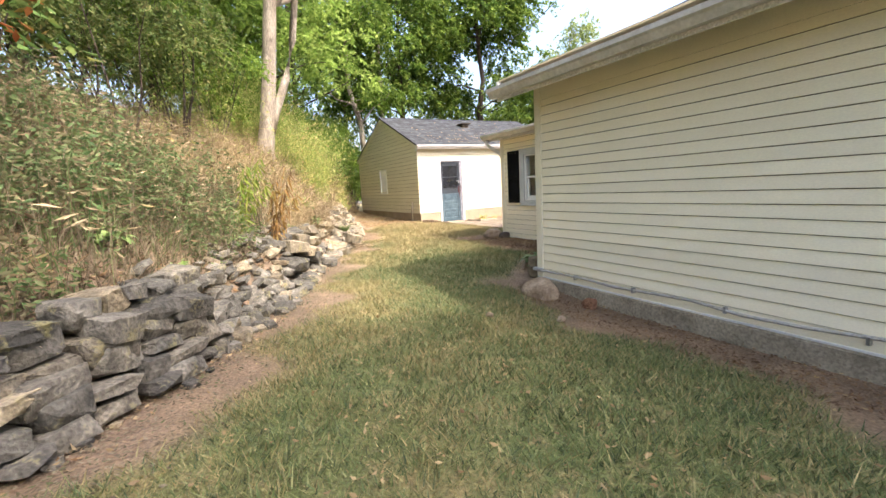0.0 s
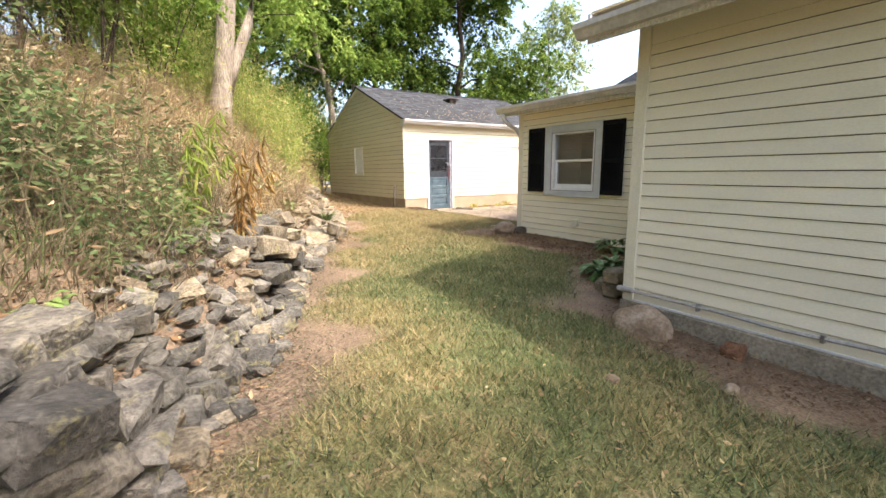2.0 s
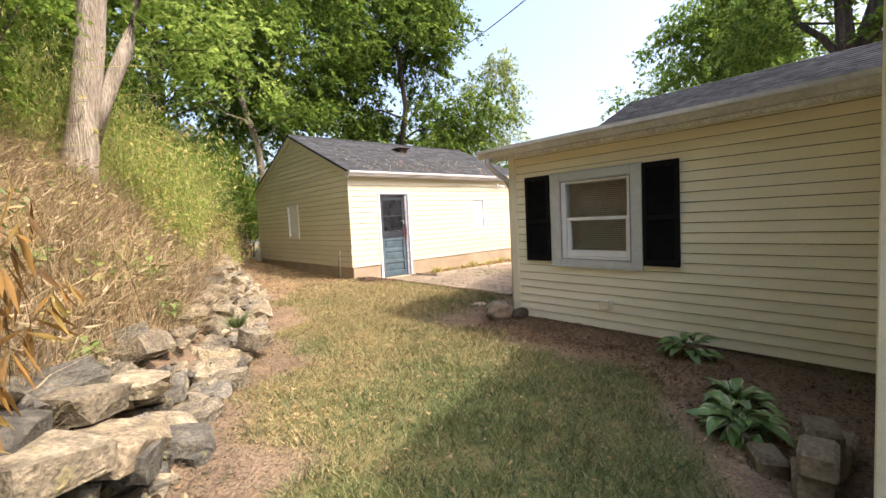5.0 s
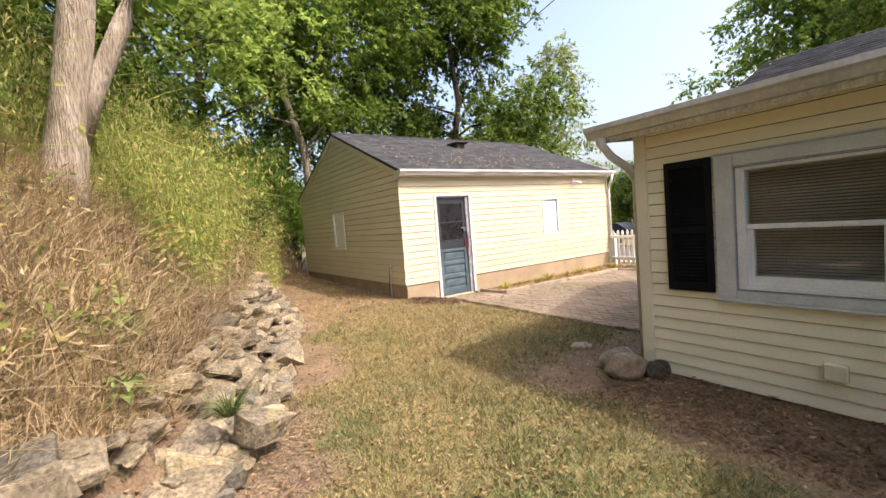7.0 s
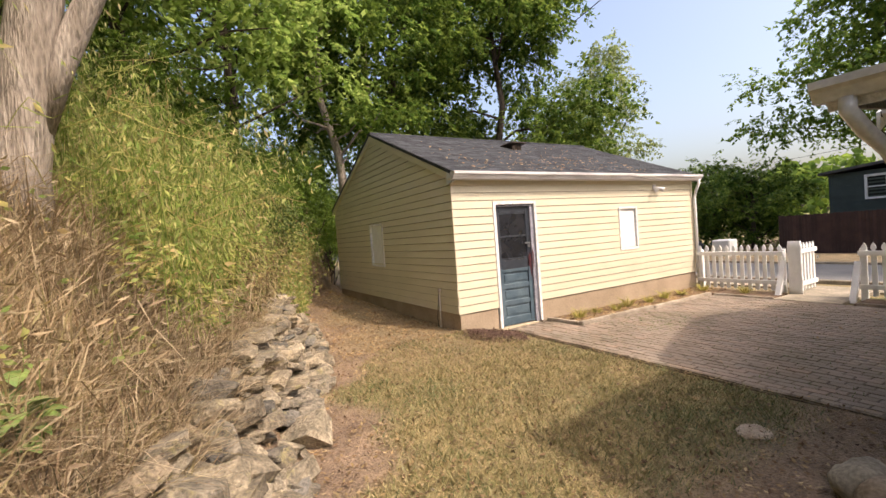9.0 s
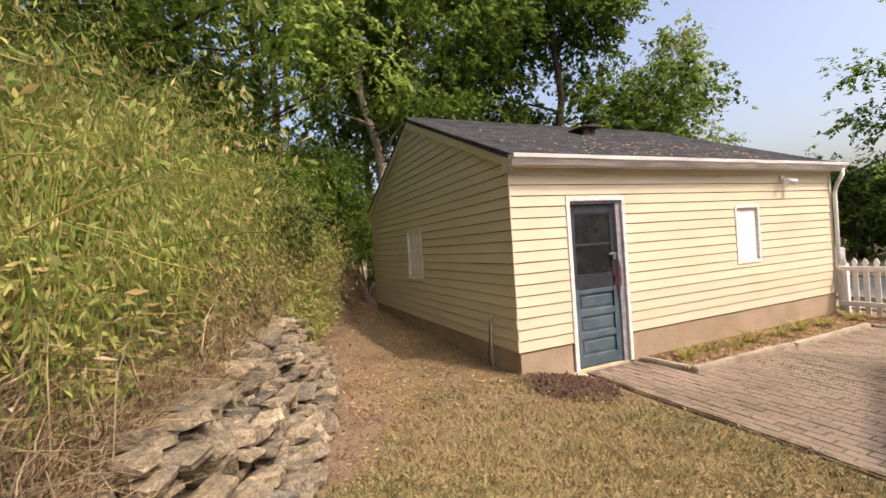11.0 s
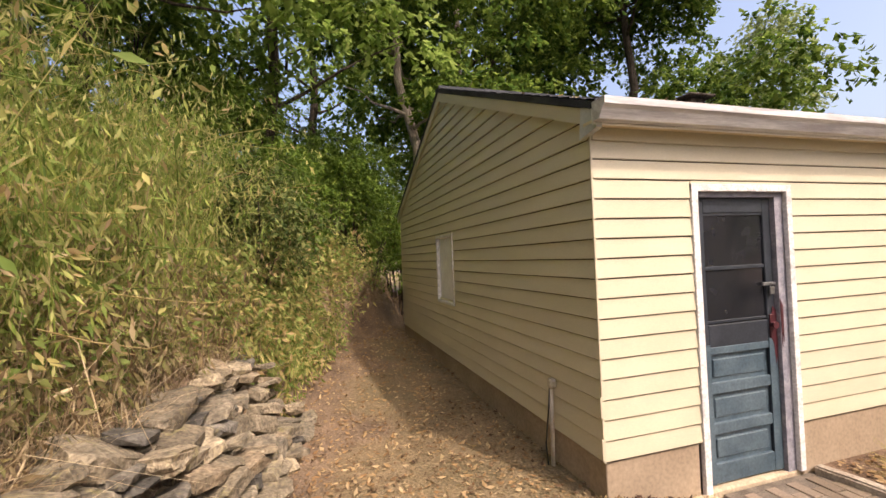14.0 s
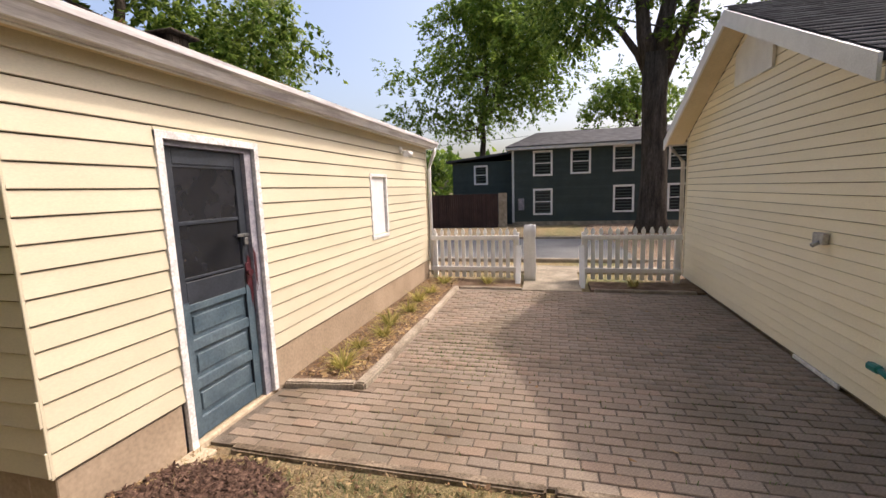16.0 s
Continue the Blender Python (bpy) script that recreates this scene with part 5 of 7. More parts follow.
ww = part("wall", boxes((BX + 2, BX + 8, 13.75, 18.4, BZ, 3.75)), DARKGREEN, wing)
lap_boards(f2, ww, lambda z: (13.75, 18.3), BZ + 0.3, 3.7, 0.2, [], DARKGREEN, 0.02)
bm = bmesh.new()
prism(bm, [(BX + 1.6, 13.74, 4.25), (BX + 1.6, 18.8, 3.75), (BX + 1.6, 18.8, 3.9), (BX + 1.6, 13.74, 4.4)], (7, 0, 0))
part("roof", bm, ROOFFAR, wing)
far_window(f2, 15.7, 16.75, 2.05, 3.5, wing)
pf = thing("board_fence", (BX - 1.5, 16.8, BZ), "tall dark brown board fence beside the green house", "fence")
for i in range(36):
    y = 14.55 + i * 0.145
    part("board", boxes((BX - 1.5, BX - 1.47, y, y + 0.137, BZ - 0.1, 1.40 + 0.015 * (i % 3))), REDFENCE, pf)
part("end_board", boxes((BX - 1.56, BX - 1.44, 13.95, 14.5, BZ - 0.1, 1.45), bevel=0.01), WOODOLD, pf, "pale weathered end boards")
# parked car and a low box by the far hedge
CY = -8.2
car = thing("parked_car", (30.0, 33.0 + CY, -0.75), "dark parked car by the far hedge", "car")
bm = bmesh.new()
prism(bm, [(29.1, 31.0 + CY, -0.45), (29.1, 35.2 + CY, -0.45), (29.1, 35.2 + CY, 0.05), (29.1, 34.3 + CY, 0.15), (29.1, 33.7 + CY, 0.62), (29.1, 32.0 + CY, 0.66), (29.1, 31.2 + CY, 0.2), (29.1, 31.0 + CY, 0.1)], (1.75, 0, 0))
bmesh.ops.bevel(bm, geom=list(bm.edges), offset=0.08, segments=2, affect="EDGES")
part("body", bm, CARPAINT, car)
part("side_window", boxes((29.08, 29.1, 32.1 + CY, 33.6 + CY, 0.2, 0.55), bevel=0.005), DARKGLASS, car)
for y in (31.8 + CY, 34.4 + CY):
    bm = bmesh.new()
    tube(bm, [(29.05, y, -0.45), (29.28, y, -0.45)], 0.32, 16)
    wh = part("wheel", bm, RUBBER, car)
    bm = bmesh.new()
    tube(bm, [(29.03, y, -0.45), (29.06, y, -0.45)], 0.18, 12)
    part("rim", bm, STEEL, wh)
bm = boxes((30.0, 31.0, 20.9, 21.9, -0.8, 0.25), bevel=0.06)
solo("utility_box", bm, GREYTRIM, "pale grey utility box beyond the street", "box")
# overhead wires and a pole
bm = bmesh.new()
tube(bm, [(9.2, 24.2, 1.0), (9.2, 24.2, 11.0)], [0.14, 0.10], 10)
pole = solo("utility_pole", bm, BARK, "grey wooden utility pole among trees", "pole")
for a, b, sag in (((16.0, 21.0, 9.5), (7.2, 6.6, 5.6), 0.25), ((60, 60, 7.0), (38, -5, 6.6), 0.6)):
    a, b = Vector(a), Vector(b)
    bm = bmesh.new()
    tube(bm, [a.lerp(b, t) - Vector((0, 0, 4 * sag * t * (1 - t))) for t in (i / 14 for i in range(15))], 0.014, 5)
    solo("overhead_wire", bm, WIRE, "thin black overhead wire", "wire", "overhead wires")


# ---- stones ----
def stone_mesh(seed, blocky, mat):
    """A rough split stone: hull of points pushed towards a slab."""
    r = np.random.default_rng(seed)
    bm = bmesh.new()
    corners = np.array([(i, j, k) for i in (-1, 1) for j in (-1, 1) for k in (-1, 1)], float) * r.uniform(0.52, 0.95, (8, 3))
    d = unit(r.normal(size=(20, 3)))
    p = np.sign(d) * np.abs(d) ** blocky * r.uniform(0.82, 1.0, (20, 1))
    p = np.concatenate([corners, p])
    p = p / np.abs(p).max(0)
    for q in p:
        bm.verts.new(q * 0.5)
    res = bmesh.ops.convex_hull(bm, input=bm.verts)
    bmesh.ops.delete(bm, geom=list({g for g in res["geom_interior"] + res["geom_unused"] if isinstance(g, bmesh.types.BMVert)}), context="VERTS")
    bmesh.ops.subdivide_edges(bm, edges=list(bm.edges), cuts=1, use_grid_fill=True)
    for v in bm.verts:
        v.co += noise.noise_vector(v.co * 5.5 + Vector((seed * 3.7, seed, 0))) * 0.055
    bmesh.ops.recalc_face_normals(bm, faces=bm.faces)
    me = bpy.data.meshes.new("stone")
    bm.to_mesh(me)
    bm.free()
    me.materials.append(mat)
    return me


STONES = [stone_mesh(s, 0.45 + 0.05 * (s % 5), STONE) for s in range(18)]
TANSTONES = [stone_mesh(s, 0.45 + 0.05 * (s % 5), TANSTONE) for s in range(40, 58)]
wall = thing("retaining_wall", (1.0, 6.5, 0.0), "dry-stacked grey fieldstone retaining wall, partly tumbled", "stone wall", kind="structure")
WB = BASE[wall.name]


def lay(x, y, z, lx, ly, lz, yaw, tilt=0.0, roll=0.0):
    # the tumbled end of the wall is of paler, tan stone
    kind = TANSTONES if rng.random() < 0.07 + 0.83 * float(smooth(5.0, 10.0, y)) else STONES
    ob = new("stone", kind[rng.integers(len(kind))])
    ob.parent = wall
    ob.matrix_basis = Matrix.LocRotScale(Vector((x, y, z)) - WB, Euler((roll, tilt, yaw)), Vector((lx, ly, lz)))


def foot_yaw(y):
    return math.atan2(0.6, float(foot(y + 0.3) - foot(y - 0.3)))


def loose(y):
    """0 where the wall still stands in courses, 1 where it has slumped into a heap."""
    return float(smooth(3.4, 5.2, y))


for course in range(7):
    y = -0.9 + 0.13 * course
    while y < 15.5:
        k = loose(y)
        late = float(smooth(10.6, 11.6, y))       # stacked again towards the garage, of flatter stones
        if course == 6 and late < 0.5 or 7.2 < y < 11.0 and (course > 3 or rng.random() < 0.22 * course) or k > 0.5 and late < 0.5 and course > 3 and rng.random() < 0.4:
            y += 0.35
            continue
        ln = rng.uniform(0.17, 0.42) * (1 - 0.45 * k) * (1 + 0.45 * late)
        hgt = (rng.uniform(0.07, 0.11) if rng.random() < 0.35 else rng.uniform(0.12, 0.19)) * (1 - 0.36 * k) * (1 - 0.1 * late)
        yaw = foot_yaw(y)
        dirx, diry = math.cos(yaw), math.sin(yaw)
        back = 0.08 + course * (0.05 + 0.09 * k * (1 - 0.75 * late)) + rng.uniform(-0.05, 0.05) * (1 + k)
        cx, cy = float(foot(y)) - diry * back, y + dirx * back
        zz = float(land(foot(y) + 0.3, y)) + 0.06 + course * (0.112 - 0.02 * k + 0.02 * late) + rng.uniform(-0.02, 0.02)
        k *= 1 - 0.6 * late
        lay(cx, cy, zz, ln * 1.05, rng.uniform(0.26, 0.38) * (1 - 0.5 * k), hgt * 1.05, yaw + rng.uniform(-0.2, 0.2) * (1 + 3 * k), rng.uniform(-0.14, 0.14) * (1 + 2.5 * k), rng.uniform(-0.15, 0.15) * (1 + 2.5 * k))
        y += ln * diry * rng.uniform(0.9, 1.08)
# the largest stones of the wall
for x, yy, z, lx, ly, lz, a in ((2.60, 9.15, 0.26, 0.42, 0.34, 0.30, 0.6), (0.62, 6.55, 0.58, 0.52, 0.42, 0.26, 0.8), (0.85, 6.95, 0.62, 0.55, 0.4, 0.24, 1.2), (1.12, 7.35, 0.55, 0.5, 0.4, 0.26, 0.9), (1.30, 7.05, 0.28, 0.5, 0.4, 0.26, 1.0), (0.9, 6.3, 0.3, 0.55, 0.4, 0.28, 1.0), (1.45, 7.75, 0.45, 0.5, 0.4, 0.22, 1.1), (-0.62, 3.25, 0.52, 0.46, 0.36, 0.24, 0.9), (-0.25, 3.75, 0.48, 0.46, 0.34, 0.22, 0.8), (1.25, 7.1, 0.36, 0.7, 0.5, 0.26, 1.1), (1.0, 6.75, 0.5, 0.55, 0.4, 0.24, 0.7), (3.25, 12.5, 0.6, 0.42, 0.3, 0.24, 1.0), (3.45, 12.95, 0.45, 0.4, 0.3, 0.2, 0.5)):
    lay(x, yy, z, lx * 0.8, ly * 0.85, lz * 0.75, a, 0.15, 0.1)
# stones slumped down the slope behind the face
for i in range(520):
    yy = rng.uniform(3.9, 15.0)
    o = rng.uniform(-0.14, 0.75) if yy < 7.4 else rng.uniform(-0.10, 0.62)
    x = float(foot(yy)) - o
    s = rng.uniform(0.07, 0.18) if rng.random() < 0.75 or yy < 6.4 else rng.uniform(0.2, 0.34)
    lay(x, yy, float(land(x, yy)) + s * 0.18 + (0.05 if o > 0.2 else 0), s * 1.5, s * 1.1, s * rng.uniform(0.35, 0.7), rng.uniform(0, 6), rng.uniform(-0.5, 0.5), rng.uniform(-0.5, 0.5))
for i in range(40):
    yy = rng.uniform(2.0, 8.0)
    x = float(foot(yy)) + rng.uniform(0.0, 0.2)
    s = rng.uniform(0.05, 0.14)
    lay(x, yy, float(land(x, yy)) + s * 0.2, s * 1.3, s, s * 0.6, rng.uniform(0, 6), rng.uniform(-0.3, 0.3))


BOULDER = surface("tan_boulder", (0.24, 0.17, 0.11), (0.40, 0.32, 0.24), 5, 40, 0.85, 0.5, 0.015, vary=0.2, grain=0.3)


def boulder(x, y, z, rx, ry, rz, label, mat=BOULDER, seed=0):
    bm = bmesh.new()
    bmesh.ops.create_icosphere(bm, subdivisions=4, radius=1.0)
    for v in bm.verts:
        d = noise.noise(v.co * 1.3 + Vector((seed * 7.1, 0, 0))) * 0.22 + noise.noise(v.co * 4 + Vector((seed, 3, 0))) * 0.05
        c = v.co * (1 + d)
        v.co = Vector((x + c.x * rx, y + c.y * ry, z + c.z * rz))
    for f in bm.faces:
        f.smooth = True
    return solo("boulder", bm, mat, label, "rock")


boulder(3.43, 4.02, -0.08, 0.19, 0.26, 0.17, "round tan boulder against the concrete foundation", seed=1)
boulder(5.66, 8.27, 0.10, 0.21, 0.17, 0.14, "smooth grey-tan boulder at a house corner", seed=2)
boulder(5.80, 8.42, 0.09, 0.20, 0.15, 0.15, "dark boulder behind another at the house corner", CONCRETE, seed=3)
boulder(5.85, 8.08, 0.05, 0.14, 0.12, 0.12, "brown boulder half hidden at the house corner", DARKBARK, seed=4)
boulder(6.15, 9.15, 0.035, 0.15, 0.11, 0.025, "flat pale stone lying in thin grass", seed=5)
boulder(2.9, 3.1, -0.09, 0.05, 0.04, 0.035, "small pale stone lying on the lawn", seed=6)
boulder(2.35, 3.55, -0.05, 0.04, 0.05, 0.03, "small pale stone lying on the lawn", seed=7)
bm = boxes((3.52, 3.62, 3.30, 3.44, -0.22, -0.05), bevel=0.02)
bmesh.ops.subdivide_edges(bm, edges=list(bm.edges), cuts=2, use_grid_fill=True)
for v in bm.verts:
    v.co += noise.noise_vector(v.co * 19) * 0.02
solo("broken_brick", bm, surface("rusty_brick", (0.16, 0.08, 0.05), (0.28, 0.15, 0.09), 12, 50, 0.9, 0.6, grain=0.4), "rusty brown broken brick beside the foundation", "brick")
BLOCK = surface("mossy_edging_block", (0.15, 0.12, 0.08), (0.26, 0.21, 0.14), 7, 45, 0.9, 0.5, vary=0.25, grain=0.4)
for x, y, z, a in ((3.93, 4.65, 0.02, 0.2), (4.20, 4.62, 0.02, -0.1), (3.90, 4.62, 0.17, 0.1), (4.18, 4.64, 0.17, 0.25), (4.06, 4.86, -0.02, 0.5), (4.43, 4.60, 0.02, 0.0)):
    bm = boxes((-0.12, 0.12, -0.08, 0.08, -0.07, 0.07), bevel=0.02)
    ob = part("edging_block", bm, BLOCK)
    ob.matrix_basis = pose(x, y, z, 0, 0, math.degrees(a))
    tagged(ob, "mossy tan concrete edging block in a stack", "block", "stacked edging blocks")


PALELITTER = leafy("pale_leaf_litter", [(0.24, 0.16, 0.08), (0.33, 0.24, 0.13), (0.15, 0.09, 0.05), (0.42, 0.32, 0.19), (0.25, 0.165, 0.09)], 0.08, 0.8, 2.0)
DARKLITTER = leafy("dark_leaf_litter", [(0.10, 0.06, 0.04), (0.16, 0.10, 0.06), (0.22, 0.14, 0.08)], 0.05, 0.8, 2.0)


bm = boxes((8.40, 8.52, 8.60, 8.66, 0.36, 0.42), bevel=0.015)
tube(bm, [(8.40, 8.63, 0.39), (8.30, 8.64, 0.37)], [0.022, 0.014], 10)
solo("hose_nozzle", bm, GREENPLASTIC, "teal plastic hose nozzle at the house wall", "nozzle")
solo("trim_strip", boxes((8.85, 9.55, 8.605, 8.625, 0.03, 0.07), bevel=0.004), OLDWHITE, "loose white trim strip at the foot of the siding", "trim")


# ---- plants of the yard ----
def variegated():
    """Green leaf with a cream margin."""
    m, nt, b = base_mat("cream_edged_hosta_leaf", 0.45)
    sep = nt.nodes.new("ShaderNodeSeparateXYZ")
    nt.links.new(nt.nodes.new("ShaderNodeTexCoord").outputs["Object"], sep.inputs[0])
    ab = nt.nodes.new("ShaderNodeMath")
    ab.operation = "ABSOLUTE"
    nt.links.new(sep.outputs["Y"], ab.inputs[0])
    green = ramp(nt, add_noise(nt, 6, 4), [(0.3, (0.06, 0.13, 0.03)), (0.7, (0.13, 0.22, 0.06))])
    col = mix(nt, green, (0.42, 0.43, 0.25), ramp(nt, ab.outputs[0], [(0.17, (0, 0, 0)), (0.21, (0.8, 0.8, 0.8))]))
    nt.links.new(col, b.inputs["Base Color"])
    return m


def leaf_mesh(name, mat, wide=0.5):
    """One broad pointed leaf, cupped and drooping, a metre long."""
    bm = bmesh.new()
    rows = []
    for t, w in ((0.0, 0.05), (0.2, 0.75), (0.45, 1.0), (0.75, 0.62), (1.0, 0.04)):
        z = 0.10 * math.sin(t * 3.0) - 0.30 * t * t
        rows.append([bm.verts.new((t, s_ * w * wide / 2, z + 0.10 * abs(s_) * w)) for s_ in (-1, 0, 1)])
    for a, b in zip(rows, rows[1:]):
        for k in (0, 1):
            bm.faces.new((a[k], a[k + 1], b[k + 1], b[k])).smooth = True
    me = bpy.data.meshes.new(name)
    bm.to_mesh(me)
    bm.free()
    me.materials.append(mat)
    return me


HOSTALEAF = variegated()
LIMELEAF = surface("fresh_lime_leaf", (0.12, 0.19, 0.04), (0.20, 0.27, 0.07), 3, 20, 0.5, 0.1, vary=0.3, grain=0.2)
LEAF_H, LEAF_L = leaf_mesh("leaf", HOSTALEAF, 0.55), leaf_mesh("leaf", LIMELEAF, 0.6)


def leaf_plant(name, x, y, z, r, n, leaf, label, cat="plant", group="", up=0.5):
    """A low plant of single leaves on stalks round one crown."""
    ob = thing(name, (x, y, z), label, cat, group)
    for i in range(n):
        a = rng.uniform(0, 2 * math.pi)
        k = rng.uniform(0.1, 0.55) * r
        l = new("leaf", leaf)
        l.parent = ob
        l.matrix_basis = Matrix.LocRotScale(Vector((math.cos(a) * k, math.sin(a) * k, rng.uniform(0.1, 0.9) * r * up)), Euler((rng.uniform(-0.4, 0.4), rng.uniform(-0.7, 0.35), a)), Vector((1, 1, 1)) * rng.uniform(0.45, 0.8) * r)
    bm = bmesh.new()
    tube(bm, [(x, y, z - 0.03), (x, y, z + 0.4 * r * up)], [0.02, 0.008], 6)
    part("stalk", bm, HOSTALEAF, ob)
    return ob


def hosta(x, y, z, r, n, label):
    leaf_plant("hosta", x, y, z, r, n, LEAF_H, label, "plant", "hostas by the house", 0.75)


hosta(4.30, 5.05, -0.05, 0.27, 60, "leafy green hosta with cream edges in the mulch")
hosta(5.55, 5.80, 0.02, 0.26, 30, "leafy green hosta with cream edges in the mulch")
hosta(4.6, 5.15, -0.02, 0.24, 44, "dark leafy hosta against the siding")
chips("leaf_litter", 6500, lambda n: (lambda yy: (5.95 - rng.uniform(0, 1, n) * (1.0 + 1.1 * smooth(6.4, 4.6, yy)), yy))(rng.uniform(4.45, 8.3, n)), land, DARKLITTER, 0.04, "dark leaf mulch along the low wing", "leaves")
chips("leaf_litter", 2400, rect(3.1, 3.72, 0.0, 4.5), land, DARKLITTER, 0.035, "dry leaf bits along the concrete foundation", "leaves")
chips("leaf_litter", 10000, lambda n: (rng.uniform(2.0, 7.1, n), 13.4 - 6.6 * rng.uniform(0, 1, n) ** 1.5), lambda x, y: land(x, y) + 0.014, PALELITTER, 0.036, "fallen dry leaves over thin lawn", "leaves")
chips("leaf_litter", 6500, rect(2.4, 7.1, 7.6, 15.5), lambda x, y: land(x, y) + 0.012, DARKLITTER, 0.04, "dark dead leaves over thin lawn", "leaves")
chips("leaf_litter", 4200, rect(4.2, 6.2, 13.2, 20.0), land, LITTER, 0.055, "fallen dry leaves beside the garage gable", "leaves")
chips("leaf_litter", 2600, rect(-1.5, 5.5, 0.5, 9.0), lambda x, y: land(x, y) + 0.022, PALELITTER, 0.036, "a few dry leaves on the lawn", "leaves")
chips("dry_grass_bits", 9000, lambda n: (lambda yy: (foot(yy) + rng.uniform(-0.1, 1.0, n) * rng.uniform(0.3, 1, n), yy))(rng.uniform(0.0, 10.0, n)), lambda x, y: land(x, y) + 0.008, OLDSTRAW, 0.028, "grey-brown dry grass bits on the bare strip", "litter")
chips("leaf_litter", 60, rect(7.2, 12.0, 9.0, 12.5), lambda x, y: 0.025 + 0 * x, LITTER, 0.05, "a few dead leaves on brick", "leaves")
# earth and straw crumbs on the scree
chips("leaf_litter", 3200, lambda n: (lambda yy: (foot(yy) - rng.uniform(-0.2, 1.2, n), yy))(rng.uniform(1.0, 15, n)), land, LITTER, 0.05, "dry plant litter among the stones", "leaves")

# ---- mown lawn ----
n = 520000
lx, ly = rng.uniform(-3.0, 7.0, n), rng.uniform(0.2, 13.3, n)
keep = (behind(lx, ly) < -0.1) & (bareness(lx, ly) < rng.uniform(0.15, 0.95, n)) & ~((lx > HX - 0.1) & (ly < HY + 0.1)) & ~((lx > WX - 0.05) & (ly < WY + 0.05)) & ~((lx > GX0) & (ly > GY0))
lx, ly = lx[keep], ly[keep]
n = len(lx)
clump = 0.6 + 0.8 * (0.5 + 0.5 * np.sin(lx * 7 + 3 * np.sin(ly * 5)) * np.sin(ly * 8 + lx))
hgt = rng.uniform(0.02, 0.07, n) * clump
a = rng.uniform(0, 2 * np.pi, n)
lean = np.stack([np.cos(a), np.sin(a), np.zeros(n)], 1) * (hgt * rng.uniform(0.3, 1.3, n))[:, None]
p = np.stack([lx, ly, land(lx, ly) - 0.004], 1)
b = rng.uniform(0, 2 * np.pi, n)
sd = np.stack([np.cos(b), np.sin(b), np.zeros(n)], 1) * (rng.uniform(0.002, 0.0055, n))[:, None]
v = np.stack([p - sd, p + sd, p + lean + np.array([0, 0, 1.0]) * hgt[:, None]], 1).reshape(-1, 3)
lawn = tagged(raw_mesh("lawn_grass", v, np.full(n, 3), np.arange(3 * n), LAWNBLADE), "short mown grass, green in shade and straw-coloured in patches", "grass", kind="stuff")
at = lawn.data.attributes.new("dry", "FLOAT", "POINT")
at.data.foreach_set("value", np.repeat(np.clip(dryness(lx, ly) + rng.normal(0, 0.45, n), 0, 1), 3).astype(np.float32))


# ---- the bank: dry grass and weeds ----
def bank_places(n, y0, y1, s0, s1):
    yy = rng.uniform(y0, y1, n)
    xx = foot(yy) - rng.uniform(s0, s1, n) / 0.88
    return xx, yy


def blades_on(name, xx, yy, h0, h1, lean, width, mat, label, cat="grass", droop=0.0):
    n = len(xx)
    p = np.stack([xx, yy, land(xx, yy) - 0.02], 1)
    H = rng.uniform(h0, h1, n)
    a = rng.uniform(0, 2 * np.pi, n)
    ln = np.stack([np.cos(a) + 0.25, np.sin(a), rng.uniform(-droop, 0, n)], 1) * (H * rng.uniform(0.1, lean, n))[:, None]
    v, f, l = blade_arrays(p, H, ln, rng.uniform(0.6, 1.3, n) * width)
    return tagged(raw_mesh(name, v, f, l, mat), label, cat, kind="stuff")


def patchy(xx, yy, f, seed):
    k = np.sin(xx * f + seed) * np.sin(yy * f * 0.9 + 2 * seed) + 0.6 * np.sin(xx * f * 2.3 - yy * f * 1.7 + seed)
    return k


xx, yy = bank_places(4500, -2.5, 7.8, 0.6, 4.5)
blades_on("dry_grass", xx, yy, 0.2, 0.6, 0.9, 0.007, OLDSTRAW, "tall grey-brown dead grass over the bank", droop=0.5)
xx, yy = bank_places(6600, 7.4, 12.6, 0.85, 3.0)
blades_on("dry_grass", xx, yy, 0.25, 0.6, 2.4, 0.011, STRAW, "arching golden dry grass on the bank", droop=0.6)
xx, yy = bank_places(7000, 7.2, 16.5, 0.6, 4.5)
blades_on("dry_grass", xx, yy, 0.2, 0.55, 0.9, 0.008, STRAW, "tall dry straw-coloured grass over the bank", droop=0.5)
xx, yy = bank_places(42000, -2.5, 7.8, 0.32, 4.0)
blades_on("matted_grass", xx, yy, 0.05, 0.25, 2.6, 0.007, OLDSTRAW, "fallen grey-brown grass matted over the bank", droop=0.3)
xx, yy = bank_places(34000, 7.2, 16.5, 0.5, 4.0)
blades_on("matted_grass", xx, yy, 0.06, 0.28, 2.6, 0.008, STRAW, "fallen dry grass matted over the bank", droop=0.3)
xx, yy = bank_places(9000, -2.5, 14.5, 0.45, 1.6)
blades_on("dry_grass", xx, yy, 0.1, 0.35, 1.6, 0.007, OLDSTRAW, "matted dead grass above the stones", droop=0.6)
xx, yy = bank_places(26000, -2.5, 12, 0.7, 5.0)
k = (patchy(xx, yy, 1.3, 0.7) > 0.15) & (yy < 7.6)
blades_on("weed_grass", xx[k], yy[k], 0.12, 0.42, 1.7, 0.007, GREENBLADE, "green weedy grass in patches on the bank", droop=0.3)
xx, yy = bank_places(7000, 9.0, 13.0, 0.4, 1.1)
blades_on("matted_grass", xx, yy, 0.08, 0.3, 2.4, 0.010, STRAW, "bleached dead grass fallen over the stones", droop=0.5)
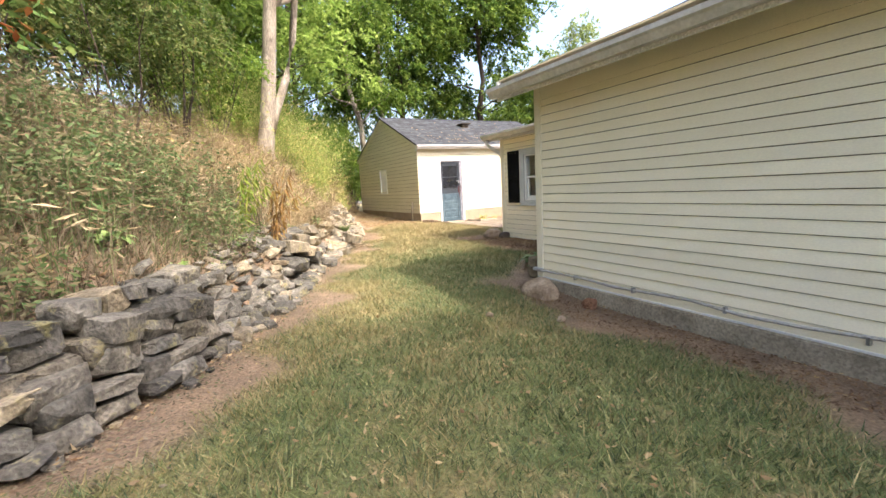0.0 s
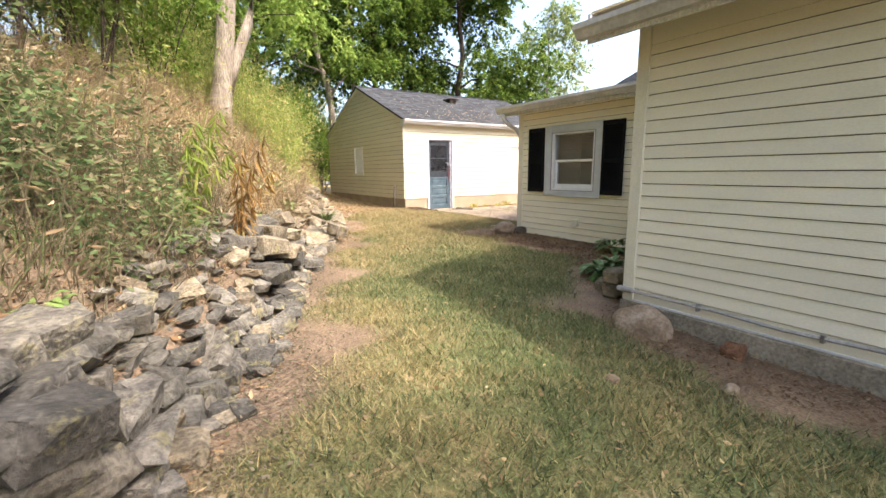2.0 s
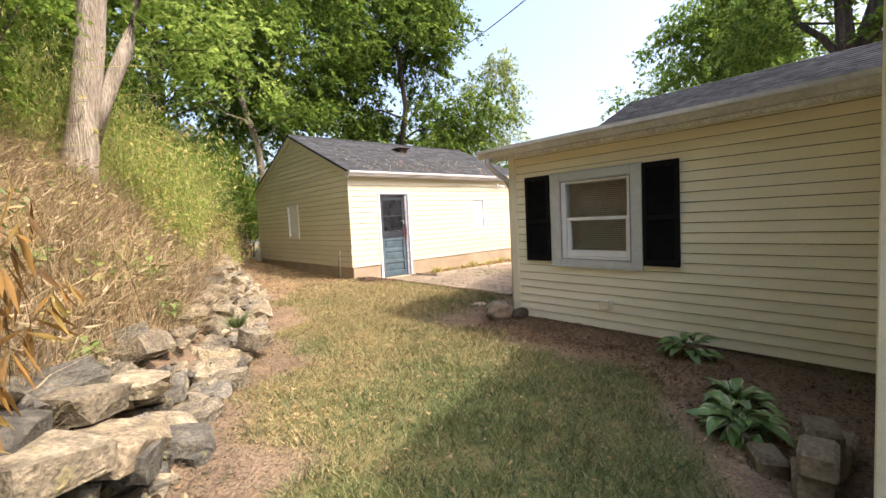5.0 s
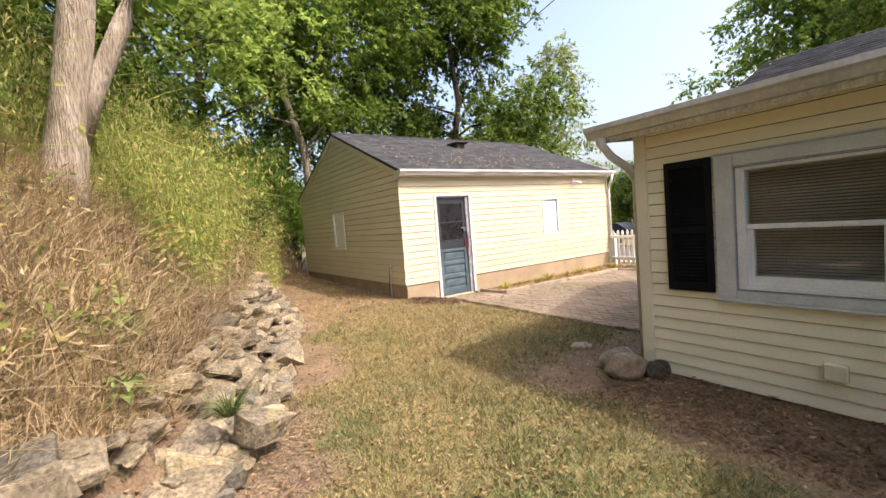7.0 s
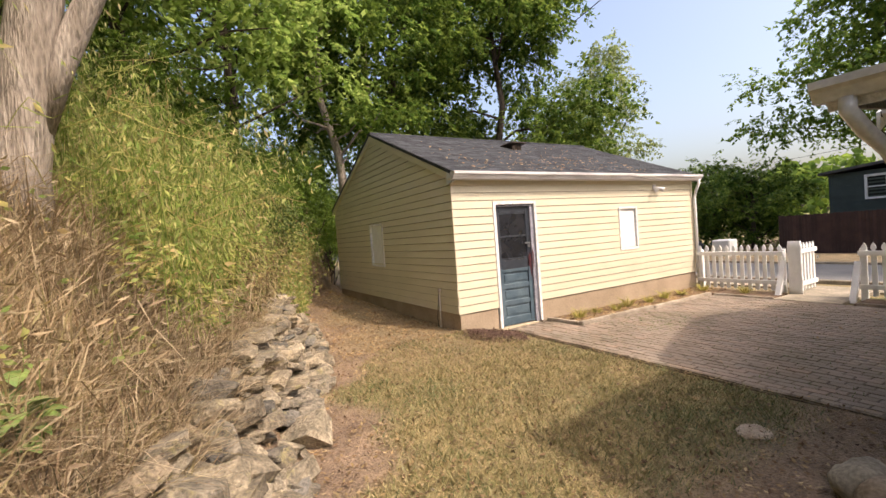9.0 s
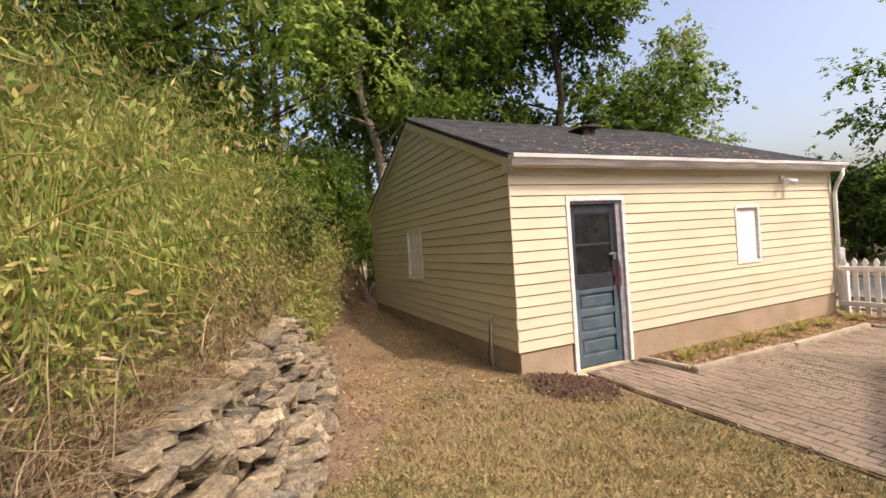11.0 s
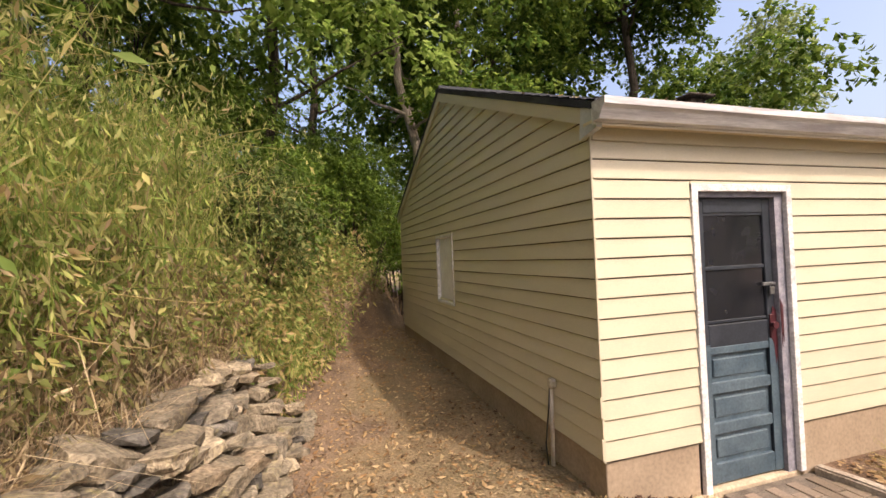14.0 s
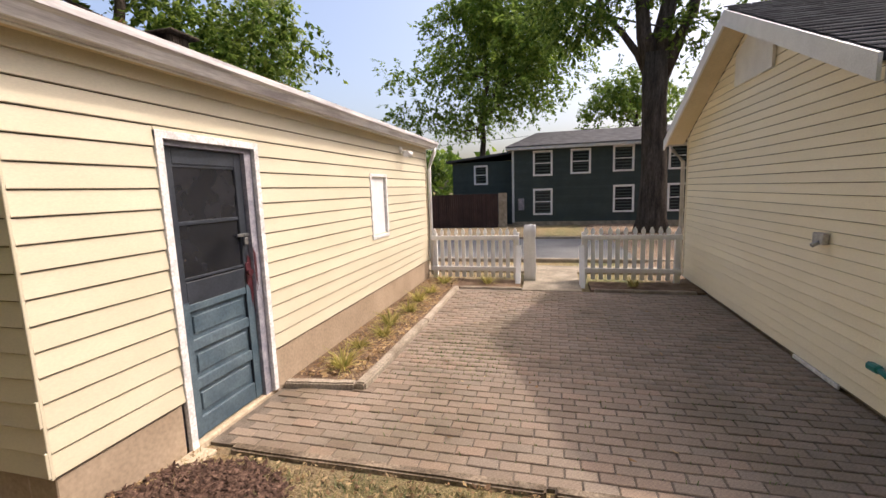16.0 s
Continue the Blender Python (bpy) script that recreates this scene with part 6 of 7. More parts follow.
# pale dead stalks standing above the rest, with seed heads
xx, yy = bank_places(1500, 0.0, 9.5, 0.7, 3.2)
blades_on("dead_stalks", xx, yy, 0.5, 1.0, 0.55, 0.006, OLDSTRAW, "pale upright dead weed stalks on the bank", droop=0.2)
# foxtail heads
xx, yy = bank_places(2600, 0.5, 15, 0.6, 3.0)
n = len(xx)
a = rng.uniform(0, 2 * np.pi, n)
w = unit(np.stack([np.cos(a), np.sin(a), rng.uniform(-0.4, 0.6, n)], 1))
p = np.stack([xx, yy, land(xx, yy) + rng.uniform(0.15, 0.55, n)], 1)
v, f, l = leaf_arrays(p, w, sides_of(w), rng.uniform(0.08, 0.16, n), 0.022, 0.5)
tagged(raw_mesh("foxtail_heads", v, f, l, STRAW), "bristly pale foxtail seed heads nodding", "grass", kind="stuff")


def leafy_stems(name, xx, yy, h0, h1, per, leaf, ratio, mat, label, stem_mat, droop=-0.6, spread_=0.28, cat="weeds"):
    """Upright weed stems, each clothed with hanging narrow leaves."""
    n = len(xx)
    base = np.stack([xx, yy, land(xx, yy)], 1)
    H = rng.uniform(h0, h1, n)
    a = rng.uniform(0, 2 * np.pi, n)
    lean = np.stack([np.cos(a) + 0.35, np.sin(a) - 0.1, np.zeros(n)], 1) * (H * rng.uniform(0.05, spread_, n))[:, None]
    v, f, l = blade_arrays(base, H, lean, 0.008)
    tagged(raw_mesh(name, v, f, l, stem_mat), "thin upright stems of the weed patch", cat, kind="stuff")
    t = rng.uniform(0.03, 1.0, (n, per))
    q = base[:, None] + np.stack([lean[:, 0:1] * t ** 1.6, lean[:, 1:2] * t ** 1.6, H[:, None] * t], -1)
    q = q.reshape(-1, 3)
    m = len(q)
    a = rng.uniform(0, 2 * np.pi, m)
    out = np.stack([np.cos(a), np.sin(a), rng.uniform(droop * 1.6, droop * 0.2 + 0.4, m)], 1)
    w = unit(out)
    q = q + np.stack([np.cos(a), np.sin(a), np.zeros(m)], 1) * rng.uniform(0, 0.09, m)[:, None]
    L = rng.uniform(0.6, 1.35, m) * leaf
    v, f, l = leaf_arrays(q, w, sides_of(w), L, L * ratio, 0.15)
    return tagged(raw_mesh(name, v, f, l, mat), label, cat, kind="stuff")


BANKLEAF = leafy("grey_green_weed_leaf", [(0.075, 0.125, 0.05), (0.12, 0.175, 0.07), (0.17, 0.215, 0.09), (0.22, 0.19, 0.11), (0.18, 0.13, 0.08)], 0.35, low=0.7, patch=1.1)
xx, yy = bank_places(70, 7.8, 12.0, 0.8, 2.6)
leafy_stems("weed_sprigs", xx, yy, 0.2, 0.6, 12, 0.075, 0.5, BROADLEAF, "small green weeds among dry grass", BROADLEAF)
# the great yellow-green weed patch
xx, yy = bank_places(2300, 11.0, 17.4, 0.7, 3.7)
k = (rng.uniform(0, 1, len(xx)) < smooth(11.0, 12.4, yy)) & (np.hypot(xx - 1.55, yy - 11.8) > 0.8)
leafy_stems("weed_patch", xx[k], yy[k], 0.6, 2.15, 66, 0.078, 0.19, WEEDLEAF, "dense yellow-green weeds with drooping narrow leaves", WEEDLEAF, droop=-2.4, spread_=0.5)
xx, yy = bank_places(60, 8.4, 11.6, 2.2, 3.8)
leafy_stems("weed_patch", xx, yy, 0.6, 1.2, 30, 0.09, 0.22, WEEDLEAF, "yellowing weeds among dry grass", STRAW)
xx, yy = bank_places(520, 15.6, 20.6, 0.3, 2.6)
leafy_stems("weed_patch", xx, yy, 0.4, 1.3, 30, 0.10, 0.35, BROADLEAF, "green weeds on the bank beside the garage", WEEDLEAF, droop=-1.0, spread_=0.6)
xx, yy = bank_places(240, 15.3, 18.2, 0.1, 0.9)
leafy_stems("weed_patch", xx, yy, 0.3, 1.0, 30, 0.085, 0.30, BROADLEAF, "green weeds at the foot of the bank", WEEDLEAF, droop=-1.2, spread_=0.6)
xx, yy = bank_places(9000, 16.0, 23.0, 0.25, 3.2)
blades_on("matted_grass", xx, yy, 0.06, 0.3, 2.6, 0.009, STRAW, "fallen dry grass on the slope past the garage", droop=0.3)
chips("leaf_litter", 5200, lambda n: (lambda yy: (foot(yy) - rng.uniform(0.1, 2.6, n), yy))(rng.uniform(16.5, 23.5, n)), lambda x, y: land(x, y) + 0.02, LITTER, 0.07, "dry leaves over the slope past the garage", "leaves")
# long arching stems with broad hanging leaves
xx, yy = bank_places(170, 12.4, 16.6, 0.85, 1.8)
leafy_stems("vine_weeds", xx, yy, 0.8, 2.0, 22, 0.10, 0.34, BROADLEAF, "broad-leaved green weeds hanging over the stones", WEEDLEAF, droop=-1.6, spread_=0.75)
xx, yy = bank_places(420, 12.4, 16.6, 0.55, 1.5)
leafy_stems("dead_weeds", xx, yy, 0.25, 0.95, 26, 0.075, 0.26, DEADLEAF, "brown dead weeds low in the patch", STRAW, droop=-2.0, spread_=0.7)
xx, yy = bank_places(500, 10.4, 15.6, 0.5, 1.9)
blades_on("dead_stalks", xx, yy, 0.3, 0.9, 1.6, 0.007, STRAW, "pale dead stalks leaning out of the weeds", droop=0.6)
n = 240
xx, yy = bank_places(n, 11.4, 17.2, 0.6, 2.6)
zz = land(xx, yy) + rng.uniform(0.4, 2.1, n)
aa = rng.uniform(-1.6, 0.6, n)
go = rng.uniform(0.35, 0.95, n)
bm = bmesh.new()
for i in range(n):
    p0 = Vector((xx[i], yy[i], zz[i]))
    way = Vector((math.cos(aa[i]), math.sin(aa[i]), 0)) * go[i]
    up_ = rng.uniform(-0.25, 0.35)
    tube(bm, [p0, p0 + way * 0.35 + Vector((0, 0, up_ * 0.6)), p0 + way * 0.7 + Vector((0, 0, up_)), p0 + way + Vector((0, 0, up_ * 0.7))], [0.004, 0.004, 0.003, 0.002], 4)
me = bpy.data.meshes.new("vine_stems")
bm.to_mesh(me)
bm.free()
me.materials.append(BROADLEAF)
tagged(new("vine_stems", me), "pale green arching weed stems", "weeds", kind="stuff")
xx, yy = bank_places(330, 11.8, 16.5, 0.7, 1.25)
leafy_stems("weed_patch", xx, yy, 0.3, 0.8, 26, 0.09, 0.32, BROADLEAF, "green weeds leaning over the stones", WEEDLEAF)
xx, yy = bank_places(2000, -2.5, 8.6, 0.9, 4.6)
k = (patchy(xx, yy, 1.1, 2.0) > -0.3) & (rng.uniform(0, 1, len(yy)) < smooth(8.8, 7.0, yy))
leafy_stems("weed_patch", xx[k], yy[k], 0.35, 1.05, 52, 0.062, 0.36, BANKLEAF, "grey-green weeds on the bank", BANKLEAF, spread_=0.6)
xx, yy = bank_places(650, 0.5, 6.6, 0.5, 1.5)
k = patchy(xx, yy, 1.7, 0.4) > -0.5
leafy_stems("weed_patch", xx[k], yy[k], 0.2, 0.6, 34, 0.055, 0.34, BANKLEAF, "low grey-green weeds above the stones", BANKLEAF, spread_=0.7)
chips("leaf_litter", 7000, lambda n: (lambda yy: (foot(yy) - rng.uniform(0.3, 2.2, n), yy))(rng.uniform(0.0, 8.0, n)), lambda x, y: land(x, y) + 0.015, DARKLITTER, 0.06, "dark brown dead leaves on the bank", "leaves")
# lime and rust drooping plants
for x, y, m, lab, h in ((0.30, 6.35, LIME, "tall lime-green plant with drooping strap leaves", 1.1), (0.75, 6.75, RUST, "tall rust-brown dying plant with drooping leaves", 1.2)):
    n = 240
    t = rng.uniform(0.05, 1, n)
    a = rng.uniform(0, 2 * np.pi, n)
    z0 = float(land(x, y))
    b = rng.integers(0, 5, n)
    p = np.stack([x + 0.25 * t ** 2 + 0.16 * t * np.cos(b * 1.3), y + 0.1 * t + 0.16 * t * np.sin(b * 1.3), z0 + h * t * (0.7 + 0.07 * b)], 1)
    w = unit(np.stack([np.cos(a), np.sin(a), rng.uniform(-3.2, -0.4, n)], 1))
    v, f, l = leaf_arrays(p, w, sides_of(w), rng.uniform(0.12, 0.26, n), rng.uniform(0.014, 0.03, n), 0.2)
    ob = tagged(raw_mesh("dock_plant", v, f, l, m), lab, "plant")
    bm = bmesh.new()
    tube(bm, [(x, y, z0 - 0.05), (x + 0.06, y + 0.03, z0 + h * 0.5), (x + 0.25, y + 0.1, z0 + h)], [0.012, 0.009, 0.004], 6)
    part("stem", bm, m, ob)
# low leafy sprigs at the stones
for x, y, r, n in ((-0.75, 4.35, 0.16, 26), (-0.35, 4.45, 0.12, 18), (1.85, 9.35, 0.15, 24), (2.75, 12.1, 0.12, 18), (1.2, 8.3, 0.13, 16), (0.9, 9.1, 0.17, 26), (1.85, 10.1, 0.22, 26), (1.6, 9.85, 0.15, 14)):
    leaf_plant("leafy_sprig", x, y, float(land(x, y)) + 0.03, r, n, LEAF_L, "bright leafy sprig growing above the stones", "plant", "sprigs above the stones", 1.3)
tuft(2.40, 9.02, 0.45, 0.2, 120, GREENBLADE, "round green tuft growing between the stones", "grass_tuft")


# ---- trees ----
rng = np.random.default_rng(23)
def wood(bm, pts, r0, r1, sides=10):
    n = len(pts)
    tube(bm, pts, [r0 + (r1 - r0) * (i / (n - 1)) ** 0.8 for i in range(n)], sides)


def crooked(a, b, k, amount):
    a, b = Vector(a), Vector(b)
    out = []
    for i in range(k + 1):
        t = i / k
        out.append(a.lerp(b, t) + Vector(rng.normal(0, amount, 3)) * (math.sin(math.pi * t) if 0 < i < k else 0))
    return out


def crown_cloud(centres, radii, n, leaf, ratio=0.6, flat=0.8, per=13):
    """Leaves set along drooping twigs, the twigs in uneven clumps round limb ends, so that gaps stay open."""
    centres, radii = np.array(centres), np.array(radii)
    m = max(4, n // per)
    pick = rng.choice(len(centres), m, p=radii ** 2 / (radii ** 2).sum())
    d = random_ways(m)
    d[:, 2] = np.abs(d[:, 2]) * np.where(rng.random(m) < 0.72, 1, -0.6)
    r = rng.uniform(0.12, 1.0, m) ** 0.5
    wob = 1 + 0.3 * np.sin(d[:, 0] * 5 + pick) * np.sin(d[:, 1] * 4 + 2 * pick)
    at_ = centres[pick] + d * (r * wob * radii[pick])[:, None] * np.array([1, 1, flat])
    way = unit(d * np.array([1, 1, 0.4]) + 0.5 * random_ways(m) + np.array([0, 0, -0.35]))
    reach = leaf * rng.uniform(2.2, 4.6, m)
    t = rng.uniform(0, 1, (m, per))
    p = at_[:, None] + way[:, None] * (t * reach[:, None])[..., None]
    p[..., 2] -= 0.35 * t ** 2 * reach[:, None]
    p = p.reshape(-1, 3) + rng.normal(0, leaf * 0.18, (m * per, 3))
    k = m * per
    w = unit(np.repeat(way, per, 0) * 0.6 + random_ways(k, 0.5) * 0.9 + np.array([0, 0, -0.45]))
    side = unit(unit(np.cross(w, np.array([[0, 0, 1.0]]))) + 0.4 * random_ways(k))
    L = rng.uniform(0.6, 1.3, k) * leaf
    return leaf_arrays(p, w, side, L, L * ratio, 0.2)


def tree(x, y, h, r, leaves, leaf, mat, bark, label, lean=(0, 0), trunk=0.18, bare=0.3, clumps=46):
    z0 = float(land(x, y)) - 0.1
    tr = thing("tree", (x, y, z0), label, "tree")
    bm = bmesh.new()
    top = Vector((x + lean[0], y + lean[1], z0 + h * 0.86))
    spine = crooked((x, y, z0), top, 7, 0.03 * h / 3)
    wood(bm, spine, trunk, trunk * 0.25)
    cen, rad = [], []
    for i in range(clumps):
        t = rng.uniform(bare, 1.0)
        j = min(6, int(t * 7))
        p0 = spine[j].lerp(spine[j + 1], t * 7 - j)
        a = rng.uniform(0, 2 * math.pi)
        reach = r * rng.uniform(0.35, 1.0) * (1.0 - 0.55 * max(0, t - 0.55) / 0.45)
        p1 = p0 + Vector((math.cos(a) * reach, math.sin(a) * reach, reach * rng.uniform(0.1, 0.6)))
        if i < 26:
            wood(bm, crooked(p0, p1, 4, 0.05 * reach), trunk * 0.30 * (1.1 - t * 0.6), 0.012, 6)
        cen.append(tuple(p1))
        rad.append(r * rng.uniform(0.17, 0.36))
    part("trunk", bm, bark, tr, recalc=False)
    v, f, l = crown_cloud(cen, rad, int(leaves * (1.35 if y > 22 else 1.1)), leaf * 1.2)
    ob = raw_mesh("crown", v - np.array([[x, y, z0]]), f, l, mat, tr)
    return tr


# the pale two-stemmed tree on the bank
tx, ty = 1.47, 12.35
tz = float(land(tx, ty)) - 0.2
twin = thing("tree", (tx, ty, tz), "pale grey-barked tree with two stems on the bank", "tree")
bm = bmesh.new()
tube(bm, [(tx - 0.16, ty, tz), (tx - 0.12, ty, tz + 0.6), (tx + 0.0, ty, tz + 1.3), (tx + 0.17, ty + 0.05, tz + 2.5), (tx + 0.40, ty + 0.1, tz + 4.5), (tx + 0.6, ty + 0.2, tz + 7), (tx + 0.6, ty + 0.4, tz + 10)], [0.30, 0.225, 0.195, 0.178, 0.165, 0.145, 0.10], 14)
tube(bm, [(tx + 0.03, ty + 0.0, tz + 1.0), (tx + 0.24, ty + 0.02, tz + 1.6), (tx + 0.60, ty + 0.06, tz + 2.5), (tx + 0.86, ty + 0.1, tz + 3.5), (tx + 1.3, ty + 0.2, tz + 6.2), (tx + 1.6, ty + 0.3, tz + 9)], [0.135, 0.112, 0.10, 0.092, 0.075, 0.05], 12)
tcen, trad = [], []
for i in range(26):
    t = rng.uniform(5.5, 10.5)
    a = rng.uniform(0, 6.28)
    q = Vector((tx + 0.5 + math.cos(a) * rng.uniform(0.6, 3.2), ty + 0.3 + math.sin(a) * rng.uniform(0.6, 3.2), tz + t))
    if i < 12:
        wood(bm, crooked((tx + 0.55, ty + 0.2, tz + t - 1.2), q, 3, 0.1), 0.05, 0.012, 6)
    tcen.append(tuple(q))
    trad.append(rng.uniform(0.5, 1.1))
part("trunk", bm, BARK, twin, recalc=False)
v, f, l = crown_cloud(tcen, trad, 9000, 0.13)
raw_mesh("crown", v - np.array([[tx, ty, tz]]), f, l, MAPLE, twin)

TREES = [
    # x, y, height, crown radius, leaves, leaf length, trunk radius, lowest limb, dark bark
    (7.3, 22.4, 14, 3.4, 14000, 0.17, 0.22, 0.42, 0), (10.9, 25.0, 16, 4.4, 22000, 0.18, 0.24, 0.42, 1), (16.6, 24.8, 17, 4.9, 40000, 0.20, 0.3, 0.16, 1),
    (3.6, 20.5, 12, 3.2, 12000, 0.16, 0.16, 0.2, 1), (1.6, 17.5, 12, 3.2, 12000, 0.16, 0.15, 0.25, 1), (-1.2, 15.0, 11, 3.4, 12000, 0.16, 0.16, 0.2, 1),
    (-3.0, 11.5, 11, 3.4, 12000, 0.15, 0.15, 0.2, 1), (-4.6, 8.0, 10, 3.2, 12000, 0.15, 0.15, 0.15, 0), (-6.4, 4.5, 10, 3.2, 10000, 0.15, 0.15, 0.15, 1),
    (-8.0, 0.5, 10, 3.2, 8000, 0.16, 0.15, 0.15, 1), (-1.5, 22, 14, 4.2, 7000, 0.2, 0.2, 0.15, 1), (4.5, 28, 15, 4.6, 7000, 0.22, 0.24, 0.12, 1),
    (-6.5, 16, 13, 4.2, 7000, 0.2, 0.2, 0.15, 1), (-10, 9, 13, 4.2, 10000, 0.2, 0.2, 0.15, 1), (9.5, 33, 15, 5.0, 6500, 0.24, 0.25, 0.1, 1), (28.8, 29.0, 17, 3.4, 9000, 0.2, 0.2, 0.2, 0),
]
# crowns left of the garage get the leaf colour lightened as if in sun
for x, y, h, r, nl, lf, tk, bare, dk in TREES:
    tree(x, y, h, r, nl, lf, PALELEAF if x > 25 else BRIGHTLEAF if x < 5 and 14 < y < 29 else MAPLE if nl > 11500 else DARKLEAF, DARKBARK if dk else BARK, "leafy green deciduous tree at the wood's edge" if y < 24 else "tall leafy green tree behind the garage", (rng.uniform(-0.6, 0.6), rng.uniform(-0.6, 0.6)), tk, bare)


bm = bmesh.new()
wood(bm, crooked((10.75, 24.9, 8.9), (8.2, 26.0, 8.1), 6, 0.12), 0.11, 0.05, 8)
wood(bm, crooked((9.6, 25.4, 8.6), (9.0, 25.6, 9.5), 3, 0.06), 0.045, 0.015, 6)
solo("dead_limb", bm, DARKBARK, "bare dark dead limb caught among the trees", "branch")


def shrub(x, y, h, r, nl, leaf, mat, label):
    z0 = float(land(x, y)) - 0.05
    sh = thing("shrub", (x, y, z0), label, "shrub", "shrubs on the bank")
    bm = bmesh.new()
    cen, rad = [], []
    for i in range(9):
        a = rng.uniform(0, 6.28)
        q = Vector((x + math.cos(a) * r * rng.uniform(0.2, 0.9), y + math.sin(a) * r * rng.uniform(0.2, 0.9), z0 + h * rng.uniform(0.35, 0.95)))
        wood(bm, crooked((x + 0.1 * math.cos(a), y + 0.1 * math.sin(a), z0), q, 3, 0.06), 0.022, 0.006, 5)
        cen.append(tuple(q))
        rad.append(r * rng.uniform(0.35, 0.6))
    part("branchwork", bm, DARKBARK, sh, recalc=False)
    v, f, l = crown_cloud(cen, rad, nl, leaf, 0.5, 0.9)
    raw_mesh("foliage", v - np.array([[x, y, z0]]), f, l, mat, sh)


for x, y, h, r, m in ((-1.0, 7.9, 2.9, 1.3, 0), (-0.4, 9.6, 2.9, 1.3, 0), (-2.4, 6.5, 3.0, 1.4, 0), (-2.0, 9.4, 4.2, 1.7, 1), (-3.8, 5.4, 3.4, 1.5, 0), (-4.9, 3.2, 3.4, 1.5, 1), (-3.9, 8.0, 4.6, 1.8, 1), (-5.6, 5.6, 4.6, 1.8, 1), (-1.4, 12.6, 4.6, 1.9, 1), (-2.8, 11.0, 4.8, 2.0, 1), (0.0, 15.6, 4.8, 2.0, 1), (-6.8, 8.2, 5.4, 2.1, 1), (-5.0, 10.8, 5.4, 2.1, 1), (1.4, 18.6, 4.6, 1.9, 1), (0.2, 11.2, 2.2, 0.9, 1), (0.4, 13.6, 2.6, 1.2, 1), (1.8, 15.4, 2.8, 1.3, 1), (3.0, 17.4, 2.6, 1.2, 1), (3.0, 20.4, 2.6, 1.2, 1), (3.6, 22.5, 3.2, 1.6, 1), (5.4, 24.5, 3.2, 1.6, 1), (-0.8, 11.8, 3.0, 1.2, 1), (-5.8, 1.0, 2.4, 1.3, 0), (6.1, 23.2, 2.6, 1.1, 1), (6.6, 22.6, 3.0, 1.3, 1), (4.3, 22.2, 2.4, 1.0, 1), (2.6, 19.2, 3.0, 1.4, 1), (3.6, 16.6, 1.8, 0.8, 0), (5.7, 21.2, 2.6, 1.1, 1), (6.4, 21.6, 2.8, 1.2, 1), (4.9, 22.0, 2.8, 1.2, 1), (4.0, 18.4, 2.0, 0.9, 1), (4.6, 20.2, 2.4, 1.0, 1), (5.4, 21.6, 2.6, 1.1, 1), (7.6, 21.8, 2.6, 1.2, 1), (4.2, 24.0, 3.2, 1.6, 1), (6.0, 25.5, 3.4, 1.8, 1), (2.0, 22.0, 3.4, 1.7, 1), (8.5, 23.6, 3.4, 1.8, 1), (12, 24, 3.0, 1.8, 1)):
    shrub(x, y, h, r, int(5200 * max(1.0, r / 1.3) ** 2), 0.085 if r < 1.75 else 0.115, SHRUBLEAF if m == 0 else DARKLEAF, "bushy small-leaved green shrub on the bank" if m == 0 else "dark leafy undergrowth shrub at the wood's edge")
shrub(-1.75, 4.35, 1.75, 0.75, 900, 0.13, REDLEAF, "sumac shrub with reddening leaves on the bank")

# street trees
z0 = float(land(27.5, 7.0)) - 0.1
maple = thing("tree", (27.5, 6.3, z0), "huge old street tree with a forked trunk", "tree")
bm = bmesh.new()
tube(bm, [(27.5, 6.3, z0), (27.5, 6.3, z0 + 0.8), (27.5, 6.25, z0 + 3.0), (27.5, 6.35, z0 + 6.0), (27.5, 6.35, z0 + 8.4)], [0.9, 0.68, 0.58, 0.54, 0.6], 16)
mcen, mrad = [], []
for dx, dy, hh, r0 in ((-0.3, 0.8, 17, 0.42), (0.2, -0.6, 18, 0.5), (-0.2, -1.8, 16, 0.38), (0.4, 2.0, 14, 0.2)):
    q = Vector((27.5 + dx * 2.2, 6.3 + dy * 2.0, z0 + hh))
    sp = crooked((27.5, 6.35 + dy * 0.15, z0 + 7.4), q, 6, 0.25)
    wood(bm, sp, r0, 0.08, 9)
    for i in range(11):
        a, t = rng.uniform(0, 6.28), rng.integers(3, 7)
        e = sp[t] + Vector((math.cos(a) * rng.uniform(1, 4.2), math.sin(a) * rng.uniform(1, 4.2), rng.uniform(-2.2, 1.6)))
        wood(bm, crooked(sp[t], e, 3, 0.15), 0.07, 0.02, 5)
        mcen.append(tuple(e))
        mrad.append(rng.uniform(0.7, 1.5))
part("trunk", bm, DARKBARK, maple, recalc=False)
v, f, l = crown_cloud(mcen, mrad, 26000, 0.24)
raw_mesh("crown", v - np.array([[27.5, 6.3, z0]]), f, l, MAPLE, maple)
tree(46, 18.0, 20, 9.5, 34000, 0.3, DARKLEAF, DARKBARK, "spreading open-crowned tree behind the green house", (0, -1), 0.42, 0.42, 44)
tree(52, 3, 14, 6.0, 9000, 0.34, DARKLEAF, DARKBARK, "leafy tree far behind the green house", (0, 0), 0.35, 0.3, 30)
tree(33, -14, 14, 6.0, 9000, 0.34, MAPLE, DARKBARK, "leafy street tree beyond the house roof", (0, 0), 0.35, 0.3, 30)
tree(26, -2.5, 13, 5.0, 12000, 0.26, MAPLE, DARKBARK, "leafy street tree beyond the house roof", (0, 0), 0.35, 0.3, 30)
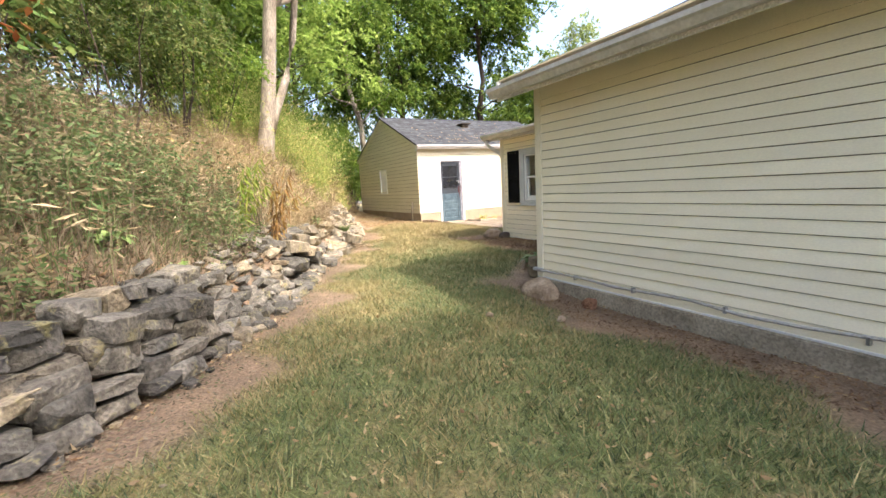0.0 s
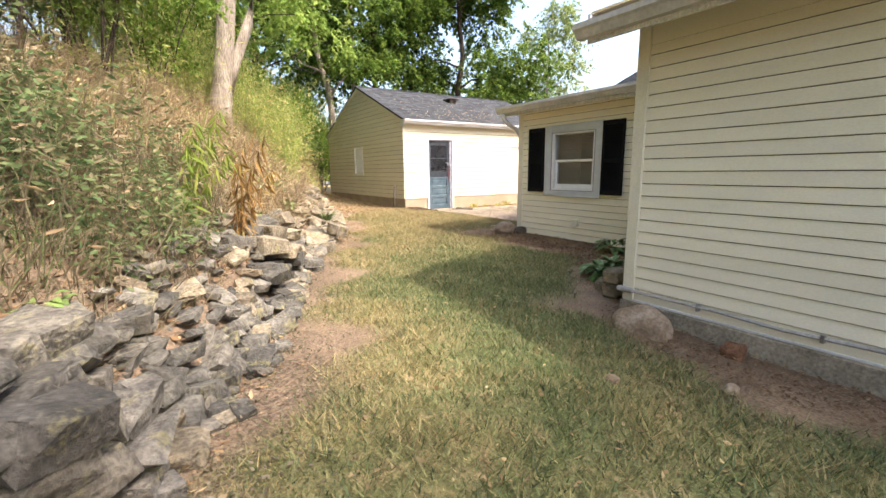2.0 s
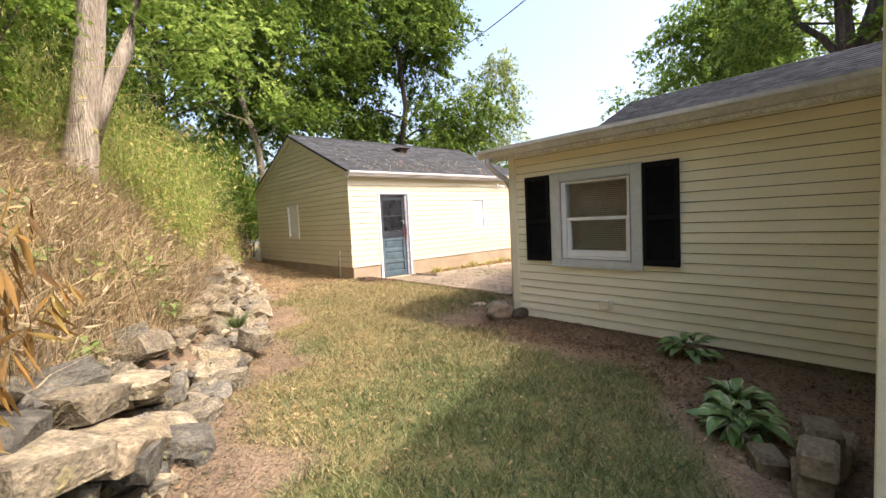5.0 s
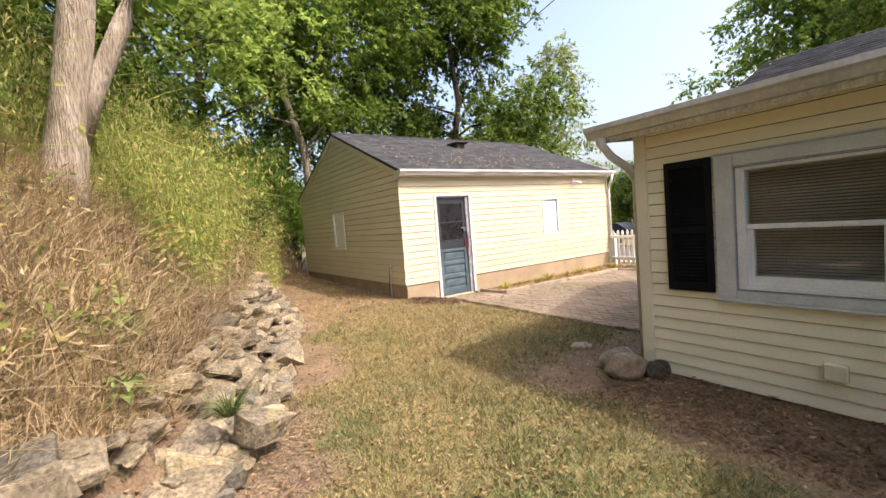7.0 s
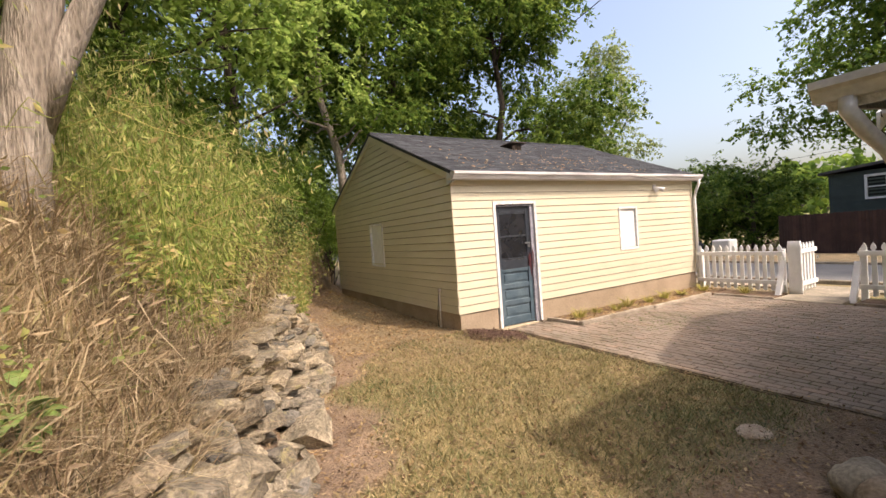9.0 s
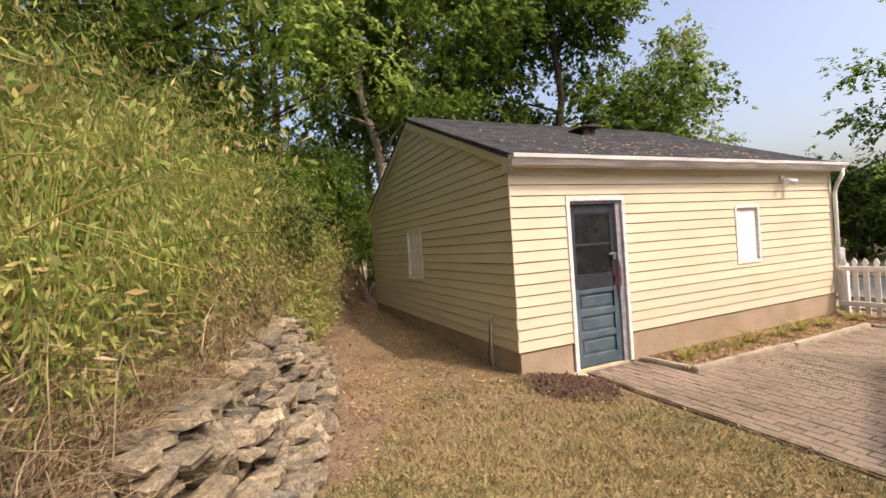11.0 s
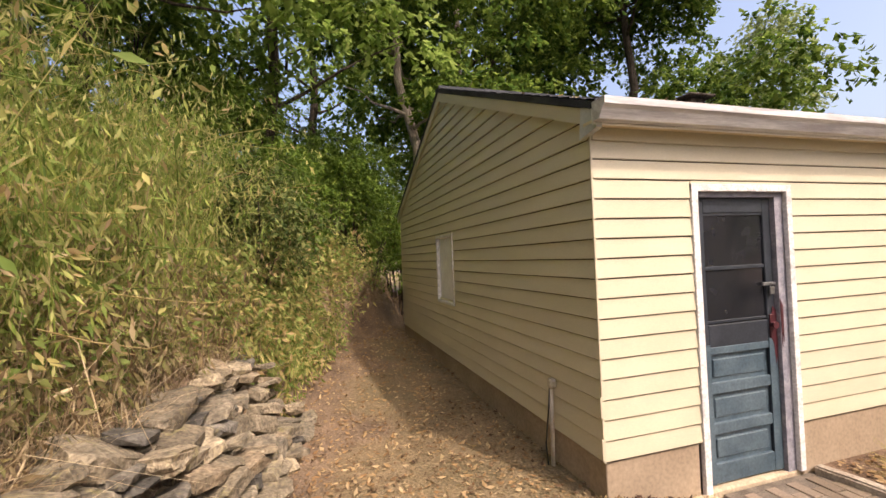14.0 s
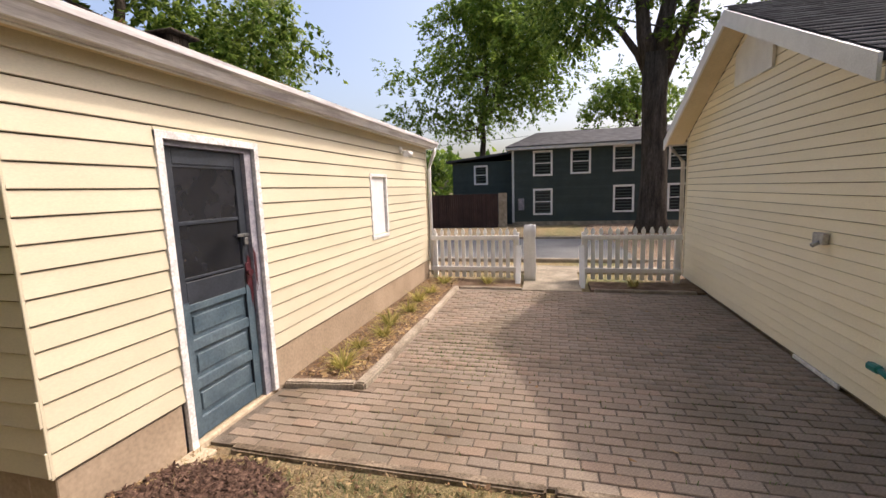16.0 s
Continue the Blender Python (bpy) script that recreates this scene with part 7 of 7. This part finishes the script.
tree(44, 29, 7.5, 5.0, 11000, 0.28, MAPLE, DARKBARK, "low spreading tree at the end of the street", (0, 0), 0.3, 0.05, 30)
tree(39, 23.5, 6.2, 3.6, 8000, 0.24, MAPLE, DARKBARK, "round bushy tree beyond the picket fence", (0, 0), 0.25, 0.05, 26)
tree(6.1, -12.3, 17, 5.6, 40000, 0.3, MAPLE, DARKBARK, "broad yard tree shading the lawn from behind the house", (-0.3, 2.4), 0.3, 0.35, 40)
# far woods all round
n = 40000
a = rng.uniform(0, 2 * np.pi, n)
rr = rng.uniform(75, 100, n)
fx, fy = 6 + rr * np.cos(a), 12 + rr * np.sin(a)
topz = 7.5 + 2.2 * np.sin(a * 9) + 1.6 * np.sin(a * 23 + 1) + 0.8 * np.sin(a * 61)
p = np.stack([fx, fy, land(fx, fy) + topz * rng.uniform(0, 1, n) ** 0.7], 1)
w = random_ways(n)
v, f, l = leaf_arrays(p, w, sides_of(w), rng.uniform(0.9, 2.2, n), 1.1)
tagged(raw_mesh("far_woods", v, f, l, DARKLEAF), "distant belt of green woods", "woods", kind="stuff")

# ---- pavers, last ----
for x, y, me, r in picked:
    ob = new("paver", me)
    ob.parent = yard
    ob.location = Vector((x, y, 0.022 + rng.uniform(-0.004, 0.004))) - BASE[yard.name]
    ob.rotation_euler = (rng.uniform(-0.012, 0.012), rng.uniform(-0.012, 0.012), rng.uniform(-0.012, 0.012))
vs, fn, ls, o = [], [], [], 0
hx = (BW - JOINT) / 2
for x, y, me, r in rest:
    hy = (BL - JOINT) / 2 if me is whole else (BL / 2 - JOINT) / 2
    z = 0.022 + rng.uniform(-0.004, 0.004)
    c = 0.005
    for k, (zz, ins) in enumerate(((-0.02, 0), (z - c, 0), (z, c))):
        for sx, sy in ((-1, -1), (1, -1), (1, 1), (-1, 1)):
            vs.append((x + sx * (hx - ins), y + sy * (hy - ins), zz + 0.001 * sx * ((r * 7) % 3 - 1)))
    for k in (0, 4):
        for i in range(4):
            j = (i + 1) % 4
            ls += [o + k + i, o + k + j, o + k + 4 + j, o + k + 4 + i]
            fn.append(4)
    ls += [o + 8, o + 9, o + 10, o + 11]
    fn.append(4)
    o += 12
far_pavers = raw_mesh("far_pavers", np.array(vs) - np.array(BASE[yard.name]), np.array(fn), np.array(ls), PAVER, yard)
tagged(far_pavers, "worn clay brick pavers further across the yard", kind="stuff")
